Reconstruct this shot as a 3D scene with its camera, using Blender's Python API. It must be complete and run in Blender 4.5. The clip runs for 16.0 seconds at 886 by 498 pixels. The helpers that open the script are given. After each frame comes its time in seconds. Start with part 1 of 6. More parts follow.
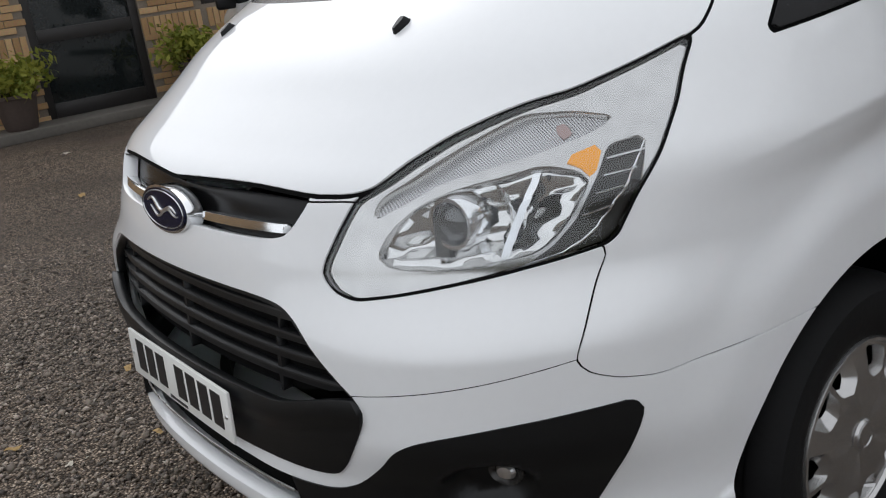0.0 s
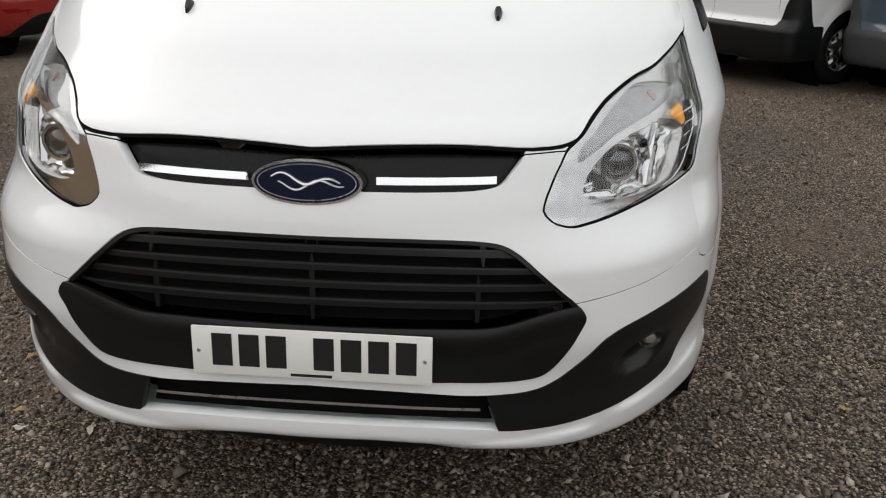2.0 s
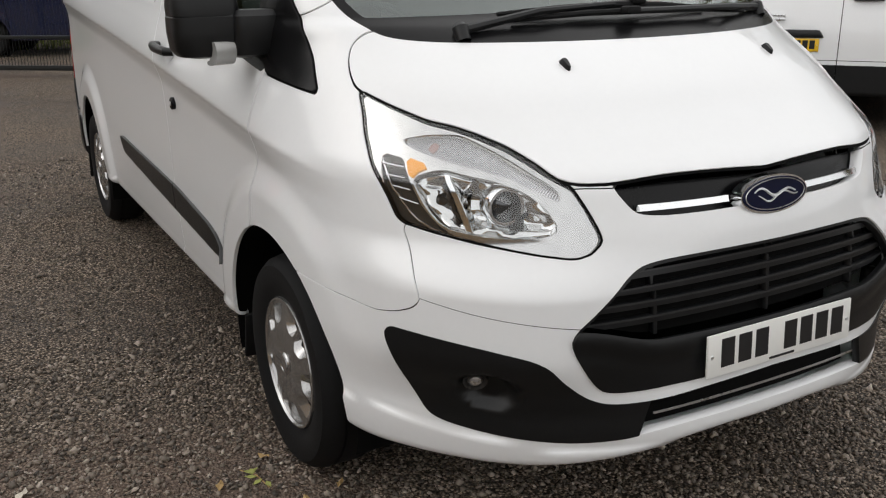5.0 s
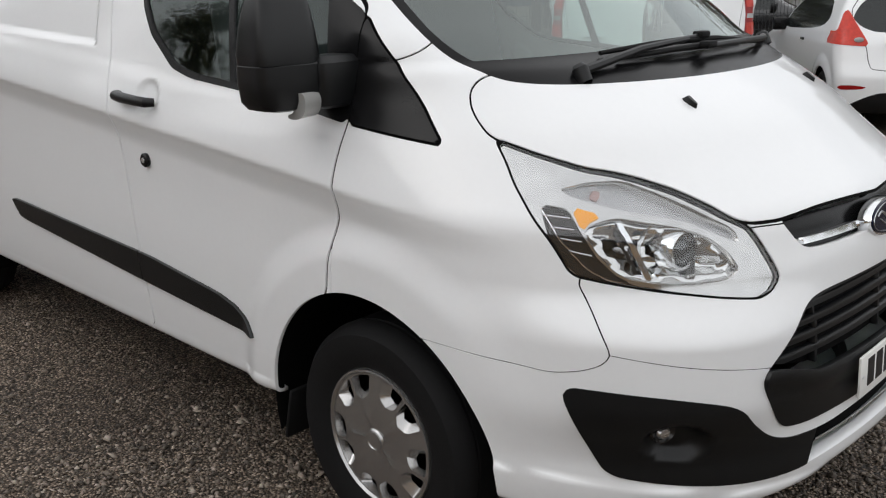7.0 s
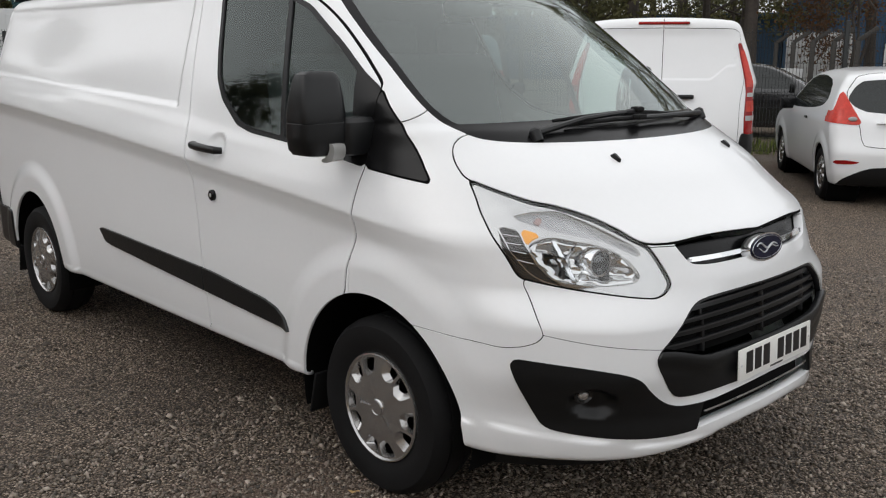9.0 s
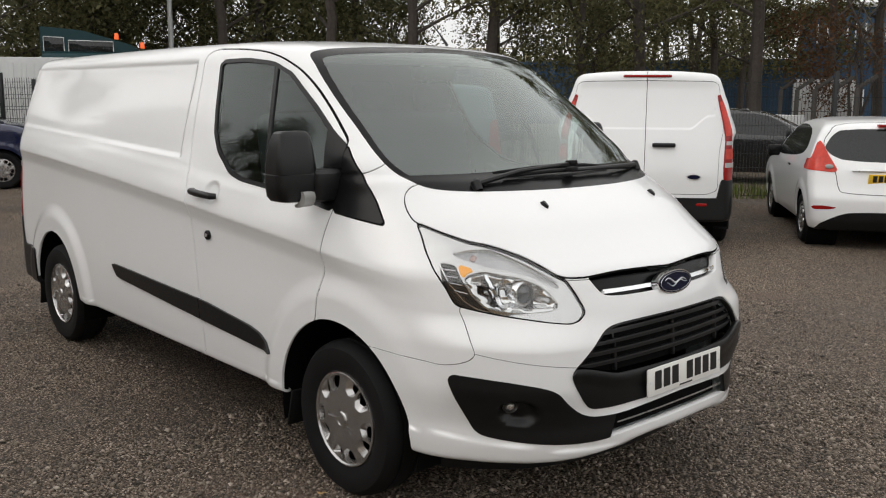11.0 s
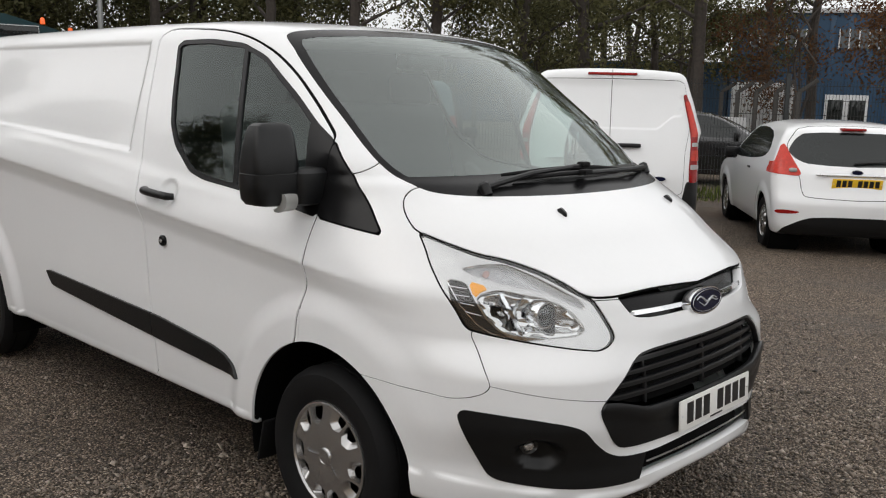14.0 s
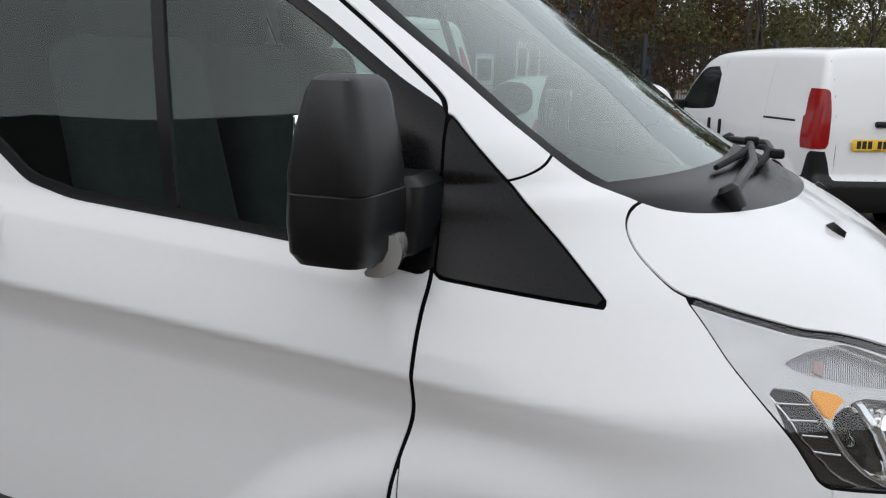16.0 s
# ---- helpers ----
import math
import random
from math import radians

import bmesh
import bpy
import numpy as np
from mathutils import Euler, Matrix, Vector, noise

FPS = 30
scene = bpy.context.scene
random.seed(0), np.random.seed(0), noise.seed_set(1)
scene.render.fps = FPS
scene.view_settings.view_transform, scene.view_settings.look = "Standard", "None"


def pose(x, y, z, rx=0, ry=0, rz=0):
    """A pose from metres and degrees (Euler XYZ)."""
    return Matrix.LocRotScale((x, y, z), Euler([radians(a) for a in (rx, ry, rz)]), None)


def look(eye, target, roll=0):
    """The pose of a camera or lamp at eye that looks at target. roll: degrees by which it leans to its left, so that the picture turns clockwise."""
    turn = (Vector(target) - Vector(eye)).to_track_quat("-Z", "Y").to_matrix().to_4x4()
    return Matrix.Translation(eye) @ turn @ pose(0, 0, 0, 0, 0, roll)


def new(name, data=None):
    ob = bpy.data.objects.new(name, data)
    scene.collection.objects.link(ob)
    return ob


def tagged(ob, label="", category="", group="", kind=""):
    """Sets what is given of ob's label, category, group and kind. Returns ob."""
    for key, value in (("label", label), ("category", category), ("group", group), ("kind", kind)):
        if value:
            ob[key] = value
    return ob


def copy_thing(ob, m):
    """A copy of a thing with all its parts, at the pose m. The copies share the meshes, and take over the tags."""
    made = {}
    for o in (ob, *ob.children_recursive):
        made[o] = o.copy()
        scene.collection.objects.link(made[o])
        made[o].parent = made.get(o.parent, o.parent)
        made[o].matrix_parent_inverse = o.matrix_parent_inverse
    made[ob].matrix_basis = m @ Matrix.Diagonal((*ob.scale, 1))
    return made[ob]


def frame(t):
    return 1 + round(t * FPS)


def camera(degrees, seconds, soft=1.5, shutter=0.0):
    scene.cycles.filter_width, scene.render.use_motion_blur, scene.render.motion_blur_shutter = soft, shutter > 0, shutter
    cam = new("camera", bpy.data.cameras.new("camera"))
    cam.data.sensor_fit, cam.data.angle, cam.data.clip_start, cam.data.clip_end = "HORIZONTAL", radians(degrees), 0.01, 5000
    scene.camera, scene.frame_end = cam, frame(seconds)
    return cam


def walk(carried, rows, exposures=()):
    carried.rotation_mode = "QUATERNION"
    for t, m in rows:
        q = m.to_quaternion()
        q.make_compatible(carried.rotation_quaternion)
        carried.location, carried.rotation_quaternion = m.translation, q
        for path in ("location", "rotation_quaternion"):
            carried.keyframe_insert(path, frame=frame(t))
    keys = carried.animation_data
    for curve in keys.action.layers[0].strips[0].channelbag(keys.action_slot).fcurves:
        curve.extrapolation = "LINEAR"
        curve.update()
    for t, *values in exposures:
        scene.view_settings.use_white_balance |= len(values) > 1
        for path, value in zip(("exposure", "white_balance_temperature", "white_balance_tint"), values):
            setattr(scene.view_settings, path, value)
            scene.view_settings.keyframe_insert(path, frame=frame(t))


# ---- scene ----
cam = camera(52.3, 16.0, 1.15)
PATH = [
    (0, (0.595, 1.775, 1.392), (-0.536, 0.253, 0.755), -7.7),
    (0.5, (1.04, 1.508, 1.384), (-0.51, 0.361, 0.853), -2.3),
    (1, (1.361, 1.237, 1.42), (-0.357, 0.44, 0.778), -4.0),
    (1.5, (1.537, 0.801, 1.442), (-0.263, 0.29, 0.735), -0.6),
    (2, (1.715, 0.427, 1.486), (-0.148, 0.27, 0.777), 0.9),
    (2.5, (1.688, 0.01, 1.465), (-0.161, 0.058, 0.703), 3.1),
    (3, (1.747, -0.384, 1.465), (-0.08, 0.001, 0.749), 4.9),
    (3.5, (1.773, -0.784, 1.464), (-0.003, -0.205, 0.749), 2.1),
    (4, (1.676, -1.187, 1.497), (-0.042, -0.377, 0.872), 2.3),
    (4.5, (1.697, -1.535, 1.532), (0.047, -0.562, 0.958), 1.3),
    (5, (1.465, -1.783, 1.513), (-0.2, -0.856, 0.905), -0.7),
    (5.2, (1.384, -1.862, 1.522), (-0.274, -0.936, 0.896), -0.8),
    (7.3, (0.695, -2.542, 1.586), (-0.541, -1.059, 1.064), -0.9),
    (7.5, (0.754, -2.589, 1.597), (-0.435, -1.059, 1.101), -0.7),
    (8, (1.03, -2.661, 1.591), (-0.185, -1.165, 1.059), 0.3),
    (8.5, (1.256, -2.759, 1.64), (-0.084, -1.371, 1.113), -0.0),
    (8.7, (1.323, -2.857, 1.608), (-0.064, -1.494, 1.142), 0.4),
    (10.8, (1.958, -3.091, 1.696), (0.489, -1.78, 1.346), -0.2),
    (11, (1.991, -3.108, 1.691), (0.529, -1.784, 1.356), 0.2),
    (11.5, (2.069, -3.081, 1.705), (0.581, -1.778, 1.407), 0.5),
    (12, (2.109, -3.062, 1.712), (0.593, -1.789, 1.427), 0.1),
    (12.5, (2.105, -3.08, 1.711), (0.584, -1.814, 1.425), -0.1),
    (13, (2.037, -3.104, 1.706), (0.556, -1.795, 1.395), 0.1),
    (13.5, (1.84, -3.094, 1.678), (0.435, -1.711, 1.338), 0.7),
    (14, (1.46, -2.965, 1.664), (0.104, -1.535, 1.324), 1.4),
    (14.5, (0.995, -2.926, 1.627), (-0.235, -1.387, 1.279), 1.6),
    (15, (0.508, -2.809, 1.566), (-0.533, -1.142, 1.195), 1.8),
    (15.5, (-0.046, -2.64, 1.559), (-1.013, -0.932, 1.174), 1.5),
    (16, (-0.564, -2.338, 1.569), (-1.226, -0.495, 1.163), 1.7),
]

walk(cam, [(t, look(eye, target, roll)) for t, eye, target, roll in PATH],
     [(0.0, -0.05, 6300, 10), (1.0, -0.07, 6350, 10), (1.5, 0.0, 6600, 10), (2.5, 0.08, 6700, 10), (5.0, 0.08, 6700, 10), (8.0, 0.05, 6450, 10), (11.0, 0.10, 6800, 10), (13.5, 0.10, 6750, 10), (15.0, 0.05, 6450, 10), (16.0, 0.0, 6300, 10)])

# ---- sky and light: a bright overcast day ----
world = bpy.data.worlds.new("overcast_sky")
scene.world = world
world.use_nodes = True
wn, wl = world.node_tree.nodes, world.node_tree.links
wn.clear()
sky = wn.new("ShaderNodeTexSky")
sky.sky_type = "NISHITA"
sky.sun_disc = False
sky.sun_elevation, sky.sun_rotation = radians(42), radians(200)
sky.air_density, sky.dust_density, sky.ozone_density = 1.0, 3.0, 1.0
grey = wn.new("ShaderNodeHueSaturation")
grey.inputs["Saturation"].default_value = 0.22
clouds = wn.new("ShaderNodeMix")
clouds.data_type = "RGBA"
clouds.inputs[0].default_value = 0.6
clouds.inputs[7].default_value = (8.6, 8.8, 9.1, 1)
back = wn.new("ShaderNodeBackground")
back.inputs["Strength"].default_value = 0.13
wout = wn.new("ShaderNodeOutputWorld")
wl.new(sky.outputs[0], grey.inputs["Color"])
wl.new(grey.outputs[0], clouds.inputs[6])
wl.new(clouds.outputs[2], back.inputs["Color"])
wl.new(back.outputs[0], wout.inputs["Surface"])
sun = new("sun", bpy.data.lights.new("sun", "SUN"))
sun.data.energy, sun.data.angle, sun.data.color = 0.85, radians(179), (1, 0.97, 0.93)
sun.matrix_world = look((1.2, -2.6, 6), (0, 0, 0))

# ---- materials ----
def nodes_of(name):
    m = bpy.data.materials.new(name)
    m.use_nodes = True
    n = m.node_tree.nodes
    return m, n, m.node_tree.links, n["Principled BSDF"]


def tex(n, l, kind, scale, coord="Object", **kw):
    c = n.new("ShaderNodeTexCoord")
    t = n.new(kind)
    t.inputs["Scale"].default_value = scale
    for k, v in kw.items():
        t.inputs[k].default_value = v
    l.new(c.outputs[coord], t.inputs["Vector"])
    return t


def ramp(n, l, src, stops):
    r = n.new("ShaderNodeValToRGB")
    r.color_ramp.elements[0].position, r.color_ramp.elements[0].color = stops[0][0], (*stops[0][1], 1)
    r.color_ramp.elements[1].position, r.color_ramp.elements[1].color = stops[-1][0], (*stops[-1][1], 1)
    for p, c in stops[1:-1]:
        r.color_ramp.elements.new(p).color = (*c, 1)
    l.new(src, r.inputs["Fac"])
    return r


def plain(name, col, rough=0.5, metal=0.0, vary=0.08, scale=30, bump=0.0, coat=0.0, spec=0.5):
    """A surface with fine grain and broad wear in colour and roughness."""
    m, n, l, p = nodes_of(name)
    a = tex(n, l, "ShaderNodeTexNoise", scale, Detail=4)
    b = tex(n, l, "ShaderNodeTexNoise", scale / 14, Detail=3)
    mix = n.new("ShaderNodeMath")
    mix.operation = "MULTIPLY_ADD"
    mix.inputs[1].default_value = 0.5
    l.new(a.outputs["Fac"], mix.inputs[0])
    half = n.new("ShaderNodeMath")
    half.operation = "MULTIPLY"
    half.inputs[1].default_value = 0.5
    l.new(b.outputs["Fac"], half.inputs[0])
    l.new(half.outputs[0], mix.inputs[2])
    lo, hi = [c * (1 - vary) for c in col], [min(1, c * (1 + vary)) for c in col]
    r = ramp(n, l, mix.outputs[0], [(0.3, lo), (0.7, hi)])
    l.new(r.outputs[0], p.inputs["Base Color"])
    rr = n.new("ShaderNodeMapRange")
    rr.inputs["To Min"].default_value, rr.inputs["To Max"].default_value = max(0.02, rough * 0.85), min(1, rough * 1.15)
    l.new(mix.outputs[0], rr.inputs["Value"])
    l.new(rr.outputs[0], p.inputs["Roughness"])
    p.inputs["Metallic"].default_value = metal
    p.inputs["Specular IOR Level"].default_value = spec
    if coat:
        p.inputs["Coat Weight"].default_value = coat
        p.inputs["Coat Roughness"].default_value = 0.03
    if bump:
        bn = n.new("ShaderNodeBump")
        bn.inputs["Strength"].default_value, bn.inputs["Distance"].default_value = bump, 0.002
        l.new(a.outputs["Fac"], bn.inputs["Height"])
        l.new(bn.outputs[0], p.inputs["Normal"])
    return m


def glassy(name, tint, clear=0.8, rough=0.02, gloss=0.09, fall=3.6):
    """A thin pane: tinted, see-through, and glossy towards grazing."""
    m, n, l, p = nodes_of(name)
    n.remove(p)
    tr = n.new("ShaderNodeBsdfTransparent")
    tr.inputs["Color"].default_value = (*[c * clear for c in tint], 1)
    gl = n.new("ShaderNodeBsdfGlossy")
    gl.inputs["Roughness"].default_value = rough
    gl.inputs["Color"].default_value = (0.5 + 0.5 * tint[0], 0.5 + 0.5 * tint[1], 0.5 + 0.5 * tint[2], 1)
    fw = n.new("ShaderNodeLayerWeight")
    fw.inputs["Blend"].default_value = 0.5
    pw = n.new("ShaderNodeMath")
    pw.operation = "POWER"
    pw.inputs[1].default_value = fall
    l.new(fw.outputs["Facing"], pw.inputs[0])
    fr = n.new("ShaderNodeMath")
    fr.operation = "MULTIPLY_ADD"
    fr.inputs[1].default_value, fr.inputs[2].default_value = 1 - gloss, gloss
    l.new(pw.outputs[0], fr.inputs[0])
    mx = n.new("ShaderNodeMixShader")
    l.new(fr.outputs[0], mx.inputs[0])
    l.new(tr.outputs[0], mx.inputs[1])
    l.new(gl.outputs[0], mx.inputs[2])
    l.new(mx.outputs[0], n["Material Output"].inputs["Surface"])
    return m


def glowing(name, col, strength, base=0.5):
    m, n, l, p = nodes_of(name)
    p.inputs["Base Color"].default_value = (*[c * base for c in col], 1)
    p.inputs["Emission Color"].default_value = (*col, 1)
    p.inputs["Emission Strength"].default_value = strength
    p.inputs["Roughness"].default_value = 0.2
    return m


WHITE = plain("white_paint", (0.80, 0.81, 0.82), 0.32, vary=0.012, scale=60, coat=0.9, spec=0.3)
BLACK_PLASTIC = plain("black_plastic", (0.006, 0.0065, 0.0072), 0.36, vary=0.2, scale=400, bump=0.15, spec=0.35)
BLACK_GLOSS = plain("gloss_black", (0.0055, 0.0055, 0.006), 0.26, vary=0.2, scale=120, spec=0.20)
RUBBER = plain("rubber", (0.007, 0.007, 0.0075), 0.72, vary=0.3, scale=80, bump=0.3, spec=0.2)
DARK = plain("dark_void", (0.004, 0.004, 0.004), 0.9, vary=0.2, spec=0.08)
CHROME = plain("chrome", (0.82, 0.83, 0.84), 0.09, 1.0, vary=0.03)
SATIN = plain("satin_chrome", (0.72, 0.73, 0.74), 0.28, 1.0, vary=0.05)
SILVER = plain("silver_paint", (0.46, 0.455, 0.45), 0.24, 0.88, vary=0.06, scale=90)
GLASS = glassy("window_glass", (0.80, 0.93, 0.89), 0.80, gloss=0.15, fall=3.9)
TINTED = glassy("door_glass", (0.78, 0.93, 0.89), 0.62, gloss=0.045, fall=4.3)
LENS = glassy("clear_lens", (0.97, 0.98, 0.99), 0.97, 0.03, 0.06)
BADGE_BLUE = plain("badge_blue", (0.005, 0.007, 0.026), 0.2, vary=0.1, spec=0.25)
PLATE_WHITE = plain("plate_white", (0.80, 0.80, 0.77), 0.35, vary=0.02)
PLATE_YELLOW = plain("plate_yellow", (0.80, 0.50, 0.03), 0.35, vary=0.03)
INK = plain("plate_ink", (0.012, 0.012, 0.013), 0.4)
AMBER = glowing("lit_indicator", (1.0, 0.42, 0.04), 0.35)
AMBER_LENS = plain("amber_lens", (0.65, 0.20, 0.02), 0.15, coat=1.0)
RED_LENS = plain("red_lens", (0.26, 0.006, 0.006), 0.15, vary=0.25, scale=60, spec=0.4)
CAB = plain("cab_trim", (0.018, 0.019, 0.02), 0.7, vary=0.2, scale=60)
CLOTH = plain("seat_cloth", (0.05, 0.052, 0.056), 0.9, vary=0.3, scale=200, bump=0.4)
LAMP_DARK = plain("lamp_dark", (0.030, 0.028, 0.026), 0.18, 0.2, vary=0.2)
PROJ_GLASS = plain("projector_glass", (0.03, 0.032, 0.034), 0.04, vary=0.1, coat=1.0, spec=0.9)
SLAT = plain("slat_edge", (0.022, 0.022, 0.023), 0.4, vary=0.15, scale=200, spec=0.4)
LAMP_BRIGHT = plain("lamp_bright", (0.56, 0.555, 0.545), 0.13, 0.95, vary=0.12, scale=30)
TAIL_RED = plain("tail_red", (0.52, 0.035, 0.02), 0.15, vary=0.3, scale=30, spec=0.4)
LAMP_MIRROR = plain("lamp_mirror", (0.70, 0.70, 0.69), 0.07, 1.0, vary=0.1, scale=25)
GLINT_RED = plain("glint_red", (0.42, 0.30, 0.28), 0.2, vary=0.1)
CLEAR_LAMP = plain("clear_lamp", (0.34, 0.34, 0.33), 0.12, vary=0.1, coat=1.0)


def ribbed(name):
    m, n, l, p = nodes_of(name)
    t = tex(n, l, "ShaderNodeTexWave", 85, Distortion=0.3)
    t.bands_direction = "X"
    r = ramp(n, l, t.outputs["Fac"], [(0.2, (0.42, 0.42, 0.42)), (0.8, (0.64, 0.64, 0.65))])
    l.new(r.outputs[0], p.inputs["Base Color"])
    bn = n.new("ShaderNodeBump")
    bn.inputs["Distance"].default_value = 0.0012
    l.new(t.outputs["Fac"], bn.inputs["Height"])
    l.new(bn.outputs[0], p.inputs["Normal"])
    p.inputs["Metallic"].default_value, p.inputs["Roughness"].default_value = 0.85, 0.18
    return m


RIBBED = ribbed("ribbed_reflector")

# ---- mesh tools ----
def link_mesh(name, verts, faces, mat, parent=None, normals=None, smooth=True, label=""):
    me = bpy.data.meshes.new(name)
    me.from_pydata([tuple(v) for v in verts], [], faces)
    me.materials.append(mat)
    if smooth:
        me.polygons.foreach_set("use_smooth", [True] * len(me.polygons))
        if normals is not None:
            me.normals_split_custom_set_from_vertices([tuple(v) for v in normals])
        else:
            me.set_sharp_from_angle(angle=radians(32))
    ob = new(name, me)
    if parent:
        ob.parent = parent
    return tagged(ob, label)


def part(name, bm, mat, parent, label="", smooth=True):
    bmesh.ops.recalc_face_normals(bm, faces=bm.faces)
    me = bpy.data.meshes.new(name)
    bm.to_mesh(me)
    bm.free()
    me.materials.append(mat)
    if smooth:
        me.polygons.foreach_set("use_smooth", [True] * len(me.polygons))
        me.set_sharp_from_angle(angle=radians(32))
    ob = new(name, me)
    if parent:
        ob.parent = parent
    return tagged(ob, label)


def thing(name, m=None, label="", category="", group="", kind=""):
    ob = new(name)
    ob.empty_display_size = 0.1
    if m is not None:
        ob.matrix_basis = m
    return tagged(ob, label, category, group, kind)


def box(bm, c, size, bevel=0.0, m=None, seg=2, taper=(1, 1)):
    """A rounded box; taper shrinks its top in x and y."""
    vs = bmesh.ops.create_cube(bm, size=1)["verts"]
    for v in vs:
        k = taper if v.co.z > 0 else (1, 1)
        v.co = Vector((v.co.x * size[0] * k[0], v.co.y * size[1] * k[1], v.co.z * size[2]))
    if bevel:
        es = list({e for v in vs for e in v.link_edges})
        out = bmesh.ops.bevel(bm, geom=es, offset=bevel, segments=seg, affect="EDGES", profile=0.5)
        vs = list({v for f in out["faces"] for v in f.verts} | {v for v in vs if v.is_valid})
    mm = Matrix.Translation(c) @ (m or Matrix.Identity(4))
    bmesh.ops.transform(bm, matrix=mm, verts=vs)
    return bm


def tube(bm, pts, r, n=8, cap=True):
    """A round bar along points; r is one radius or one for each point."""
    pts = [Vector(p) for p in pts]
    rs = r if isinstance(r, (list, tuple)) else [r] * len(pts)
    rings = []
    for i, p in enumerate(pts):
        t = (pts[min(i + 1, len(pts) - 1)] - pts[max(i - 1, 0)]).normalized()
        u = t.orthogonal().normalized() if i == 0 else (rings_u - t * rings_u.dot(t)).normalized()
        rings_u = u
        w = t.cross(u)
        rings.append([bm.verts.new(p + rs[i] * (math.cos(a) * u + math.sin(a) * w)) for a in [2 * math.pi * k / n for k in range(n)]])
    for a, b in zip(rings, rings[1:]):
        for k in range(n):
            bm.faces.new((a[k], a[(k + 1) % n], b[(k + 1) % n], b[k]))
    if cap:
        bm.faces.new(rings[0][::-1])
        bm.faces.new(rings[-1])
    return bm


def lathe(bm, prof, n=48, m=None):
    """A turned form about the y axis: prof of (radius, y)."""
    m = m or Matrix.Identity(4)
    rings = []
    for r, y in prof:
        if r < 1e-6:
            rings.append([bm.verts.new(m @ Vector((0, y, 0)))])
        else:
            rings.append([bm.verts.new(m @ Vector((r * math.cos(2 * math.pi * k / n), y, r * math.sin(2 * math.pi * k / n)))) for k in range(n)])
    for a, b in zip(rings, rings[1:]):
        for k in range(n):
            q = [a[k % len(a)], a[(k + 1) % len(a)], b[(k + 1) % len(b)], b[k % len(b)]]
            q = list(dict.fromkeys(q))
            if len(q) > 2:
                bm.faces.new(q)
    return bm


def prism(bm, outline, lo, hi, m=None, shrink=1.0):
    """An outline in x and y, raised from lo to hi along z."""
    m = m or Matrix.Identity(4)
    cx, cy = sum(p[0] for p in outline) / len(outline), sum(p[1] for p in outline) / len(outline)
    a = [bm.verts.new(m @ Vector((x, y, lo))) for x, y in outline]
    b = [bm.verts.new(m @ Vector((cx + (x - cx) * shrink, cy + (y - cy) * shrink, hi))) for x, y in outline]
    k = len(a)
    for i in range(k):
        bm.faces.new((a[i], a[(i + 1) % k], b[(i + 1) % k], b[i]))
    bm.faces.new(a[::-1])
    bm.faces.new(b)
    return bm


def rounded(pts, times=3, cut=0.22, closed=True):
    """Rounds the corners of an outline by cutting them off again and again."""
    pts = [tuple(p) for p in pts]
    for _ in range(times):
        out = []
        k = len(pts)
        for i in range(k if closed else k - 1):
            a, b = pts[i], pts[(i + 1) % k]
            out.append(tuple(u + (v - u) * cut for u, v in zip(a, b)))
            out.append(tuple(v + (u - v) * cut for u, v in zip(a, b)))
        if not closed:
            out = [pts[0]] + out[1:-1] + [pts[-1]]
        pts = out
    return pts


def inside(outline, u, v):
    """Signed distance to a closed outline, below zero inside."""
    q = np.array(outline, float)
    lo, hi = q.min(0) - 0.05, q.max(0) + 0.05
    out = np.full(np.shape(u), 0.05)
    near = (u > lo[0]) & (u < hi[0]) & (v > lo[1]) & (v < hi[1])
    x, y = u[near], v[near]
    best = np.full(x.shape, 1e9)
    odd = np.zeros(x.shape, bool)
    for (ax, ay), (bx, by) in zip(q, np.roll(q, -1, 0)):
        ex, ey = bx - ax, by - ay
        h = np.clip(((x - ax) * ex + (y - ay) * ey) / (ex * ex + ey * ey + 1e-12), 0, 1)
        best = np.minimum(best, np.hypot(x - ax - h * ex, y - ay - h * ey))
        if by != ay:
            odd ^= ((ay > y) != (by > y)) & (x < ex * (y - ay) / (by - ay) + ax)
    out[near] = np.where(odd, -best, best)
    return out


def beside(line, u, v):
    """Distance to an open line."""
    best = np.full(np.shape(u), 1e9)
    for (ax, ay), (bx, by) in zip(line, line[1:]):
        ex, ey = bx - ax, by - ay
        h = np.clip(((u - ax) * ex + (v - ay) * ey) / (ex * ex + ey * ey + 1e-12), 0, 1)
        best = np.minimum(best, np.hypot(u - ax - h * ex, v - ay - h * ey))
    return best


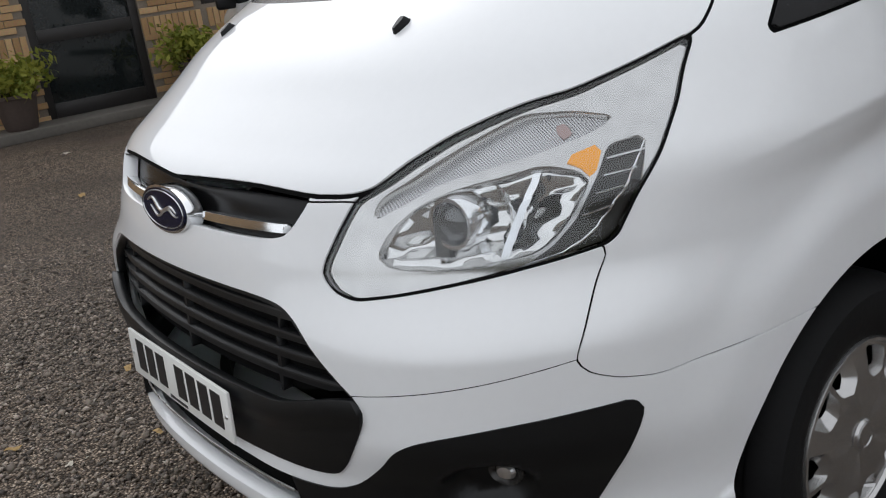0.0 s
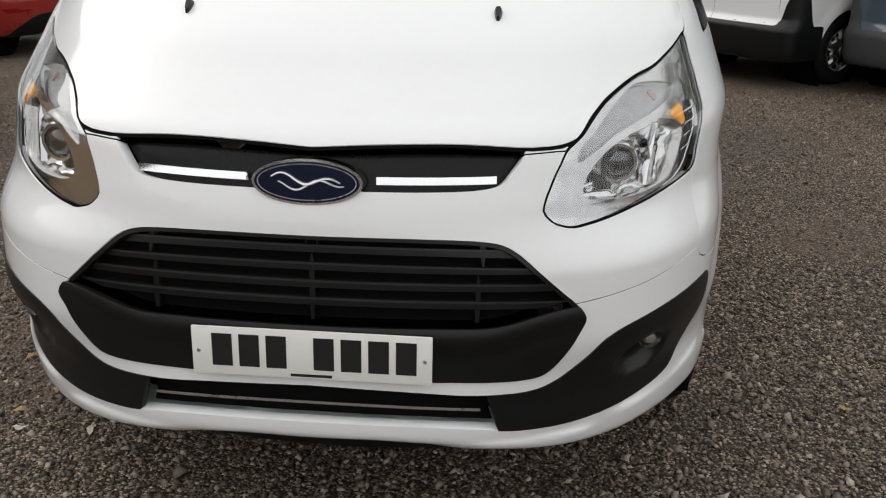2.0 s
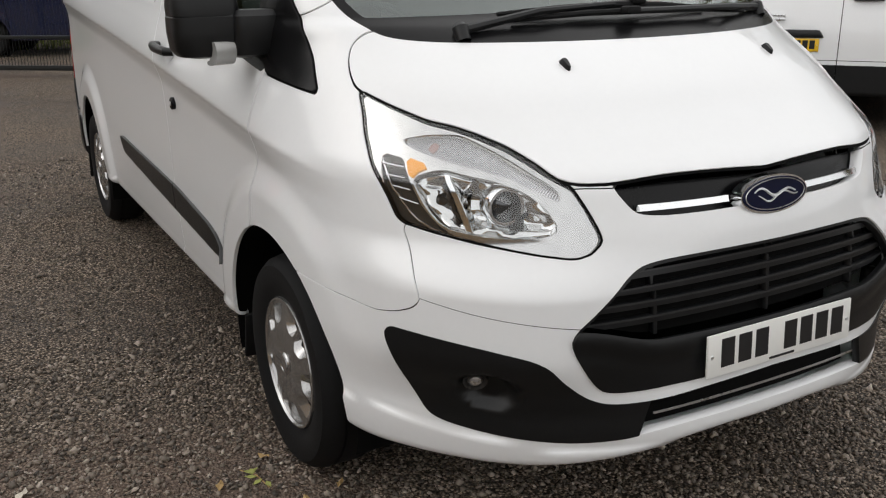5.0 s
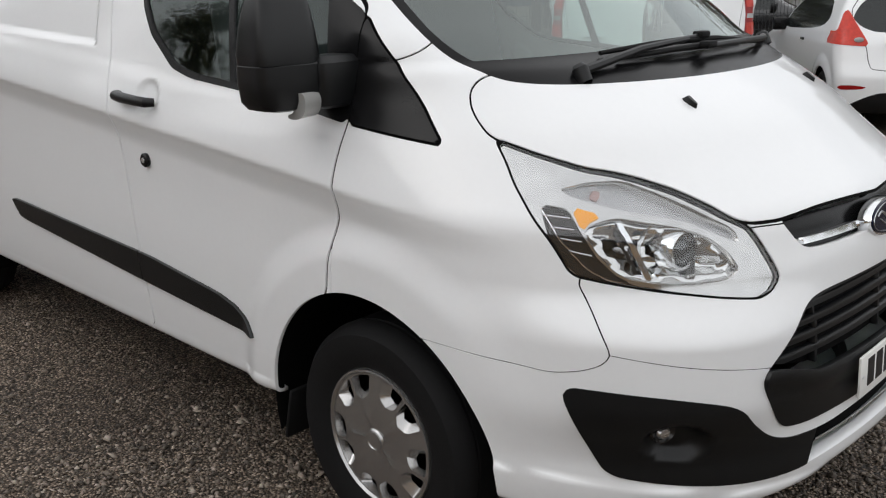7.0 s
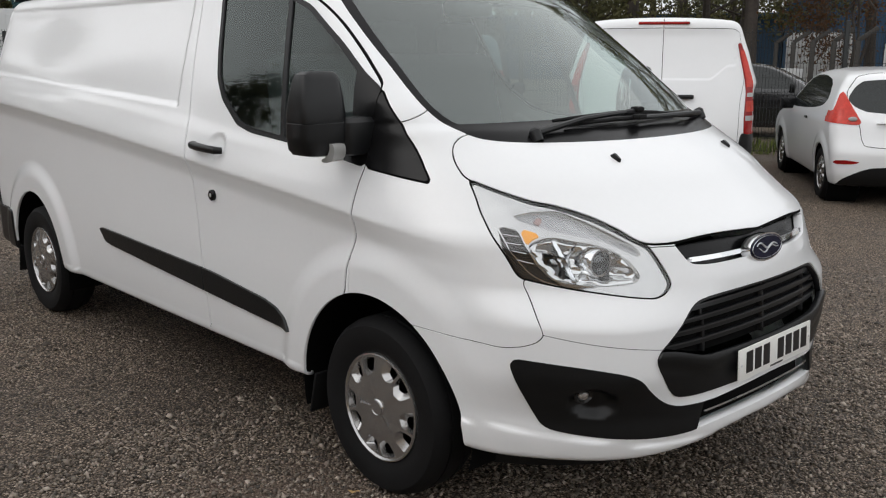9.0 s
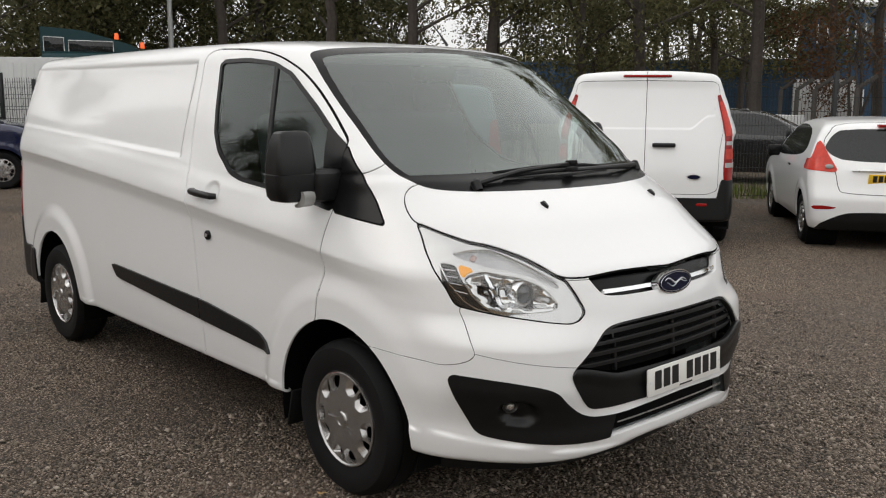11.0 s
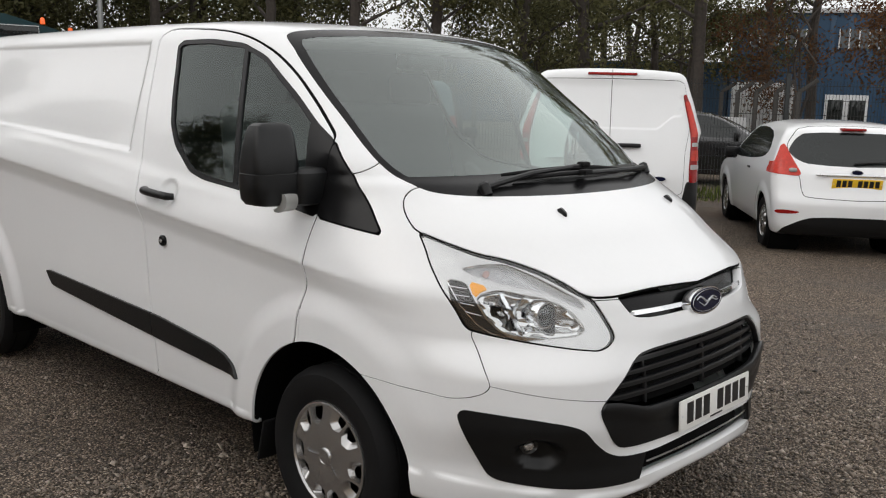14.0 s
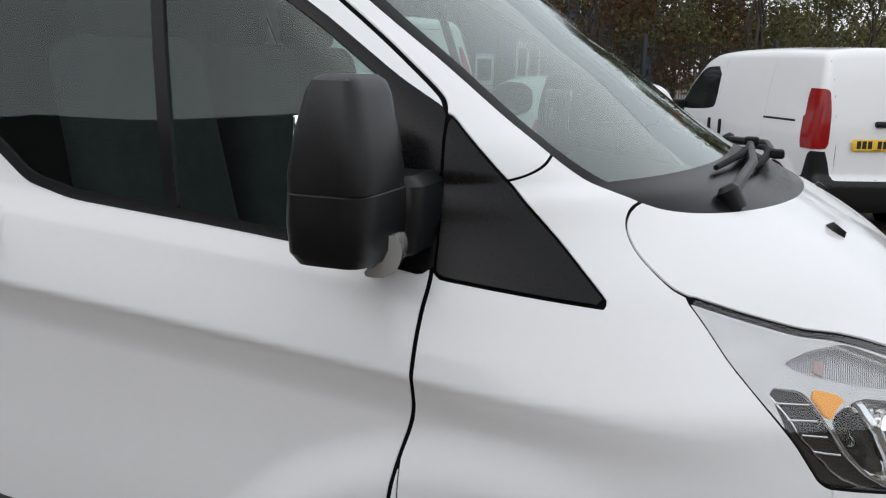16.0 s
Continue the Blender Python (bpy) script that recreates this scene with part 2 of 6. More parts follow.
class Skin:
    """Half of a vehicle's outer sheet, found along rays from a spine, which panels are cut from."""

    def __init__(self, form, d0, d1, zc, low, counts):
        self.form = form
        n_up, n_front, n_mid, n_rear = counts
        up = np.radians(np.linspace(low, 90, n_up))
        cols = [(d0, a) for a in np.linspace(0, 90, n_front)] + [(d, 90) for d in np.linspace(d0, d1, n_mid)[1:]]
        cols += [(d1, a) for a in np.linspace(90, 180, n_rear)[1:]]
        o = np.array([[(c[0], 0, zc)] * n_up for c in cols], float)
        az = np.radians([c[1] for c in cols])[:, None]
        w = np.stack([-np.cos(up) * np.cos(az), np.cos(up) * np.sin(az), np.sin(up) + 0 * az], -1)
        lo, hi = np.zeros(w.shape[:2]), np.full(w.shape[:2], 2.6)
        for _ in range(22):
            mid = (lo + hi) / 2
            p = o + w * mid[..., None]
            neg = form(p[..., 0], np.abs(p[..., 1]), p[..., 2]) < 0
            lo, hi = np.where(neg, mid, lo), np.where(neg, hi, mid)
        p = o + w * hi[..., None]
        p[..., 1] = np.maximum(p[..., 1], 0)
        self.V = [tuple(q) for q in p.reshape(-1, 3).tolist()]
        k = n_up
        self.F = [(c * k + r, (c + 1) * k + r, (c + 1) * k + r + 1, c * k + r + 1) for c in range(len(cols) - 1) for r in range(k - 1)]

    def cut(self, faces, field):
        """Parts faces along field = 0 into those inside (below zero) and outside."""
        s = field(*np.array(self.V).T).tolist()
        ins, outs, made = [], [], {}

        def mid(i, j):
            key = (i, j) if i < j else (j, i)
            if key not in made:
                i, j = key
                t = s[i] / (s[i] - s[j])
                self.V.append(tuple(a + (b - a) * t for a, b in zip(self.V[i], self.V[j])))
                made[key] = len(self.V) - 1
            return made[key]

        for f in faces:
            below = [s[i] < 0 for i in f]
            if all(below):
                ins.append(f)
            elif not any(below):
                outs.append(f)
            else:
                a, b = [], []
                for q, i in enumerate(f):
                    j = f[(q + 1) % len(f)]
                    (a if below[q] else b).append(i)
                    if (s[i] < 0) != (s[j] < 0):
                        e = mid(i, j)
                        a.append(e)
                        b.append(e)
                if len(a) > 2:
                    ins.append(tuple(a))
                if len(b) > 2:
                    outs.append(tuple(b))
        return ins, outs

    def normals(self, P):
        h = 0.002
        g = []
        for k in range(3):
            e = np.zeros(3)
            e[k] = h
            a, b = P + e, P - e
            g.append(self.form(a[:, 0], np.abs(a[:, 1]), a[:, 2]) - self.form(b[:, 0], np.abs(b[:, 1]), b[:, 2]))
        g = np.stack(g, 1)
        return g / (np.linalg.norm(g, axis=1)[:, None] + 1e-9)

    def panel(self, name, faces, mat, parent, rim=0.012, lift=0.0, sides=(1, -1), label="", move=None):
        """One mesh of the given faces: lifted along the normals, with a turned-in edge; sides: left 1, right -1."""
        ids = sorted({i for f in faces for i in f})
        if not ids:
            return None
        at = {i: k for k, i in enumerate(ids)}
        P = np.array([self.V[i] for i in ids])
        N = self.normals(P)
        extra = move(P) if move else 0.0
        Q = P + N * (np.zeros(len(P)) + lift + extra)[:, None]
        if move:
            g = np.stack([(move(P + e) - move(P - e)) / 0.006 for e in np.eye(3) * 0.003], 1)
            N = N - (g - N * (g * N).sum(1)[:, None])
            N = N / np.linalg.norm(N, axis=1)[:, None]
        local = [tuple(at[i] for i in f) for f in faces]
        edges = {}
        for f in local:
            for i, j in zip(f, f[1:] + f[:1]):
                edges.setdefault((min(i, j), max(i, j)), []).append((i, j))
        rimmed = [e[0] for e in edges.values() if len(e) == 1 and max(P[e[0][0], 1], P[e[0][1], 1]) > 0.002] if rim else []
        V, NN, F = list(Q), list(N), list(local)
        low = {}
        for i, j in rimmed:
            side = np.cross(N[i], Q[j] - Q[i])
            side = side / (np.linalg.norm(side) + 1e-9)
            for k in (i, j):
                low.setdefault(k, []).append(side)
        top = {}
        for k, ss in low.items():
            s = sum(ss)
            s = s / (np.linalg.norm(s) + 1e-9)
            V += [Q[k], Q[k] - N[k] * rim]
            NN += [s * 0.8 + N[k] * 0.6, s]
            top[k] = len(V) - 2
        for i, j in rimmed:
            F.append((top[j], top[i], top[i] + 1, top[j] + 1))
        V, NN = np.array(V), np.array(NN)
        av, an, af = [], [], []
        for sgn in sides:
            base = len(av)
            W = V * [-1, sgn, 1]
            M = NN * [-1, sgn, 1]
            av += W.tolist()
            an += M.tolist()
            af += [tuple(base + i for i in (f if sgn > 0 else f[::-1])) for f in F]
        return link_mesh(name, av, af, mat, parent, an, label=label)
# ---- van shape ----
def smooth_curve(xs, ys):
    """A smooth curve through a few stations, that does not overshoot."""
    xs, ys = np.array(xs, float), np.array(ys, float)
    h = np.diff(xs)
    s = np.diff(ys) / h
    m = np.zeros_like(ys)
    m[1:-1] = np.where(s[:-1] * s[1:] > 0, 2 * s[:-1] * s[1:] / (s[:-1] + s[1:] + 1e-12), 0)
    m[0], m[-1] = s[0], s[-1]

    def value(x):
        x = np.clip(np.asarray(x, float), xs[0], xs[-1])
        i = np.clip(np.searchsorted(xs, x) - 1, 0, len(xs) - 2)
        u = (x - xs[i]) / h[i]
        return ((1 + 2 * u) * (1 - u) ** 2 * ys[i] + u * (1 - u) ** 2 * h[i] * m[i]
                + u * u * (3 - 2 * u) * ys[i + 1] + u * u * (u - 1) * h[i] * m[i + 1])
    return value


def smax(a, b, k):
    h = np.clip(0.5 + 0.5 * (a - b) / k, 0, 1)
    return b + (a - b) * h + k * h * (1 - h)


def step(lo, hi, v):
    u = np.clip((v - lo) / (hi - lo), 0, 1)
    return u * u * (3 - 2 * u)


NOSE = smooth_curve([0.20, 0.27, 0.33, 0.40, 0.48, 0.53, 0.64, 0.74, 0.80, 0.875, 0.955, 1.00, 1.03, 1.08, 1.14, 1.20, 1.254, 1.31, 1.345, 1.375, 1.60, 1.875, 1.935, 1.97, 1.99],
                    [0.10, 0.03, -0.012, -0.027, -0.022, -0.014, -0.006, 0.002, 0.008, 0.02, 0.045, 0.06, 0.08, 0.145, 0.225, 0.30, 0.385, 0.49, 0.56, 0.64, 0.97, 1.37, 1.48, 1.62, 1.85])
SIDE = smooth_curve([0.18, 0.24, 0.32, 0.50, 0.72, 0.87, 0.96, 1.030, 1.051, 1.064, 1.17, 1.24, 1.40, 1.60, 1.80, 1.90, 2.0],
                    [0.90, 0.945, 0.965, 0.980, 0.983, 0.979, 0.981, 0.9985, 1.0055, 1.0035, 0.970, 0.943, 0.903, 0.850, 0.790, 0.757, 0.72])
CREASE = smooth_curve([0.3, 0.6, 0.85, 1.12, 1.6, 2.0, 2.4, 3.5, 4.7, 5.3], [-0.09, -0.063, -0.023, 0.003, 0.043, 0.072, 0.104, 0.18, 0.24, 0.26])
ROOF = smooth_curve([1.3, 1.5, 1.8, 2.2, 3.0, 4.2, 5.0, 5.35], [1.91, 1.945, 1.972, 1.985, 1.99, 1.985, 1.97, 1.95])
AXLE_F, AXLE_R, WHEEL_Z = 1.002, 4.302, 0.335


def plan(a, z):
    low = 0.25 * a ** 2 + 0.35 * a ** 4 + 0.10 * a ** 6
    high = 0.29 * a ** 2 + 0.05 * a ** 4
    shoulder = 0.18 * a ** 2 + 0.47 * a ** 6
    m = step(0.44, 0.62, z) * (1 - step(0.755, 0.885, z))
    low = low * (1 - m) + shoulder * m
    w = step(1.25, 1.45, z)
    return low * (1 - w) + high * w


def van(d, a, z):
    """Below zero inside the van's skin; d back from the nose, a from the middle plane, z up."""
    dz = 0.01
    lean = (NOSE(z + dz) - NOSE(z - dz)) / (2 * dz)
    da = (plan(a + dz, z) - plan(a - dz, z)) / (2 * dz)
    front = (NOSE(z) + plan(a, z) - d) / np.sqrt(1 + lean ** 2 + da ** 2)
    zc = z - CREASE(d) * step(0.70, 1.08, z) * (1 - step(1.30, 1.82, z))
    s = SIDE(zc)
    for axle in (AXLE_F, AXLE_R):
        r = np.hypot(d - axle, z - WHEEL_Z)
        s = s + 0.026 * (1 - step(0.52, 0.63, r)) * step(0.0, 0.3, z)
    s = s + 0.009 * (1 - step(0.378, 0.392, z)) * step(1.42, 1.50, d) * (1 - step(3.80, 3.88, d))
    blank = np.minimum(np.minimum(1.885 - z, z - 1.355 - 0.042 * (d - 2.4)), np.minimum(d - 2.47 - 0.16 * (z - 1.4), 4.98 - d))
    s = s - 0.011 * step(0.0, 0.03, blank)
    s = s - 0.012 * (1 - step(0.2, 1.0, ((d - 2.06) / 0.075) ** 2 + ((z - 1.218) / 0.06) ** 2))
    side = a - s + 0.03 * step(3.6, 5.3, d) * (1 - step(1.2, 1.6, z)) - 0.03 * step(4.2, 5.2, d) * step(1.3, 1.8, z)
    roof = z - (ROOF(d) - 0.045 * a ** 2 - 0.05 * a ** 4)
    rear = d - (5.29 - 0.20 * step(0.75, 1.95, z) - 0.05 * a ** 2 - 0.20 * a ** 8)
    rear = rear + 0.009 * step(0.0, 0.03, z - 1.33 - 0.14 * step(0.46, 0.68, a)) * step(0.0, 0.02, 0.74 - a) * step(0.0, 0.14, 1.90 - z)
    f = smax(front, side, 0.10)
    lip = 0.366 + 0.058 * step(0.50, 0.97, a)
    f = f - 0.008 * (1 - step(lip - 0.014, lip, z)) * (1 - step(0.55, 0.75, d))
    f = smax(f, roof, 0.09)
    f = smax(f, rear, 0.10)
    low = 0.370 - 0.066 * step(0.1, 0.7, a)
    w = step(0.45, 0.9, d)
    return smax(f, low * (1 - w) + 0.348 * w - z, 0.03)


# ---- the white panel van ----
van_thing = thing("panel_van", None, "white panel van with black bumper trim, parked on wet gravel", "van")
skin = Skin(van, 1.25, 4.6, 0.95, -42, (250, 150, 190, 70))
gaps = []


def carve(faces, field, gap=0.004, name="panel_gap"):
    """Parts faces along an outline, and keeps the narrow gap between as a strip of its own."""
    ins, rest = skin.cut(faces, lambda d, a, z: field(d, a, z) + gap / 2)
    strip, rest = skin.cut(rest, lambda d, a, z: field(d, a, z) - gap / 2)
    gaps.append((name, strip))
    return ins, rest


def band_of(faces, field, half):
    """A narrow band along field = 0, however fine, and what is left on both sides."""
    low, rest = skin.cut(faces, lambda d, a, z: field(d, a, z) - half)
    under, band = skin.cut(low, lambda d, a, z: field(d, a, z) + half)
    return band, under + rest


def seen_from_side(outline):
    return lambda d, a, z: np.where(a > 0.45, inside(outline, d, z), 0.05)


def seen_from_front(outline, back=1.7, low=0.0):
    return lambda d, a, z: np.where((d < back) & (z > low), inside(outline, a, z), 0.05)


def seen_from_corner(outline):
    return lambda d, a, z: np.where(d < 1.3, inside(outline, 0.865 * d + 0.5 * a, z), 0.05)


rest = skin.F
# openings for the wheels, and the open underside
for axle in (AXLE_F, AXLE_R):
    _, rest = skin.cut(rest, lambda d, a, z: np.where(a > 0.55, np.hypot((d - axle) * (1.04 if axle > 2 else 1.02), z - WHEEL_Z) - 0.437, 0.05))

_, rest = skin.cut(rest, lambda d, a, z: np.where((z < 0.36) & (d > 1.2) & (d < 5.0), a - 0.95, 0.05))
LAMP = rounded([(1.004, 1.203), (0.901, 1.171), (0.79, 1.141), (0.717, 1.130), (0.659, 1.116), (0.581, 1.092), (0.500, 1.058), (0.438, 1.025), (0.406, 1.008),
                (0.372, 0.960), (0.339, 0.908), (0.331, 0.885), (0.346, 0.861), (0.376, 0.850), (0.445, 0.858), (0.536, 0.871), (0.626, 0.883), (0.717, 0.897),
                (0.800, 0.912), (0.847, 0.982), (0.900, 1.046), (0.945, 1.106), (0.972, 1.155)], 1, 0.15)
GRILLE = rounded([(-0.2, 0.843), (0.16, 0.844), (0.33, 0.839), (0.40, 0.830), (0.438, 0.810), (0.478, 0.775), (0.535, 0.722), (0.574, 0.688), (0.588, 0.660),
                  (0.570, 0.612), (0.530, 0.552), (0.500, 0.523), (0.43, 0.518), (0.248, 0.525), (-0.2, 0.527)], 2)
SLOT = rounded([(-0.2, 1.05), (0.30, 1.05), (0.43, 1.04), (0.447, 1.010), (0.415, 0.962), (0.392, 0.941), (0.30, 0.934), (-0.2, 0.937)], 2)
CHIN = rounded([(-0.3, 0.511), (-0.026, 0.511), (0.10, 0.501), (0.19, 0.487), (0.287, 0.487), (0.335, 0.510), (0.372, 0.556), (0.398, 0.602), (0.445, 0.626), (0.56, 0.648),
                (0.70, 0.660), (0.822, 0.665), (0.773, 0.556), (0.733, 0.474), (0.712, 0.437), (0.678, 0.421), (0.616, 0.411), (0.491, 0.396), (0.365, 0.388),
                (0.251, 0.392), (0.20, 0.404), (0.10, 0.418), (-0.026, 0.424), (-0.3, 0.424)], 2)
SCREEN = rounded([(-0.3, 1.306), (0.18, 1.306), (0.415, 1.308), (0.594, 1.310), (0.675, 1.315), (0.720, 1.323), (0.742, 1.335), (0.764, 1.357), (0.786, 1.391), (0.800, 1.432), (0.797, 1.49), (0.787, 1.60), (0.772, 1.70),
                  (0.752, 1.79), (0.722, 1.872), (0.68, 1.897), (0.57, 1.912), (0.30, 1.928), (-0.3, 1.938)], 2)
BONNET = rounded([(0.067, -0.3), (0.067, 0.0), (0.085, 0.2), (0.121, 0.42), (0.166, 0.53), (0.215, 0.578), (0.286, 0.613), (0.368, 0.657), (0.43, 0.70), (0.479, 0.739),
                  (0.59, 0.798), (0.684, 0.838), (0.73, 0.833), (0.767, 0.82), (0.787, 0.80), (0.782, 0.765), (0.76, 0.722), (0.716, 0.685), (0.627, 0.583),
                  (0.544, 0.415), (0.495, 0.2), (0.49, 0.0), (0.49, -0.3)], 2)
WINDOW = rounded([(2.30, 1.845), (2.26, 1.872), (2.03, 1.873), (1.777, 1.850), (1.597, 1.796), (1.348, 1.650), (1.187, 1.541), (1.098, 1.489), (1.090, 1.40), (1.080, 1.211),
                  (1.30, 1.243), (1.509, 1.262), (1.834, 1.286), (1.95, 1.312), (2.10, 1.41), (2.175, 1.50), (2.225, 1.62)], 1, 0.1)
CORNER = rounded([(1.094, 1.486), (1.088, 1.40), (1.078, 1.213), (0.783, 1.181)], 1, 0.04)
DOOR = rounded([(1.098, 1.495), (1.12, 1.52), (1.234, 1.610), (1.40, 1.728), (1.554, 1.812), (1.72, 1.868), (1.908, 1.903), (2.15, 1.922), (2.49, 1.932), (2.455, 1.75), (2.42, 1.60), (2.36, 1.38),
                (2.29, 1.10), (2.25, 0.80), (2.205, 0.50), (2.20, 0.36), (2.20, 0.30), (1.40, 0.30), (1.32, 0.47), (1.137, 0.74), (1.132, 0.82), (1.118, 0.90), (1.094, 0.98), (1.094, 1.05), (1.092, 1.146),
                (1.082, 1.215), (1.092, 1.40)], 2)
BUMPER = rounded([(-0.4, 0.1), (-0.4, 1.004), (0.30, 1.004), (0.42, 1.008), (0.60, 0.97), (0.796, 0.912), (0.748, 0.835), (0.700, 0.748), (0.722, 0.722), (0.77, 0.704), (0.842, 0.692), (0.933, 0.699), (1.15, 0.709), (1.5, 0.712), (1.5, 0.1)], 2, 0.18)

lamp, rest = carve(rest, seen_from_corner(LAMP), 0.0055, "lamp_gap")
grille, rest = skin.cut(rest, seen_from_front(GRILLE, 0.4))
chin, rest = skin.cut(rest, seen_from_corner(CHIN))
screen, rest = skin.cut(rest, seen_from_front(SCREEN, 1.72, 1.25))
bonnet, rest = carve(rest, lambda d, a, z: np.where(z > 0.96, inside(BONNET, d, a), 0.05), 0.005, "bonnet_gap")
slot, rest = skin.cut(rest, seen_from_front(SLOT, 0.4, 0.9))
corner, rest = carve(rest, seen_from_side(CORNER), 0.006, "corner_gap")
window, rest = skin.cut(rest, seen_from_side(WINDOW))
door, rest = carve(rest, seen_from_side(DOOR), 0.009, "door_gap")
bumper, rest = carve(rest, lambda d, a, z: np.where(d < 1.3, inside(BUMPER, 0.865 * d + 0.5 * a, z), 0.05), 0.0035, "bumper_gap")
# the wing ends at the bonnet, the door and the pillar joint
wing, rest = carve(rest, lambda d, a, z: np.where(d < 1.3, np.maximum(d - 1.115 + 0.10 * step(1.25, 1.3, z), (z - 1.376) - 0.55 * (0.865 - a) * 1.0), 0.05), 0.004, "wing_gap")

# rear: two doors, bumper and lamps
_, rest = skin.cut(rest, lambda d, a, z: np.where(d > 5.0, a - 0.0035, 0.05))
tail = rounded([(0.845, 0.80), (0.88, 0.79), (1.08, 0.80), (1.08, 1.72), (0.745, 1.72), (0.775, 1.58), (0.830, 1.36), (0.850, 1.22), (0.845, 1.08), (0.84, 0.95)], 2, 0.12)
tail_lamp, rest = skin.cut(rest, lambda d, a, z: np.maximum(inside(tail, a, z), 5.05 - d))
rear_bumper, rest = carve(rest, lambda d, a, z: np.where(d > 4.3, np.maximum(z - 0.60 - 0.20 * step(0.78, 0.82, a) * step(5.0, 5.06, d), 4.72 - d), 0.05), 0.004, "rear_bumper_gap")
rear_door, rest = carve(rest, lambda d, a, z: np.where(d > 4.95, inside(rounded([(-0.3, 1.865), (0.70, 1.855), (0.765, 1.82), (0.83, 1.35), (0.79, 1.1), (0.785, 0.64), (-0.3, 0.64)], 2, 0.1), a, z), 0.05), 0.006, "rear_door_gap")

for sgn, side in ((1, "left"), (-1, "right")):
    skin.panel("wing", wing, WHITE, van_thing, sides=(sgn,))
    skin.panel("front_door", door, WHITE, van_thing, sides=(sgn,))
    skin.panel("corner_trim", corner, BLACK_GLOSS, van_thing, lift=0.004, sides=(sgn,), label="gloss black mirror corner trim")
    lamp_back = skin.panel("tail_lamp", tail_lamp, RED_LENS, van_thing, lift=0.006, sides=(sgn,), label="tall red rear lamp")
    for z0, z1, mat in ((0.93, 0.98, CLEAR_LAMP), (1.17, 1.21, CLEAR_LAMP), (1.02, 1.13, TAIL_RED), (1.27, 1.64, TAIL_RED)):
        f, _ = skin.cut(tail_lamp, lambda d, a, z: np.abs(z - (z0 + z1) / 2) - (z1 - z0) / 2)
        f, _ = skin.cut(f, lambda d, a, z: inside(tail, a, z) + 0.012)
        skin.panel("lamp_field", f, mat, lamp_back, lift=0.009, rim=0.004, sides=(sgn,))
    skin.panel("rear_door", rear_door, WHITE, van_thing, sides=(sgn,))
skin.panel("bonnet", bonnet, WHITE, van_thing, rim=0.016)
skin.panel("body_shell", rest, WHITE, van_thing, rim=0.014)
skin.panel("rear_bumper", rear_bumper, BLACK_PLASTIC, van_thing, lift=0.012, rim=0.03, label="black plastic rear bumper")
for name, strip in gaps:
    for sgn in ((0,) if name in ("bonnet_gap", "bumper_gap", "rear_bumper_gap") else (1, -1)):
        seam = skin.panel(name, strip, DARK, van_thing, rim=0, lift=-0.005, sides=(sgn,) if sgn else (1, -1), label="dark shut line")
        if name in ("bonnet_gap", "bumper_gap", "wing_gap", "rear_door_gap"):
            tagged(seam, "dark shut line", kind="stuff")

# bumper, with a fine joint from the grille to the wheel
joint = [(0.30, 0.692), (0.342, 0.694), (0.548, 0.724), (0.702, 0.748)]
ju, jz = [p[0] for p in joint], [p[1] for p in joint]
reach, beyond = skin.cut(bumper, lambda d, a, z: np.abs(0.865 * d + 0.5 * a - 0.503) - 0.205)
line, reach = band_of(reach, lambda d, a, z: z - np.interp(0.865 * d + 0.5 * a, ju, jz), 0.0012)
bumper = reach + beyond
skin.panel("front_bumper", bumper, WHITE, van_thing, rim=0.034)
for sgn in (1, -1):
    skin.panel("bumper_joint", line, DARK, van_thing, rim=0, lift=-0.002, sides=(sgn,))

# lower grille: a smooth plate carrier below, slats above
carrier, slats = skin.cut(grille, lambda d, a, z: z - (0.650 + 0.040 * step(0.36, 0.57, a)))
skin.panel("plate_carrier", carrier, BLACK_PLASTIC, van_thing, rim=0.03, lift=0.004, label="matt black plate carrier",
           move=lambda P: 0.010 * (1 - step(0.0, 0.05, np.abs(P[:, 2] - 0.628 - 0.044 * step(0.34, 0.57, P[:, 1])))))
skin.panel("grille_back", slats, DARK, van_thing, rim=0, lift=-0.05)
for k in range(4):
    zs = 0.812 - 0.040 * k
    band, _ = band_of(slats, lambda d, a, z: z - zs + 0.02 * a * a, 0.0085)
    slat = skin.panel("grille_slat", band, BLACK_PLASTIC, van_thing, rim=0.035, lift=-0.024 - 0.002 * k)
    band, _ = band_of(slats, lambda d, a, z: z - zs - 0.006 + 0.02 * a * a, 0.002)
    skin.panel("slat_edge", band, SLAT, slat, rim=0.004, lift=-0.0215 - 0.002 * k, label="satin slat edge, slightly lighter than the slat")
for a0 in (0.0, 0.36):
    band, _ = skin.cut(slats, lambda d, a, z: np.abs(a - a0 - 0.06 * (z - 0.7)) - 0.006)
    for sgn in ((1, -1) if a0 else (0,)):
        skin.panel("grille_rib", band, BLACK_PLASTIC, van_thing, rim=0.02, lift=-0.03, sides=(sgn,) if sgn else (1, -1))
edge, _ = skin.cut(grille, lambda d, a, z: -inside(GRILLE, a, z) - 0.009)
skin.panel("grille_edge", edge, BLACK_PLASTIC, van_thing, rim=0.02, lift=-0.006)
skin.panel("upper_grille", slot, BLACK_GLOSS, van_thing, rim=0.0, lift=-0.038)

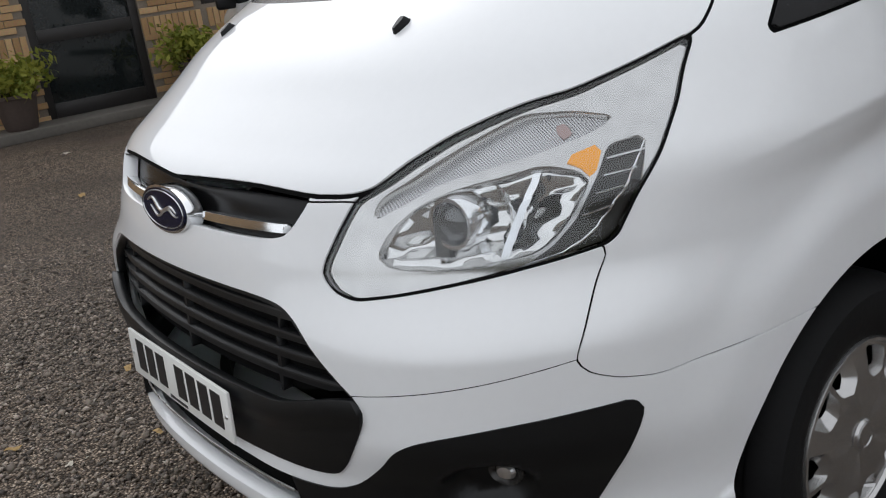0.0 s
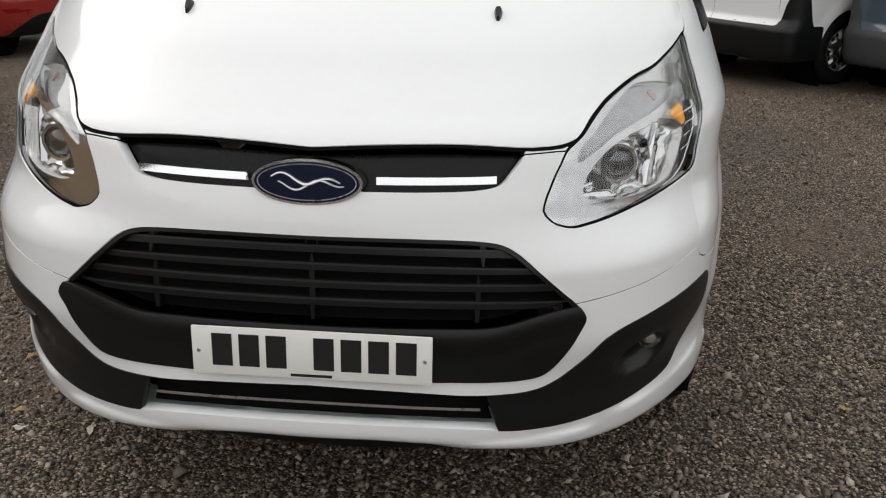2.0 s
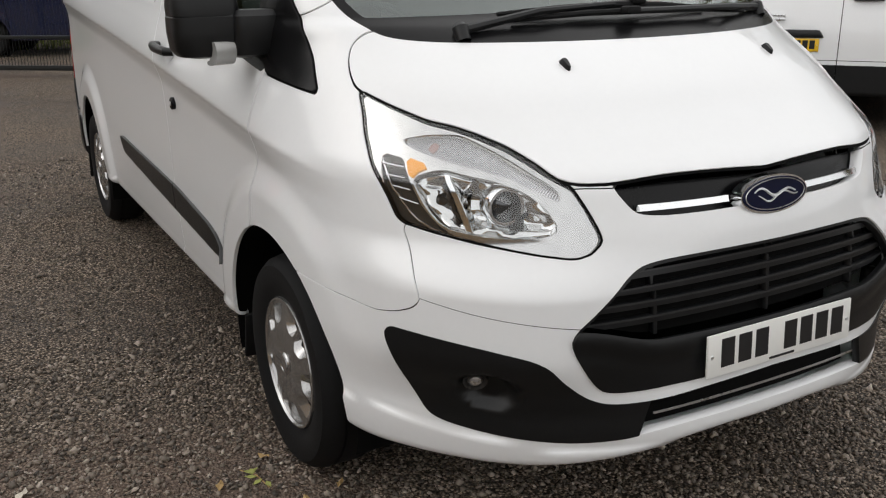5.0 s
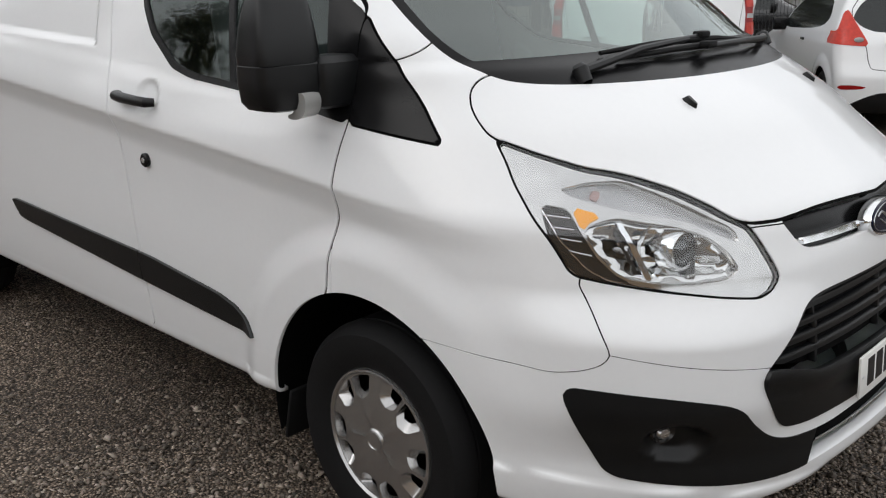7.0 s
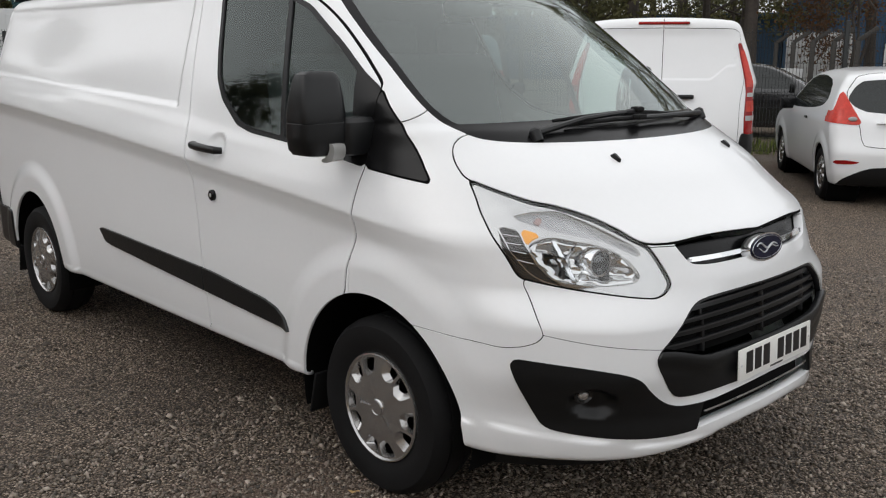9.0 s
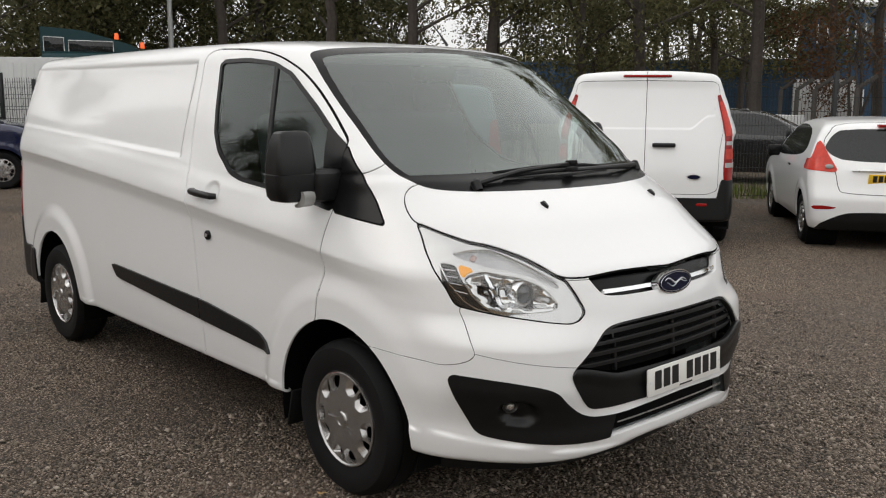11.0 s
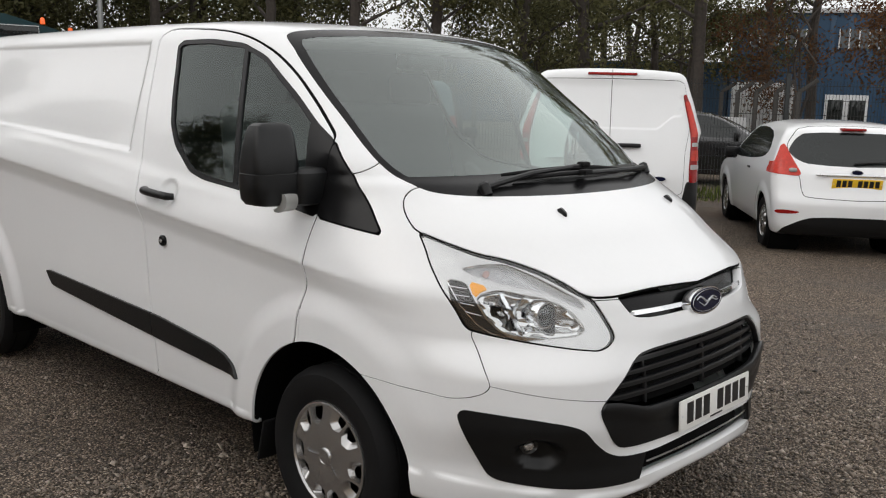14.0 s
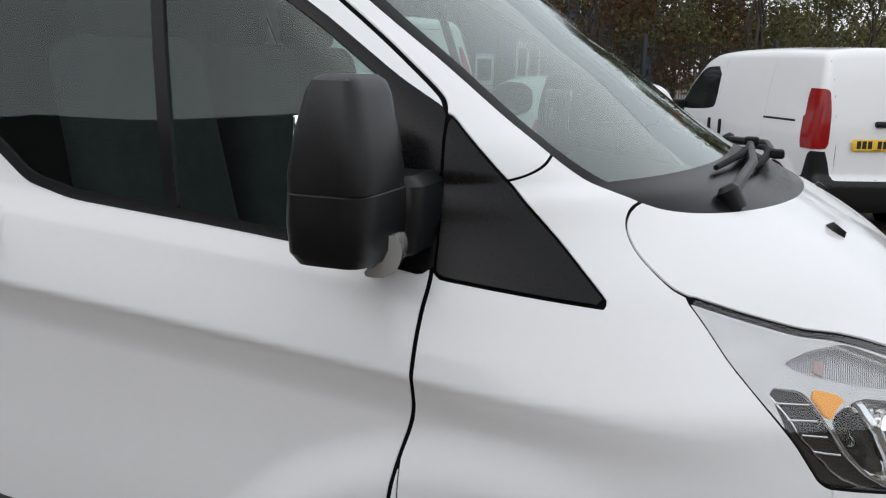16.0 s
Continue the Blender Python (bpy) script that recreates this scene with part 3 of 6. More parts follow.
# chin: open intake with a bright strip, trims with fog lamps
intake, trims = skin.cut(chin, lambda d, a, z: a - 0.385 - 0.5 * (0.48 - z) * 0.6)
skin.panel("lower_intake", intake, DARK, van_thing, rim=0, lift=-0.05)
strip, _ = band_of(intake, lambda d, a, z: z - 0.467 + 0.13 * a * a, 0.0026)
strip, _ = skin.cut(strip, lambda d, a, z: a - 0.37)
skin.panel("chrome_strip", strip, SATIN, van_thing, rim=0.003, lift=-0.006, label="thin chrome strip")


def dent(P):
    u, v = 0.865 * P[:, 0] + 0.5 * P[:, 1], P[:, 2]
    r = np.hypot((u - 0.545) / 0.090, (v - 0.520) / 0.062)
    return -0.034 * (1 - step(0.45, 1.0, r))


for sgn in (1, -1):
    skin.panel("fog_trim", trims, BLACK_PLASTIC, van_thing, rim=0.02, lift=0.003, sides=(sgn,), move=dent, label="black plastic fog lamp trim")
    bm = bmesh.new()
    m = pose(-0.236, sgn * 0.752, 0.546, 0, 0, -90 + sgn * 24)
    lathe(bm, [(0.03, -0.03), (0.033, 0.004), (0.031, 0.008), (0.026, 0.002), (0.012, -0.008), (0.0, -0.010)], 24, m @ Matrix.Diagonal((1, 1, 0.8, 1)))
    fog = part("fog_lamp", bm, LAMP_DARK, van_thing, "small round fog lamp")
    bm = bmesh.new()
    lathe(bm, [(0.019, 0.004), (0.014, 0.011), (0.0, 0.013)], 14, m @ Matrix.Diagonal((1, 1, 0.8, 1)))
    part("lens", bm, SATIN, fog, "bright fog lamp lens")

# glazing
frit, clear = skin.cut(screen, lambda d, a, z: -np.where(d < 1.72, inside(SCREEN, a, z), 0.05) - 0.028)
low, clear = skin.cut(clear, lambda d, a, z: z - 1.385 + 0.02 * a)
skin.panel("screen_border", frit + low, BLACK_GLOSS, van_thing, rim=0.01, lift=-0.002, label="black windscreen border")
ws = skin.panel("windscreen", clear, GLASS, van_thing, rim=0, lift=-0.003, label="greenish laminated windscreen")
ws.visible_shadow = False
for sgn in (1, -1):
    frame_part, panes = skin.cut(window, lambda d, a, z: -np.where(a > 0.45, inside(WINDOW, d, z), 0.05) - 0.020)
    sail, panes = skin.cut(panes, lambda d, a, z: d - 1.20 - 0.2 * (z - 1.40))
    bar, panes = skin.cut(panes, lambda d, a, z: np.abs(d - 1.612 - 0.26 * (z - 1.3)) - 0.014)
    skin.panel("window_seal", frame_part + sail + bar, BLACK_GLOSS, van_thing, rim=0.012, lift=0.001, sides=(sgn,), label="black rubber window seal")
    pane = skin.panel("door_pane", panes, TINTED, van_thing, rim=0, lift=-0.006, sides=(sgn,))
    pane.visible_shadow = False

# wheels, arches
def wheel(parent, c, sgn, r=0.337, w=0.205, rim=0.205, cap=SILVER):
    m = pose(c[0], c[1], c[2], 0, 0, 0 if sgn > 0 else 180)
    bm = bmesh.new()
    h = w / 2
    lathe(bm, [(rim, -h + 0.01), (rim + 0.02, -h), (r - 0.03, -h - 0.004), (r - 0.008, -h + 0.02), (r, -h + 0.05), (r, -0.048), (r - 0.008, -0.046), (r - 0.008, -0.040), (r, -0.038),
               (r, 0.038), (r - 0.008, 0.040), (r - 0.008, 0.046), (r, 0.048), (r, h - 0.05), (r - 0.008, h - 0.02), (r - 0.03, h + 0.004), (r - 0.06, h + 0.007), (rim + 0.03, h), (rim + 0.004, h - 0.012), (rim, h - 0.03)], 72, m)
    tyre = part("tyre", bm, RUBBER, parent, "worn black tyre")
    bm = bmesh.new()
    lathe(bm, [(rim + 0.002, h - 0.03), (rim * 0.95, h - 0.075), (rim * 0.5, h - 0.085), (0, h - 0.085)], 48, m)
    part("steel_rim", bm, DARK, parent)
    return m


def hub_cap(parent, m, h, rr, n=10):
    """A pressed wheel cover: a broad dished disc with five creases, a thin rim, and ten deep openings set in pairs."""
    bm = bmesh.new()
    cols = (-18, -12.8, -10.5, 0, 10.5, 12.8)
    rows = [(0.0, 0.002), (0.15, 0.002), (0.17, -0.003), (0.40, 0.0), (0.54, 0.0), (0.62, -0.001), (0.915, -0.004), (0.94, -0.004), (0.965, 0.004), (0.99, 0.003), (1.01, -0.008)]
    grid = []
    for j, (q, y) in enumerate(rows):
        line = []
        for k in range(n):
            for c, col in enumerate(cols):
                shift = 3.2 if k % 2 else -3.2
                t = radians(36 * k + col + (shift if c else 0) * (1 if 5 <= j <= 6 else 0.4))
                r = rr * q
                if j == 5:
                    r += rr * (0.085 if abs(col) > 12 else 0.03 if abs(col) > 1 else -0.03) * (1 if c else 0)
                if j == 6 and abs(col) > 12 and c:
                    r -= rr * 0.02
                fold = 0.009 * max(0.0, 1 - abs(((math.degrees(t) + 36) % 72) - 36) / 9) if 3 <= j <= 5 else 0.0
                line.append(bm.verts.new(m @ Vector((max(r, 0.0008) * math.cos(t), h + y + 0.012 * (1 - q * q) + fold, max(r, 0.0008) * math.sin(t)))))
        grid.append(line)
    w = n * len(cols)
    for j in range(len(rows) - 1):
        for k in range(w):
            if j == 5 and k % len(cols) in (1, 2, 3, 4):
                continue
            k2 = (k + 1) % w
            bm.faces.new((grid[j][k], grid[j][k2], grid[j + 1][k2], grid[j + 1][k]))
    edges = [e for e in bm.edges if e.is_boundary]
    out = bmesh.ops.extrude_edge_only(bm, edges=edges)["geom"]
    back, turn = m.to_3x3() @ Vector((0, -0.022, 0)), m.inverted()
    for v in [g for g in out if isinstance(g, bmesh.types.BMVert)]:
        local = turn @ v.co
        r, t = math.hypot(local.x, local.z), math.degrees(math.atan2(local.z, local.x)) % 360
        if r < rr * 0.95:
            k = min(range(n), key=lambda i: abs((t - 36 * i + 180) % 360 - 180))
            mid = radians(36 * k + (3.2 if k % 2 else -3.2))
            c = m @ Vector((rr * 0.80 * math.cos(mid), local.y, rr * 0.80 * math.sin(mid)))
            v.co = c + (v.co - c) * 0.66 + m.to_3x3() @ Vector((-math.sin(mid), 0, math.cos(mid))) * (0.009 if k % 2 else -0.009)
        v.co += back
    cover = part("wheel_cover", bm, SILVER, parent, "silver pressed plastic wheel cover")
    bm = bmesh.new()
    lathe(bm, [(0.030, h + 0.010), (0.029, h + 0.017), (0.024, h + 0.018), (0.022, h + 0.016), (0.0, h + 0.016)], 28, m)
    part("centre_cap", bm, SILVER, cover)
    return cover


for axle in (AXLE_F, AXLE_R):
    for sgn in (1, -1):
        w = thing("wheel", None)
        w.parent = van_thing
        m = wheel(w, (-axle, sgn * 0.868, WHEEL_Z), sgn)
        hub_cap(w, m, 0.094, 0.207)
        bm = bmesh.new()
        # liner inside the arch
        ring = []
        for k in range(33):
            t = math.pi * (k / 32 * 1.16 - 0.08)
            d, z = axle + 0.447 * math.cos(t), WHEEL_Z + 0.447 * math.sin(t)
            lo, hi = 0.5, 1.1
            for _ in range(14):
                mid = (lo + hi) / 2
                lo, hi = (mid, hi) if van(np.array(d), np.array(mid), np.array(max(z, 0.42))) < 0 else (lo, mid)
            ring.append([bm.verts.new((-d, sgn * y, z)) for y in (lo - 0.018, 0.60)])
        for p, q in zip(ring, ring[1:]):
            bm.faces.new((p[0], p[1], q[1], q[0]))
        bm.faces.new([p[1] for p in ring])
        part("arch_liner", bm, DARK, van_thing)
        bm = bmesh.new()
        box(bm, (-axle - 0.400, sgn * 0.895, 0.282), (0.014, 0.165, 0.18), 0.006, pose(0, 0, 0, 0, 14, 0))
        part("mud_flap", bm, RUBBER, van_thing)
bm = bmesh.new()
box(bm, (-3.22, 0, 0.42), (3.5, 1.6, 0.14), 0.03)
part("underbody", bm, DARK, van_thing)
bm = bmesh.new()
box(bm, (-0.55, 0, 0.42), (0.5, 1.0, 0.10), 0.03)
part("undertray", bm, DARK, van_thing)
# an added lip, set back out of view, that darkens the ground below the bumper
bm = bmesh.new()
lip_rows = []
for k in range(33):
    y = -0.80 + 0.05 * k
    x = -(float(NOSE(np.array(0.40)) + plan(np.array(abs(y)), np.array(0.40))) + 0.20 + 0.10 * abs(y) ** 4)
    lip_rows.append([bm.verts.new((x + dx, y, z)) for dx, z in ((0.0, 0.36), (-0.03, 0.215), (-0.042, 0.215), (-0.03, 0.36))])
for p, q in zip(lip_rows, lip_rows[1:]):
    for i in range(4):
        bm.faces.new((p[i], p[(i + 1) % 4], q[(i + 1) % 4], q[i]))
part("shade_lip", bm, BLACK_PLASTIC, van_thing, "unseen black lip added to deepen the shade under the bumper")

# ---- headlamps ----
OPENING = rounded([(0.776, 1.008), (0.764, 1.029), (0.708, 1.047), (0.652, 1.037), (0.565, 1.023), (0.503, 1.001), (0.448, 0.960), (0.418, 0.918), (0.440, 0.896), (0.535, 0.890),
                   (0.609, 0.895), (0.685, 0.908), (0.737, 0.952)], 1)
BAND = rounded([(0.846, 1.101), (0.778, 1.116), (0.699, 1.119), (0.621, 1.093), (0.531, 1.058), (0.442, 1.014), (0.418, 0.972), (0.472, 0.998), (0.542, 1.032), (0.629, 1.050), (0.703, 1.062), (0.799, 1.082)], 1, 0.15)
LOUVRE = rounded([(0.882, 1.072), (0.815, 1.063), (0.785, 1.014), (0.746, 0.954), (0.701, 0.915), (0.645, 0.887), (0.719, 0.896), (0.800, 0.913), (0.855, 0.990)], 1, 0.12)
BLINK = rounded([(0.810, 1.066), (0.735, 1.049), (0.765, 1.034), (0.781, 1.010), (0.793, 1.037)], 1, 0.12)
RED_GLINT = rounded([(0.772, 1.096), (0.752, 1.112), (0.742, 1.096), (0.758, 1.080)], 1)
BEZEL = [(0.881, 1.065), (0.841, 1.006), (0.795, 0.952), (0.744, 0.911), (0.669, 0.891), (0.559, 0.880), (0.43, 0.868), (0.375, 0.868), (0.362, 0.885), (0.385, 0.930), (0.420, 0.965)]
FINS = [((0.872, 1.050), (0.812, 1.044)), ((0.853, 1.022), (0.796, 1.017)), ((0.832, 0.995), (0.779, 0.988)), ((0.808, 0.967), (0.757, 0.957))]


def on_corner(u, z, sgn, lift):
    """The point of the sheet at u along the corner and z up, moved out by lift."""
    a = np.linspace(0.2, 0.97, 240)
    lo, hi = np.full(240, -0.1), np.full(240, 1.2)
    for _ in range(20):
        mid = (lo + hi) / 2
        neg = van(mid, a, np.full(240, z)) < 0
        lo, hi = np.where(neg, lo, mid), np.where(neg, mid, hi)
    k = int(np.argmin(np.abs(0.865 * hi + 0.5 * a - u)))
    q = np.array([[hi[k], a[k], z]])
    q = (q + skin.normals(q) * lift)[0]
    return Vector((-q[0], sgn * q[1], q[2]))


def facets(P):
    """The broken relief of a pressed reflector."""
    u, z = 0.865 * P[:, 0] + 0.5 * P[:, 1], P[:, 2]
    saw = lambda v: np.abs((v % 1.0) - 0.5) * 2
    return 0.008 * saw(u * 11 + 0.35 * np.floor(z * 21)) + 0.008 * saw(z * 21) - 0.03 * step(0.0, 0.05, -inside(OPENING, u, z))


by_u = lambda o: (lambda d, a, z: inside(o, 0.865 * d + 0.5 * a, z))
cavity, around = skin.cut(lamp, by_u(OPENING))
corner_face, around = skin.cut(around, by_u(LOUVRE))
band_face, tray = skin.cut(around, by_u(BAND))
for sgn in (1, -1):
    unit = thing("headlamp", None, "clear headlamp with lit amber indicator")
    unit.parent = van_thing
    lens = skin.panel("lens", lamp, LENS, unit, rim=0, lift=0.001, sides=(sgn,))
    lens.visible_shadow = False
    skin.panel("lamp_housing", lamp, LAMP_DARK, unit, rim=0, lift=-0.115, sides=(sgn,), label="dark lamp housing")
    skin.panel("reflector", cavity, LAMP_MIRROR, unit, rim=0, lift=-0.050, sides=(sgn,), move=facets, label="faceted bright reflector")
    skin.panel("lamp_tray", tray, LAMP_BRIGHT, unit, rim=0.055, lift=-0.012, sides=(sgn,), label="bright silver lamp surround")
    skin.panel("side_light", band_face, RIBBED, unit, rim=0.01, lift=-0.032, sides=(sgn,), label="ribbed clear side light")
    skin.panel("louvre", corner_face, LAMP_DARK, unit, rim=0.02, lift=-0.020, sides=(sgn,), label="dark louvred corner")
    # a faint red reflection in the side light, painted as a patch of its own
    skin.panel("marker", skin.cut(band_face, by_u(RED_GLINT))[0], GLINT_RED, unit, rim=0.004, lift=-0.029, sides=(sgn,), label="dull red reflection, painted as a small patch")
    skin.panel("indicator", skin.cut(lamp, by_u(BLINK))[0], AMBER, unit, rim=0.03, lift=-0.007, sides=(sgn,), label="lit amber indicator")
    for o, mat, lift, name in ((((0.708, 1.046), (0.694, 1.046), (0.612, 0.902), (0.628, 0.902)), CHROME, -0.026, "divider"),
                               (((0.722, 1.040), (0.712, 1.040), (0.640, 0.908), (0.652, 0.908)), LAMP_DARK, -0.034, "divider"),
                               (((0.528, 1.010), (0.510, 1.004), (0.505, 0.900), (0.528, 0.900)), LAMP_DARK, -0.052, "divider")):
        skin.panel(name, skin.cut(cavity, by_u(list(o)))[0], mat, unit, rim=0.03, lift=lift, sides=(sgn,))
    bm = bmesh.new()
    tube(bm, [on_corner(u, z, sgn, -0.016) for u, z in rounded(BEZEL, 2, 0.25, False)], 0.0020, 6)
    part("bezel_line", bm, CHROME, unit, "thin chrome bezel line")
    for (u0, z0), (u1, z1) in FINS:
        bm = bmesh.new()
        tube(bm, [on_corner(u0 + (u1 - u0) * q, z0 + (z1 - z0) * q, sgn, -0.015) for q in (0, 0.5, 1)], 0.0020, 6)
        part("louvre_fin", bm, CHROME, unit)

    def bowl(name, d, a, z, r, depth, n, mat, turn=0):
        bm = bmesh.new()
        m = pose(-d, sgn * a, z, 0, 0, -90 + sgn * turn)
        prof = [(r * (1 - k / 5), -depth * (1 - (1 - k / 5) ** 2)) for k in range(6)]
        lathe(bm, [(r + 0.003, -0.006), (r + 0.003, 0.002)] + prof, n, m)
        wobble = random.Random(n)
        for v in bm.verts:
            v.co += m.to_3x3() @ Vector((0, wobble.uniform(-0.004, 0.004), 0))
        return part(name, bm, mat, unit, smooth=False)

    bowl("projector_bowl", 0.318, 0.660, 0.958, 0.066, 0.045, 22, LAMP_MIRROR, 14)
    bowl("outer_reflector", 0.425, 0.768, 0.972, 0.058, 0.045, 16, LAMP_MIRROR, 30)
    bm = bmesh.new()
    m = pose(-0.280, sgn * 0.645, 0.957, 0, 0, -90 + sgn * 10)
    lathe(bm, [(0.034, -0.05), (0.035, 0.010), (0.038, 0.017), (0.045, 0.018), (0.050, 0.010), (0.050, -0.03)], 40, m)
    part("projector_ring", bm, CHROME, unit, "chrome projector ring")
    bm = bmesh.new()
    lathe(bm, [(0.034, 0.006), (0.028, 0.016), (0.017, 0.023), (0.0, 0.026)], 32, m)
    part("projector_lens", bm, PROJ_GLASS, unit, "dark glass projector lens")
    bm = bmesh.new()
    lathe(bm, [(0.012, -0.05), (0.011, 0.0), (0.006, 0.008), (0, 0.009)], 16, pose(-0.440, sgn * 0.768, 0.976, 0, 0, -90 + sgn * 30))
    part("bulb", bm, AMBER_LENS, unit, "amber bulb")

# ---- badge, plate and bright work on the nose ----
def oval(bm, rx, rz, y0, y1, m, n=48, k=1.0):
    a = [bm.verts.new(m @ Vector((rx * math.cos(t), y0, rz * math.sin(t)))) for t in [2 * math.pi * i / n for i in range(n)]]
    b = [bm.verts.new(m @ Vector((k * rx * math.cos(t), y1, k * rz * math.sin(t)))) for t in [2 * math.pi * i / n for i in range(n)]]
    for i in range(n):
        bm.faces.new((a[i], a[(i + 1) % n], b[(i + 1) % n], b[i]))
    bm.faces.new(b)


badge = thing("badge", None, "dark blue oval badge with a chrome edge")
badge.parent = van_thing
m = pose(-0.038, -0.003, 0.953, 0, 0, -90) @ pose(0, 0, 0, 8, 0, 0)
bm = bmesh.new()
oval(bm, 0.118, 0.049, -0.03, 0.004, m, k=0.985)
part("badge_edge", bm, CHROME, badge, "chrome badge edge")
bm = bmesh.new()
oval(bm, 0.1115, 0.0435, -0.01, 0.007, m, k=0.985)
part("badge_face", bm, BADGE_BLUE, badge, "dark blue badge face")
bm = bmesh.new()
for k, (x0, x1, lift_, w) in enumerate(((-0.074, 0.070, 0.010, 0.0040), (-0.060, 0.078, -0.009, 0.0032))):
    tube(bm, [m @ Vector((-(x0 + (x1 - x0) * u), 0.0078, lift_ * (1 - u) + 0.011 * math.sin(u * 9.4 + 2 * k) * (1 - 0.4 * u))) for u in [q / 24 for q in range(25)]], [w * (0.45 + 0.55 * math.sin(math.pi * q / 24)) for q in range(25)], 6)
part("badge_mark", bm, SATIN, badge, "plain silver mark")
bm = bmesh.new()
tube(bm, [m @ Vector((0.103 * math.cos(t), 0.0072, 0.0375 * math.sin(t))) for t in [2 * math.pi * k / 48 for k in range(49)]], 0.0013, 5, False)
part("badge_line", bm, SATIN, badge)
for sgn in (1, -1):
    bar_f, _ = band_of(slot, lambda d, a, z: z - 0.957, 0.0075)
    bar_f, _ = skin.cut(bar_f, lambda d, a, z: np.abs(a - 0.262) - 0.124)
    skin.panel("chrome_bar", bar_f, CHROME, van_thing, rim=0.03, lift=-0.006, sides=(sgn,), label="chrome grille bar")


def number_plate(parent, m, face, seed=0):
    """A plate with plain bars for its characters; its face looks along y."""
    plate = thing("number_plate", m, "number plate with plain dark bars")
    plate.parent = parent
    bm = bmesh.new()
    box(bm, (0, -0.004, 0), (0.52, 0.008, 0.111), 0.003)
    part("plate", bm, face, plate)
    for x in (-0.205, -0.146, -0.087, -0.028, 0.075, 0.134, 0.193):
        bm = bmesh.new()
        box(bm, (x, 0.0006, 0.004), (0.044, 0.0016, 0.074), 0.0)
        part("plate_bar", bm, INK, plate)
    for x in (-0.245, 0.245):
        bm = bmesh.new()
        lathe(bm, [(0.005, 0.0), (0.004, 0.0018), (0, 0.002)], 12, pose(x, 0, 0.0))
        part("plate_screw", bm, SATIN, plate)
    bm = bmesh.new()
    box(bm, (0.0, 0.0005, -0.047), (0.09, 0.0012, 0.006), 0.0)
    part("maker_bar", bm, INK, plate)
    return plate


number_plate(van_thing, pose(0.030, 0.006, 0.588, 0, 0, -90) @ pose(0, 0, 0, 3, 0, 0), PLATE_WHITE)

# ---- side trims, handles, locks, jets, mirrors, wipers ----
def mirror_loft(sgn, levels, n=32):
    """A moulded form through rounded sections: each level is height, front, back, inner and outer edge."""
    bm = bmesh.new()
    rings = []
    for z, xf, xb, yi, yo in levels:
        ring = []
        for k in range(n):
            t = 2 * math.pi * k / n
            c, q = math.cos(t), math.sin(t)
            u, v = math.copysign(abs(c) ** 0.42, c), math.copysign(abs(q) ** 0.42, q)
            ring.append(bm.verts.new(((xf + xb) / 2 + u * (xf - xb) / 2, sgn * ((yi + yo) / 2 + v * (yo - yi) / 2), z)))
        rings.append(ring)
    for r0, r1 in zip(rings, rings[1:]):
        for k in range(n):
            bm.faces.new((r0[k], r0[(k + 1) % n], r1[(k + 1) % n], r1[k]))
    bm.faces.new(rings[0][::-1])
    bm.faces.new(rings[-1])
    return bm


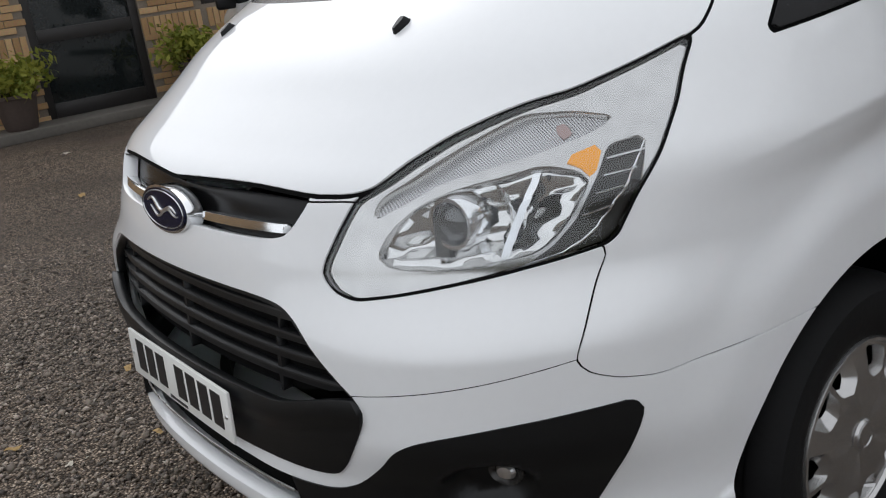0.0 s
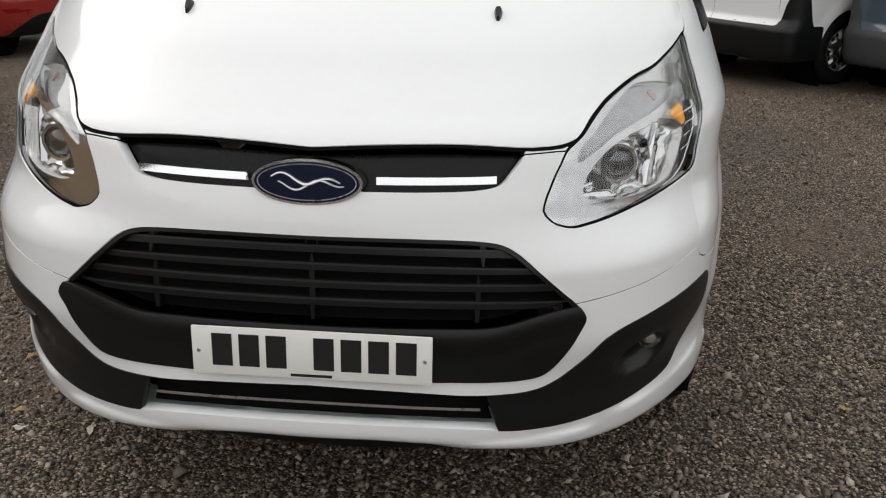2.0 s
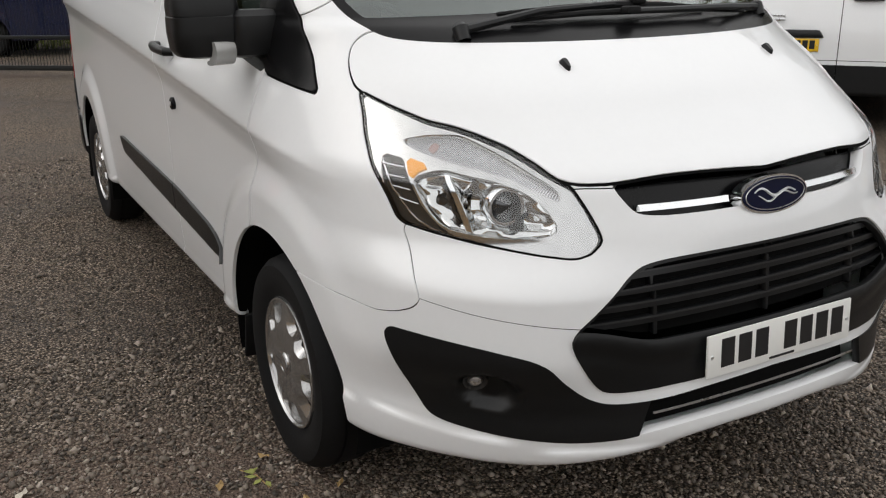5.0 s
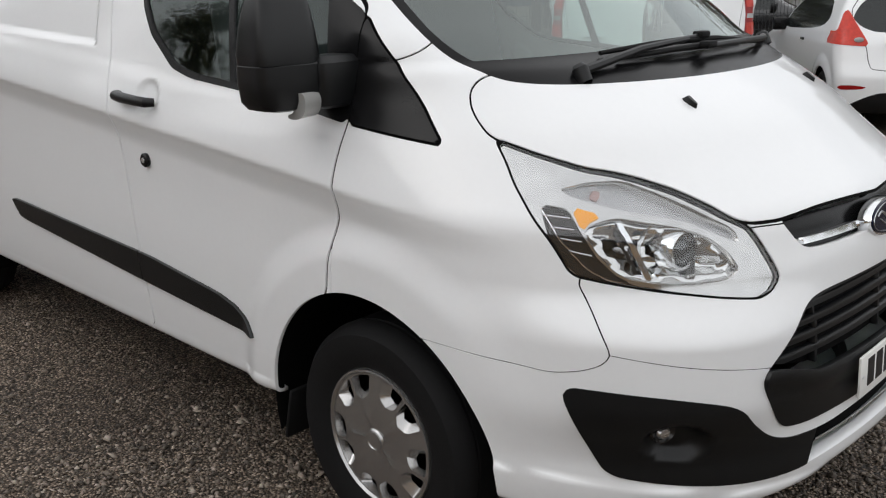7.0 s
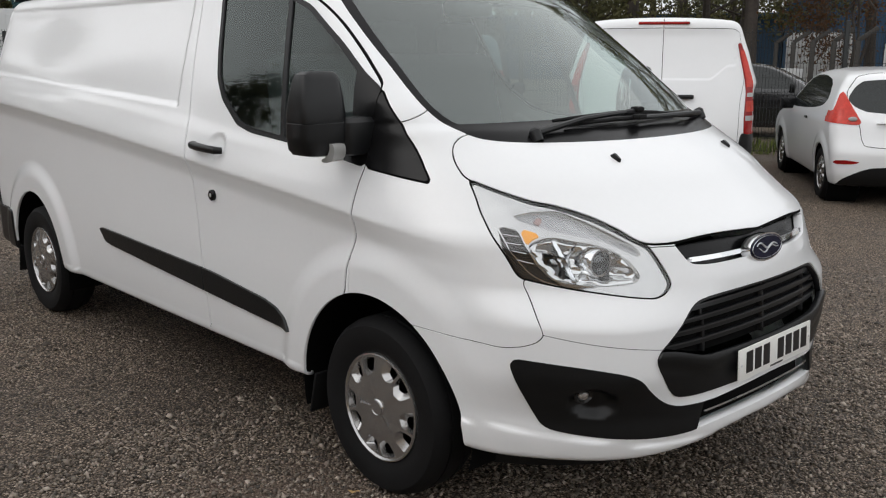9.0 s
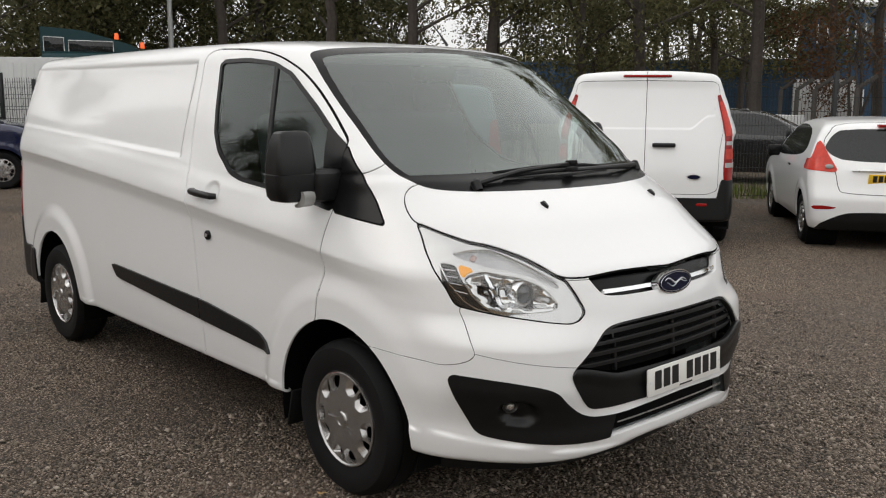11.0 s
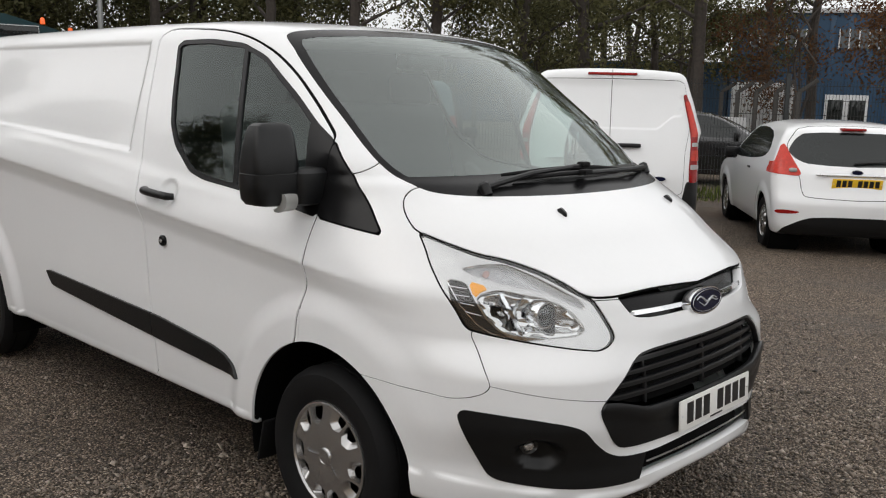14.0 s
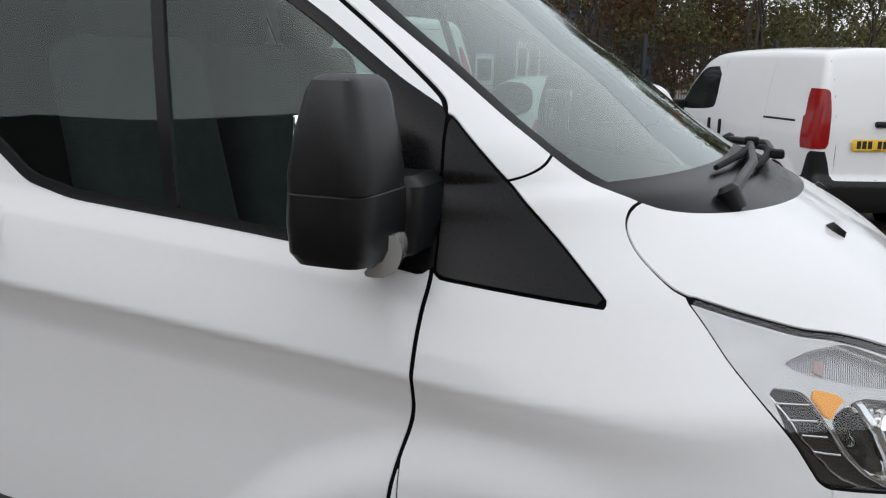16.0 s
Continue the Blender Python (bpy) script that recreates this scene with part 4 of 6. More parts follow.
TRIM = rounded([(3.34, 0.690), (2.16, 0.652), (1.72, 0.611), (1.63, 0.590), (1.497, 0.511), (2.19, 0.548), (3.26, 0.612)], 1, 0.06)
for sgn in (1, -1):
    for src in (door, rest):
        f, _ = skin.cut(src, seen_from_side(TRIM))
        skin.panel("side_trim", f, BLACK_PLASTIC, van_thing, rim=0.014, lift=0.012, sides=(sgn,), label="black plastic side rubbing strip")
    handle = thing("door_handle", None, "black pull handle")
    handle.parent = van_thing
    bm = bmesh.new()
    tube(bm, [(-1.998, sgn * 0.990, 1.203), (-2.01, sgn * 1.016, 1.205), (-2.06, sgn * 1.024, 1.208), (-2.15, sgn * 1.025, 1.212), (-2.205, sgn * 1.017, 1.214), (-2.228, sgn * 0.992, 1.215)], [0.014, 0.017, 0.017, 0.018, 0.018, 0.014], 12)
    part("grip", bm, BLACK_PLASTIC, handle)
    bm = bmesh.new()
    lathe(bm, [(0.024, -0.006), (0.024, 0.006), (0.019, 0.010), (0.0, 0.011)], 24, pose(-2.107, sgn * 0.985, 1.0, 0, 0, 0 if sgn > 0 else 180))
    lock = part("door_lock", bm, BLACK_GLOSS, van_thing, "round black lock cover")
    bm = bmesh.new()
    lathe(bm, [(0.009, 0.010), (0.008, 0.0125), (0.0, 0.013)], 16, pose(-2.107, sgn * 0.985, 1.0, 0, 0, 0 if sgn > 0 else 180))
    part("key_slot", bm, SATIN, lock)
    bm = bmesh.new()
    prism(bm, rounded([(-0.022, -0.011), (0.024, -0.006), (0.024, 0.006), (-0.022, 0.011)], 1), -0.004, 0.011, pose(-0.425, sgn * 0.366, 1.256, 0, 36, 0) @ pose(0, 0, 0, 0, 0, 0), 0.7)
    part("washer_jet", bm, BLACK_PLASTIC, van_thing, "black washer jet")
    # mirror
    mir = thing("door_mirror", None, "large black two-part door mirror" + (", folded in" if sgn > 0 else ""))
    mir.parent = van_thing
    if sgn > 0:
        mir.matrix_basis = Matrix.Translation((-1.16, 0.955, 0)) @ pose(0, 0, 0, 0, 0, 72) @ Matrix.Translation((1.16, -0.955, 0))
    part("mirror_shell", mirror_loft(sgn, ((1.375, -1.104, -1.240, 0.992, 1.183), (1.40, -1.104, -1.241, 0.992, 1.184), (1.46, -1.112, -1.232, 0.998, 1.176), (1.52, -1.126, -1.218, 1.006, 1.163),
                                        (1.538, -1.134, -1.210, 1.012, 1.155), (1.547, -1.146, -1.198, 1.024, 1.140))), BLACK_PLASTIC, mir)
    part("mirror_foot", mirror_loft(sgn, ((1.258, -1.128, -1.214, 0.990, 1.132), (1.264, -1.112, -1.230, 0.972, 1.166), (1.282, -1.104, -1.240, 0.958, 1.180), (1.33, -1.102, -1.243, 0.950, 1.186),
                                       (1.372, -1.103, -1.242, 0.950, 1.185), (1.380, -1.110, -1.236, 0.962, 1.176), (1.382, -1.15, -1.20, 1.02, 1.10))), BLACK_PLASTIC, mir)
    part("mirror_arm", mirror_loft(sgn, ((1.256, -1.100, -1.190, 0.885, 1.010), (1.264, -1.088, -1.200, 0.880, 1.020), (1.32, -1.078, -1.205, 0.876, 1.022), (1.372, -1.082, -1.195, 0.872, 1.020),
                                      (1.388, -1.100, -1.180, 0.872, 1.012))), BLACK_PLASTIC, mir)
    bm = bmesh.new()
    lens_line = [(0.004, 0.034), (0.016, 0.010), (0.012, -0.020), (-0.006, -0.036), (-0.036, -0.040), (-0.040, -0.030), (-0.024, -0.022), (-0.014, 0.0), (-0.018, 0.030)]
    prism(bm, rounded(lens_line, 2), -0.032, 0.032, Matrix.Translation((-1.106, sgn * 1.052, 1.272)) @ pose(0, 0, 0, 90, 0, sgn * -14) @ pose(0, 0, 0, 0, 0, -8))
    part("repeater", bm, CLEAR_LAMP, mir, "clear side repeater lens")
    bm = bmesh.new()
    box(bm, (-1.246, sgn * 1.080, 1.415), (0.012, 0.12, 0.14), 0.003, pose(0, 0, 0, 0, 0, sgn * -12), 2)
    part("mirror_glass", bm, CHROME, mir)


def on_screen(a, z, up=0.0):
    d = float(NOSE(np.array(z)) + plan(np.array(abs(a)), np.array(z)))
    return Vector((-d + up * 0.62, a, z + up * 0.78))


for pivot, elbow, tip, b0, b1 in (((-0.555, 1.330), (-0.33, 1.355), (0.02, 1.372), (-0.42, 1.366), (0.30, 1.362)),
                                  ((0.60, 1.350), (0.35, 1.346), (-0.05, 1.350), (-0.40, 1.352), (0.47, 1.346))):
    wiper = thing("wiper", None, "black windscreen wiper")
    wiper.parent = van_thing
    bm = bmesh.new()
    tube(bm, [on_screen(*pivot, 0.012), on_screen(*elbow, 0.034), on_screen(*tip, 0.030)], [0.013, 0.010, 0.009], 8)
    lathe(bm, [(0.02, -0.03), (0.022, 0.01), (0.014, 0.02), (0, 0.021)], 16, Matrix.Translation(on_screen(*pivot, 0.01)) @ pose(0, 0, 0, 60, 0, 90))
    part("wiper_arm", bm, BLACK_PLASTIC, wiper)
    bm = bmesh.new()
    mid = tuple((u + v) / 2 for u, v in zip(b0, b1))
    tube(bm, [on_screen(*b0, 0.010), on_screen(b0[0] * 0.5 + mid[0] * 0.5, b0[1] * 0.5 + mid[1] * 0.5 + 0.004, 0.022), on_screen(mid[0], mid[1] + 0.005, 0.026), on_screen(b1[0] * 0.5 + mid[0] * 0.5, b1[1] * 0.5 + mid[1] * 0.5 + 0.004, 0.022), on_screen(*b1, 0.010)], [0.006, 0.008, 0.011, 0.008, 0.006], 8)
    box(bm, on_screen(tip[0], tip[1], 0.036), (0.035, 0.05, 0.02), 0.006)
    part("wiper_blade", bm, RUBBER, wiper)
bm = bmesh.new()
tube(bm, [(-1.80, 0.35, 1.968), (-1.86, 0.35, 2.03), (-1.94, 0.35, 2.10)], [0.009, 0.004, 0.003], 8)
part("aerial", bm, BLACK_PLASTIC, van_thing)

# ---- cab seen through the glass ----
bm = bmesh.new()
box(bm, (-0.98, 0, 1.16), (0.50, 1.62, 0.22), 0.06, pose(0, 0, 0, 0, 6, 0), 3)
part("dashboard", bm, CAB, van_thing)
for y, wide in ((-0.46, 0.50), (0.30, 0.86)):
    seat = thing("cab_seat", None, "dark cloth cab seat")
    seat.parent = van_thing
    bm = bmesh.new()
    box(bm, (-1.72, y, 0.98), (0.50, wide, 0.18), 0.06, None, 3)
    part("seat_cushion", bm, CLOTH, seat)
    bm = bmesh.new()
    box(bm, (-2.02, y, 1.30), (0.16, wide, 0.62), 0.06, pose(0, 0, 0, 0, -12, 0), 3, (1, 0.9))
    part("seat_back", bm, CLOTH, seat)
    for hy in ([y] if wide < 0.6 else [y - 0.22, y + 0.22]):
        bm = bmesh.new()
        box(bm, (-2.12, hy, 1.68), (0.10, 0.26, 0.17), 0.04, pose(0, 0, 0, 0, -10, 0), 3)
        part("headrest", bm, CLOTH, seat)
bm = bmesh.new()
pts = [(-1.34 - 0.10 * math.sin(t), -0.46 + 0.19 * math.cos(t), 1.22 + 0.16 * math.sin(t)) for t in [2 * math.pi * k / 28 for k in range(29)]]
tube(bm, pts, 0.016, 8, False)
tube(bm, [(-1.34, -0.64, 1.22), (-1.34, -0.46, 1.20), (-1.34, -0.28, 1.22)], 0.016, 8)
part("steering_wheel", bm, CAB, van_thing)
bm = bmesh.new()
box(bm, (-2.42, 0, 1.25), (0.02, 1.66, 1.30), 0.0, None, 1, (1, 0.82))
part("bulkhead", bm, CAB, van_thing)
bm = bmesh.new()
box(bm, (-2.08, 0, 1.885), (0.62, 1.2, 0.02), 0.005)
part("headlining", bm, plain("headlining", (0.16, 0.16, 0.155), 0.9), van_thing)
bm = bmesh.new()
box(bm, (-1.52, 0.0, 1.80), (0.10, 0.24, 0.07), 0.025, None, 3)
part("rear_view_mirror", bm, BLACK_PLASTIC, van_thing)

# ---- back doors ----
bm = bmesh.new()
box(bm, (-5.262, -0.20, 1.17), (0.05, 0.25, 0.045), 0.015)
part("rear_handle", bm, BLACK_PLASTIC, van_thing)
bm = bmesh.new()
oval(bm, 0.075, 0.030, -0.02, 0.008, pose(-5.276, -0.53, 0.83, 0, 0, 90))
part("rear_badge", bm, SATIN, van_thing, "small oval badge")
bm = bmesh.new()
oval(bm, 0.066, 0.023, -0.01, 0.011, pose(-5.276, -0.53, 0.83, 0, 0, 90))
part("rear_badge_face", bm, BADGE_BLUE, van_thing)
for k, (w, z0) in enumerate(((0.20, 1.02), (0.13, 0.985))):
    bm = bmesh.new()
    box(bm, (-5.285, 0.56 - 0.03 * k, z0), (0.012, w, 0.02), 0.003)
    part("model_bar", bm, SATIN, van_thing)
bm = bmesh.new()
box(bm, (-5.288, 0.42, 0.865), (0.05, 0.60, 0.07), 0.02, None, 2, (1, 0.85))
part("plate_light_bar", bm, BLACK_PLASTIC, van_thing, "black plate light bar")
bm = bmesh.new()
box(bm, (-5.075, 0, 1.912), (0.06, 0.52, 0.03), 0.012)
part("high_brake_light", bm, RED_LENS, van_thing)
for y in (-0.62, 0.62):
    bm = bmesh.new()
    box(bm, (-5.27, y, 0.53), (0.03, 0.12, 0.035), 0.008)
    part("reflector", bm, RED_LENS, van_thing)


# ---- other parked vehicles ----
def plain_form(nose, side, roof, rear, crown, axles, wheel_z, arch, low=0.25, bulge=0.012):
    """The outer form of a simpler vehicle from four curves and its axles."""
    def form(d, a, z):
        h = 0.01
        lean = (nose(z + h) - nose(z - h)) / (2 * h)
        back = (rear(z + h) - rear(z - h)) / (2 * h)
        bow = crown[0] * a ** 2 + crown[1] * a ** 6
        front = (nose(z) + bow - d) / np.sqrt(1 + lean ** 2)
        s = side(z)
        for x in axles:
            s = s + bulge * (1 - step(arch + 0.03, arch + 0.14, np.hypot(d - x, z - wheel_z)))
        tail = (d - rear(z) + crown[2] * a ** 2 + crown[3] * a ** 8) / np.sqrt(1 + back ** 2)
        f = smax(front, a - s, 0.09)
        f = smax(f, tail, 0.08)
        f = smax(f, z - roof(d) + 0.05 * a ** 2 + 0.05 * a ** 4, 0.09)
        return smax(f, low - z, 0.03)
    return form


def set_wheels(car, axles, half, r, rim, low):
    for x in axles:
        for sgn in (1, -1):
            w = thing("wheel", None)
            w.parent = car
            m = wheel(w, (-x, sgn * (half - 0.11), r), sgn, r, 0.185, rim)
            hub_cap(w, m, 0.082, rim + 0.002)
            bm = bmesh.new()
            lathe(bm, [(r + 0.07, 0.08), (r + 0.07, -0.25), (0, -0.25)], 32, pose(-x, sgn * (half - 0.12), r, 0, 0, 0 if sgn > 0 else 180))
            part("arch_liner", bm, DARK, car)
    bm = bmesh.new()
    box(bm, (-(axles[0] + axles[1]) / 2, 0, low + 0.10), (axles[1] - axles[0] + 0.5, half * 1.6, 0.12), 0.03)
    part("underbody", bm, DARK, car)


def mirror_pair(car, d, a, z, mat):
    for sgn in (1, -1):
        bm = bmesh.new()
        box(bm, (-d, sgn * (a + 0.10), z), (0.10, 0.20, 0.15), 0.035, None, 3)
        box(bm, (-d + 0.02, sgn * (a + 0.01), z - 0.04), (0.06, 0.10, 0.05), 0.015)
        part("door_mirror", bm, mat, car)


def upright_seam(sk, faces, path, half=0.004):
    """A fine shut line up a vehicle's side, along a path of (back, up) points from top to foot."""
    zs, ds = [p[1] for p in path][::-1], [p[0] for p in path][::-1]
    f = lambda d, z: d - np.interp(z, zs, ds)
    near, far = sk.cut(faces, lambda d, a, z: np.where((a > 0.5) & (d > 0.9), np.maximum(zs[0] - z, z - zs[-1]), 0.05))
    low, front = sk.cut(near, lambda d, a, z: f(d, z) - half)
    under, strip = sk.cut(low, lambda d, a, z: f(d, z) + half)
    return strip, under + front + far


def small_van(m, paint, bumper, plate_face, label, counts=(110, 40, 70, 60)):
    """A small panel van with twin rear doors, upright tail lamps and a low bumper."""
    car = thing("small_van", m, label, "van", "parked vehicles")
    nose = smooth_curve([0.2, 0.35, 0.6, 0.8, 0.95, 1.05, 1.12, 1.5, 1.75, 1.83], [0.06, 0.0, 0.0, 0.05, 0.16, 0.45, 0.80, 1.25, 1.62, 1.9])
    side = smooth_curve([0.2, 0.35, 0.6, 0.95, 1.05, 1.4, 1.7, 1.85], [0.84, 0.875, 0.89, 0.905, 0.895, 0.85, 0.79, 0.74])
    roof = smooth_curve([1.5, 2.0, 3.0, 4.0, 4.5], [1.76, 1.82, 1.845, 1.83, 1.79])
    rear = smooth_curve([0.2, 0.35, 0.5, 0.62, 1.0, 1.5, 1.85], [4.34, 4.39, 4.40, 4.34, 4.33, 4.27, 4.16])
    ax = (0.86, 3.57)
    form = plain_form(nose, side, roof, rear, (0.18, 0.22, 0.06, 0.10), ax, 0.315, 0.36)
    sk = Skin(form, 1.3, 3.5, 0.9, -42, counts)
    left = sk.F
    for x in ax:
        _, left = sk.cut(left, lambda d, a, z: np.where(a > 0.5, np.hypot(d - x, z - 0.315) - 0.362, 0.05))
    lamp_o = rounded([(0.775, 0.86), (1.0, 0.84), (1.0, 1.43), (0.78, 1.42), (0.765, 1.2)], 1, 0.1)
    tails, left = sk.cut(left, lambda d, a, z: np.where(d > 4.02, inside(lamp_o, a, z), 0.05))
    skirt, left = sk.cut(left, lambda d, a, z: np.where(d > 3.4, np.maximum(z - 0.55 - 0.28 * step(0.72, 0.80, a) * step(4.05, 4.2, d), 3.93 - d), 0.05))
    apron, left = sk.cut(left, lambda d, a, z: np.where(d < 0.8, z - 0.50, 0.05))
    glass_o = rounded([(2.10, 1.62), (1.62, 1.60), (1.30, 1.36), (1.12, 1.14), (1.3, 1.08), (2.05, 1.12), (2.12, 1.2)], 1)
    pane, left = sk.cut(left, lambda d, a, z: np.where(a > 0.4, inside(glass_o, d, z), 0.05))
    ws_o = rounded([(-0.3, 1.13), (0.68, 1.13), (0.72, 1.2), (0.66, 1.66), (0.58, 1.71), (-0.3, 1.72)], 1)
    ws2, left = sk.cut(left, lambda d, a, z: np.where(d < 1.75, inside(ws_o, a, z), 0.05))
    gap2 = []
    lines = [([(2.18, 1.70), (2.2, 0.6), (2.1, 0.38)], 1), ([(1.08, 1.12), (1.12, 0.75), (1.2, 0.45)], 1), ([(3.25, 1.70), (3.25, 1.05), (3.2, 0.42)], 1), ([(2.2, 1.02), (3.9, 1.04)], 1)]
    for path, _ in lines[:3]:
        cut_line, left = upright_seam(sk, left, path)
        gap2 += cut_line
    for path in ([(0.0, 1.9), (0.0, 0.5)], [(0.76, 1.72), (0.70, 0.9), (0.70, 0.57), (0.0, 0.565)]):
        cut_line, left = sk.cut(left, lambda d, a, z: np.where(d > 3.9, beside(path, a, z) - 0.004, 0.05))
        gap2 += cut_line
    sk.panel("body_shell", left, paint, car, rim=0.02)
    tagged(sk.panel("shut_line", gap2, DARK, car, rim=0, lift=-0.006), kind="stuff")
    for sgn in (1, -1):
        sk.panel("tail_lamp", tails, RED_LENS, car, lift=0.008, rim=0.015, sides=(sgn,), label="upright red tail lamp")
        sk.panel("side_window", pane, GLASS_DARK, car, lift=-0.004, rim=0.01, sides=(sgn,))
        bm = bmesh.new()
        box(bm, (-1.62, sgn * 0.905, 0.60), (1.0, 0.03, 0.075), 0.012)
        part("rubbing_strip", bm, BLACK_PLASTIC, car)
        bm = bmesh.new()
        box(bm, (-3.55, sgn * 0.884, 1.10), (0.62, 0.02, 0.022), 0.006)
        part("door_rail", bm, BLACK_PLASTIC, car, "dark sliding door rail")
        bm = bmesh.new()
        lathe(bm, [(0.042, -0.03), (0.040, 0.006), (0.02, 0.013), (0, 0.014)], 20, pose(-4.225, sgn * 0.842, 1.13, 0, 0, 90 - sgn * 40))
        part("lamp_lens", bm, CLEAR_LAMP, car, "round clear lens in the tail lamp")
        for x in (2.05, 2.32):
            bm = bmesh.new()
            box(bm, (-x, sgn * 0.915, 0.93), (0.045, 0.03, 0.17), 0.012)
            part("door_handle", bm, BLACK_PLASTIC, car)
    sk.panel("rear_bumper", skirt, bumper, car, lift=0.012, rim=0.03, label="black plastic bumper")
    sk.panel("front_bumper", apron, bumper, car, lift=0.008, rim=0.03)
    sk.panel("windscreen", ws2, GLASS_DARK, car, lift=-0.002, rim=0.01)
    mirror_pair(car, 1.25, 0.88, 1.12, BLACK_PLASTIC)
    bm = bmesh.new()
    box(bm, (-4.335, 0.0, 1.10), (0.05, 0.66, 0.06), 0.02)
    part("plate_light_bar", bm, BLACK_PLASTIC, car)
    bm = bmesh.new()
    box(bm, (-4.35, -0.12, 1.02), (0.05, 0.20, 0.045), 0.015)
    part("rear_handle", bm, BLACK_PLASTIC, car)
    number_plate(car, pose(-4.352, 0.30, 0.90, 0, 0, 90), plate_face)
    set_wheels(car, ax, 0.885, 0.315, 0.19, 0.25)
    return car


def hatch(m, paint, plate_face, label, counts=(110, 40, 60, 70)):
    """A small hatchback with a raked tail window."""
    car = thing("hatchback_car", m, label, "car", "parked vehicles")
    nose = smooth_curve([0.2, 0.35, 0.55, 0.7, 0.82, 0.92, 0.98, 1.2, 1.38, 1.45], [0.06, 0.0, 0.0, 0.06, 0.25, 0.7, 1.0, 1.42, 1.85, 2.2])
    side = smooth_curve([0.2, 0.35, 0.6, 0.85, 0.95, 1.2, 1.4, 1.5], [0.78, 0.82, 0.845, 0.855, 0.84, 0.76, 0.66, 0.58])
    roof = smooth_curve([1.4, 1.9, 2.4, 3.2, 3.7, 4.0], [1.36, 1.44, 1.462, 1.44, 1.40, 1.36])
    rear = smooth_curve([0.2, 0.35, 0.55, 0.72, 0.88, 1.0, 1.2, 1.38, 1.46], [3.86, 3.93, 3.95, 3.90, 3.86, 3.80, 3.66, 3.54, 3.36])
    ax = (0.80, 3.29)
    form = plain_form(nose, side, roof, rear, (0.20, 0.25, 0.12, 0.22), ax, 0.30, 0.335, 0.22, 0.018)
    sk = Skin(form, 1.2, 2.9, 0.75, -42, counts)
    left = sk.F
    for x in ax:
        _, left = sk.cut(left, lambda d, a, z: np.where(a > 0.45, np.hypot(d - x, z - 0.30) - 0.337, 0.05))
    lamp_o = rounded([(0.655, 1.06), (0.565, 0.885), (0.60, 0.865), (0.95, 0.89), (0.95, 0.955), (0.82, 1.00), (0.750, 1.18), (0.715, 1.205)], 1, 0.1)
    tails, left = sk.cut(left, lambda d, a, z: np.where(d > 3.44, inside(lamp_o, a, z), 0.05))
    glints, left = sk.cut(left, lambda d, a, z: np.where(d > 3.4, inside(rounded([(0.53, 0.462), (0.80, 0.452), (0.83, 0.492), (0.70, 0.500), (0.53, 0.478)], 1, 0.1), a, z), 0.05))
    win_o = rounded([(-0.3, 1.345), (0.50, 1.335), (0.60, 1.27), (0.675, 1.16), (0.685, 1.12), (0.62, 1.045), (0.48, 0.99), (-0.3, 0.970)], 1)
    rw, left = sk.cut(left, lambda d, a, z: np.where(d > 3.2, inside(win_o, a, z), 0.05))
    skirt, left = sk.cut(left, lambda d, a, z: np.where(d > 3.5, inside(rounded([(-0.3, 0.44), (0.42, 0.435), (0.58, 0.38), (0.76, 0.27), (0.76, 0.1), (-0.3, 0.1)], 1), a, z), 0.05))
    glass_o = rounded([(3.25, 1.12), (3.05, 1.31), (2.5, 1.37), (1.95, 1.35), (1.60, 1.20), (1.35, 0.98), (1.6, 0.94), (2.6, 0.98), (3.1, 1.03)], 1)
    pane, left = sk.cut(left, lambda d, a, z: np.where(a > 0.4, inside(glass_o, d, z), 0.05))
    ws_o = rounded([(-0.3, 1.0), (0.62, 1.0), (0.60, 1.15), (0.52, 1.34), (-0.3, 1.37)], 1)
    ws2, left = sk.cut(left, lambda d, a, z: np.where(d < 1.9, inside(ws_o, a, z), 0.05))
    gap2 = []
    for path in ([(2.45, 1.38), (2.5, 0.9), (2.55, 0.55), (2.4, 0.32)], [(1.25, 0.95), (1.28, 0.6), (1.4, 0.32)]):
        cut_line, left = sk.cut(left, lambda d, a, z: np.where((a > 0.5) & (d > 0.9) & (d < 3.0), beside(path, d, z) - 0.0035, 0.05))
        gap2 += cut_line
    gate_o = rounded([(-0.4, 1.42), (0.56, 1.40), (0.70, 1.20), (0.66, 1.00), (0.585, 0.86), (0.565, 0.72), (0.53, 0.64), (-0.4, 0.615)], 2, 0.15)
    gate_f = lambda d, a, z: np.where(d > 3.3, inside(gate_o, a, z), 0.05)
    within, left = sk.cut(left, lambda d, a, z: gate_f(d, a, z) - 0.004)
    leaf, cut_line = sk.cut(within, lambda d, a, z: gate_f(d, a, z) + 0.004)
    gap2 += cut_line
    left = left + leaf
    sk.panel("body_shell", left, paint, car, rim=0.02)
    tagged(sk.panel("shut_line", gap2, DARK, car, rim=0, lift=-0.006), kind="stuff")
    for sgn in (1, -1):
        sk.panel("tail_lamp", tails, TAIL_RED, car, lift=0.008, rim=0.015, sides=(sgn,), label="red triangular tail lamp")
        bm = bmesh.new()
        lathe(bm, [(0.032, -0.02), (0.030, 0.010), (0.016, 0.016), (0, 0.017)], 16, pose(-3.80, sgn * 0.655, 0.93, 0, 0, 90 - sgn * 14) @ Matrix.Diagonal((1.5, 1, 0.8, 1)))
        part("reversing_lens", bm, CLEAR_LAMP, car, "clear reversing lens")
        sk.panel("side_window", pane, GLASS_DARK, car, lift=-0.004, rim=0.01, sides=(sgn,))
        bm = bmesh.new()
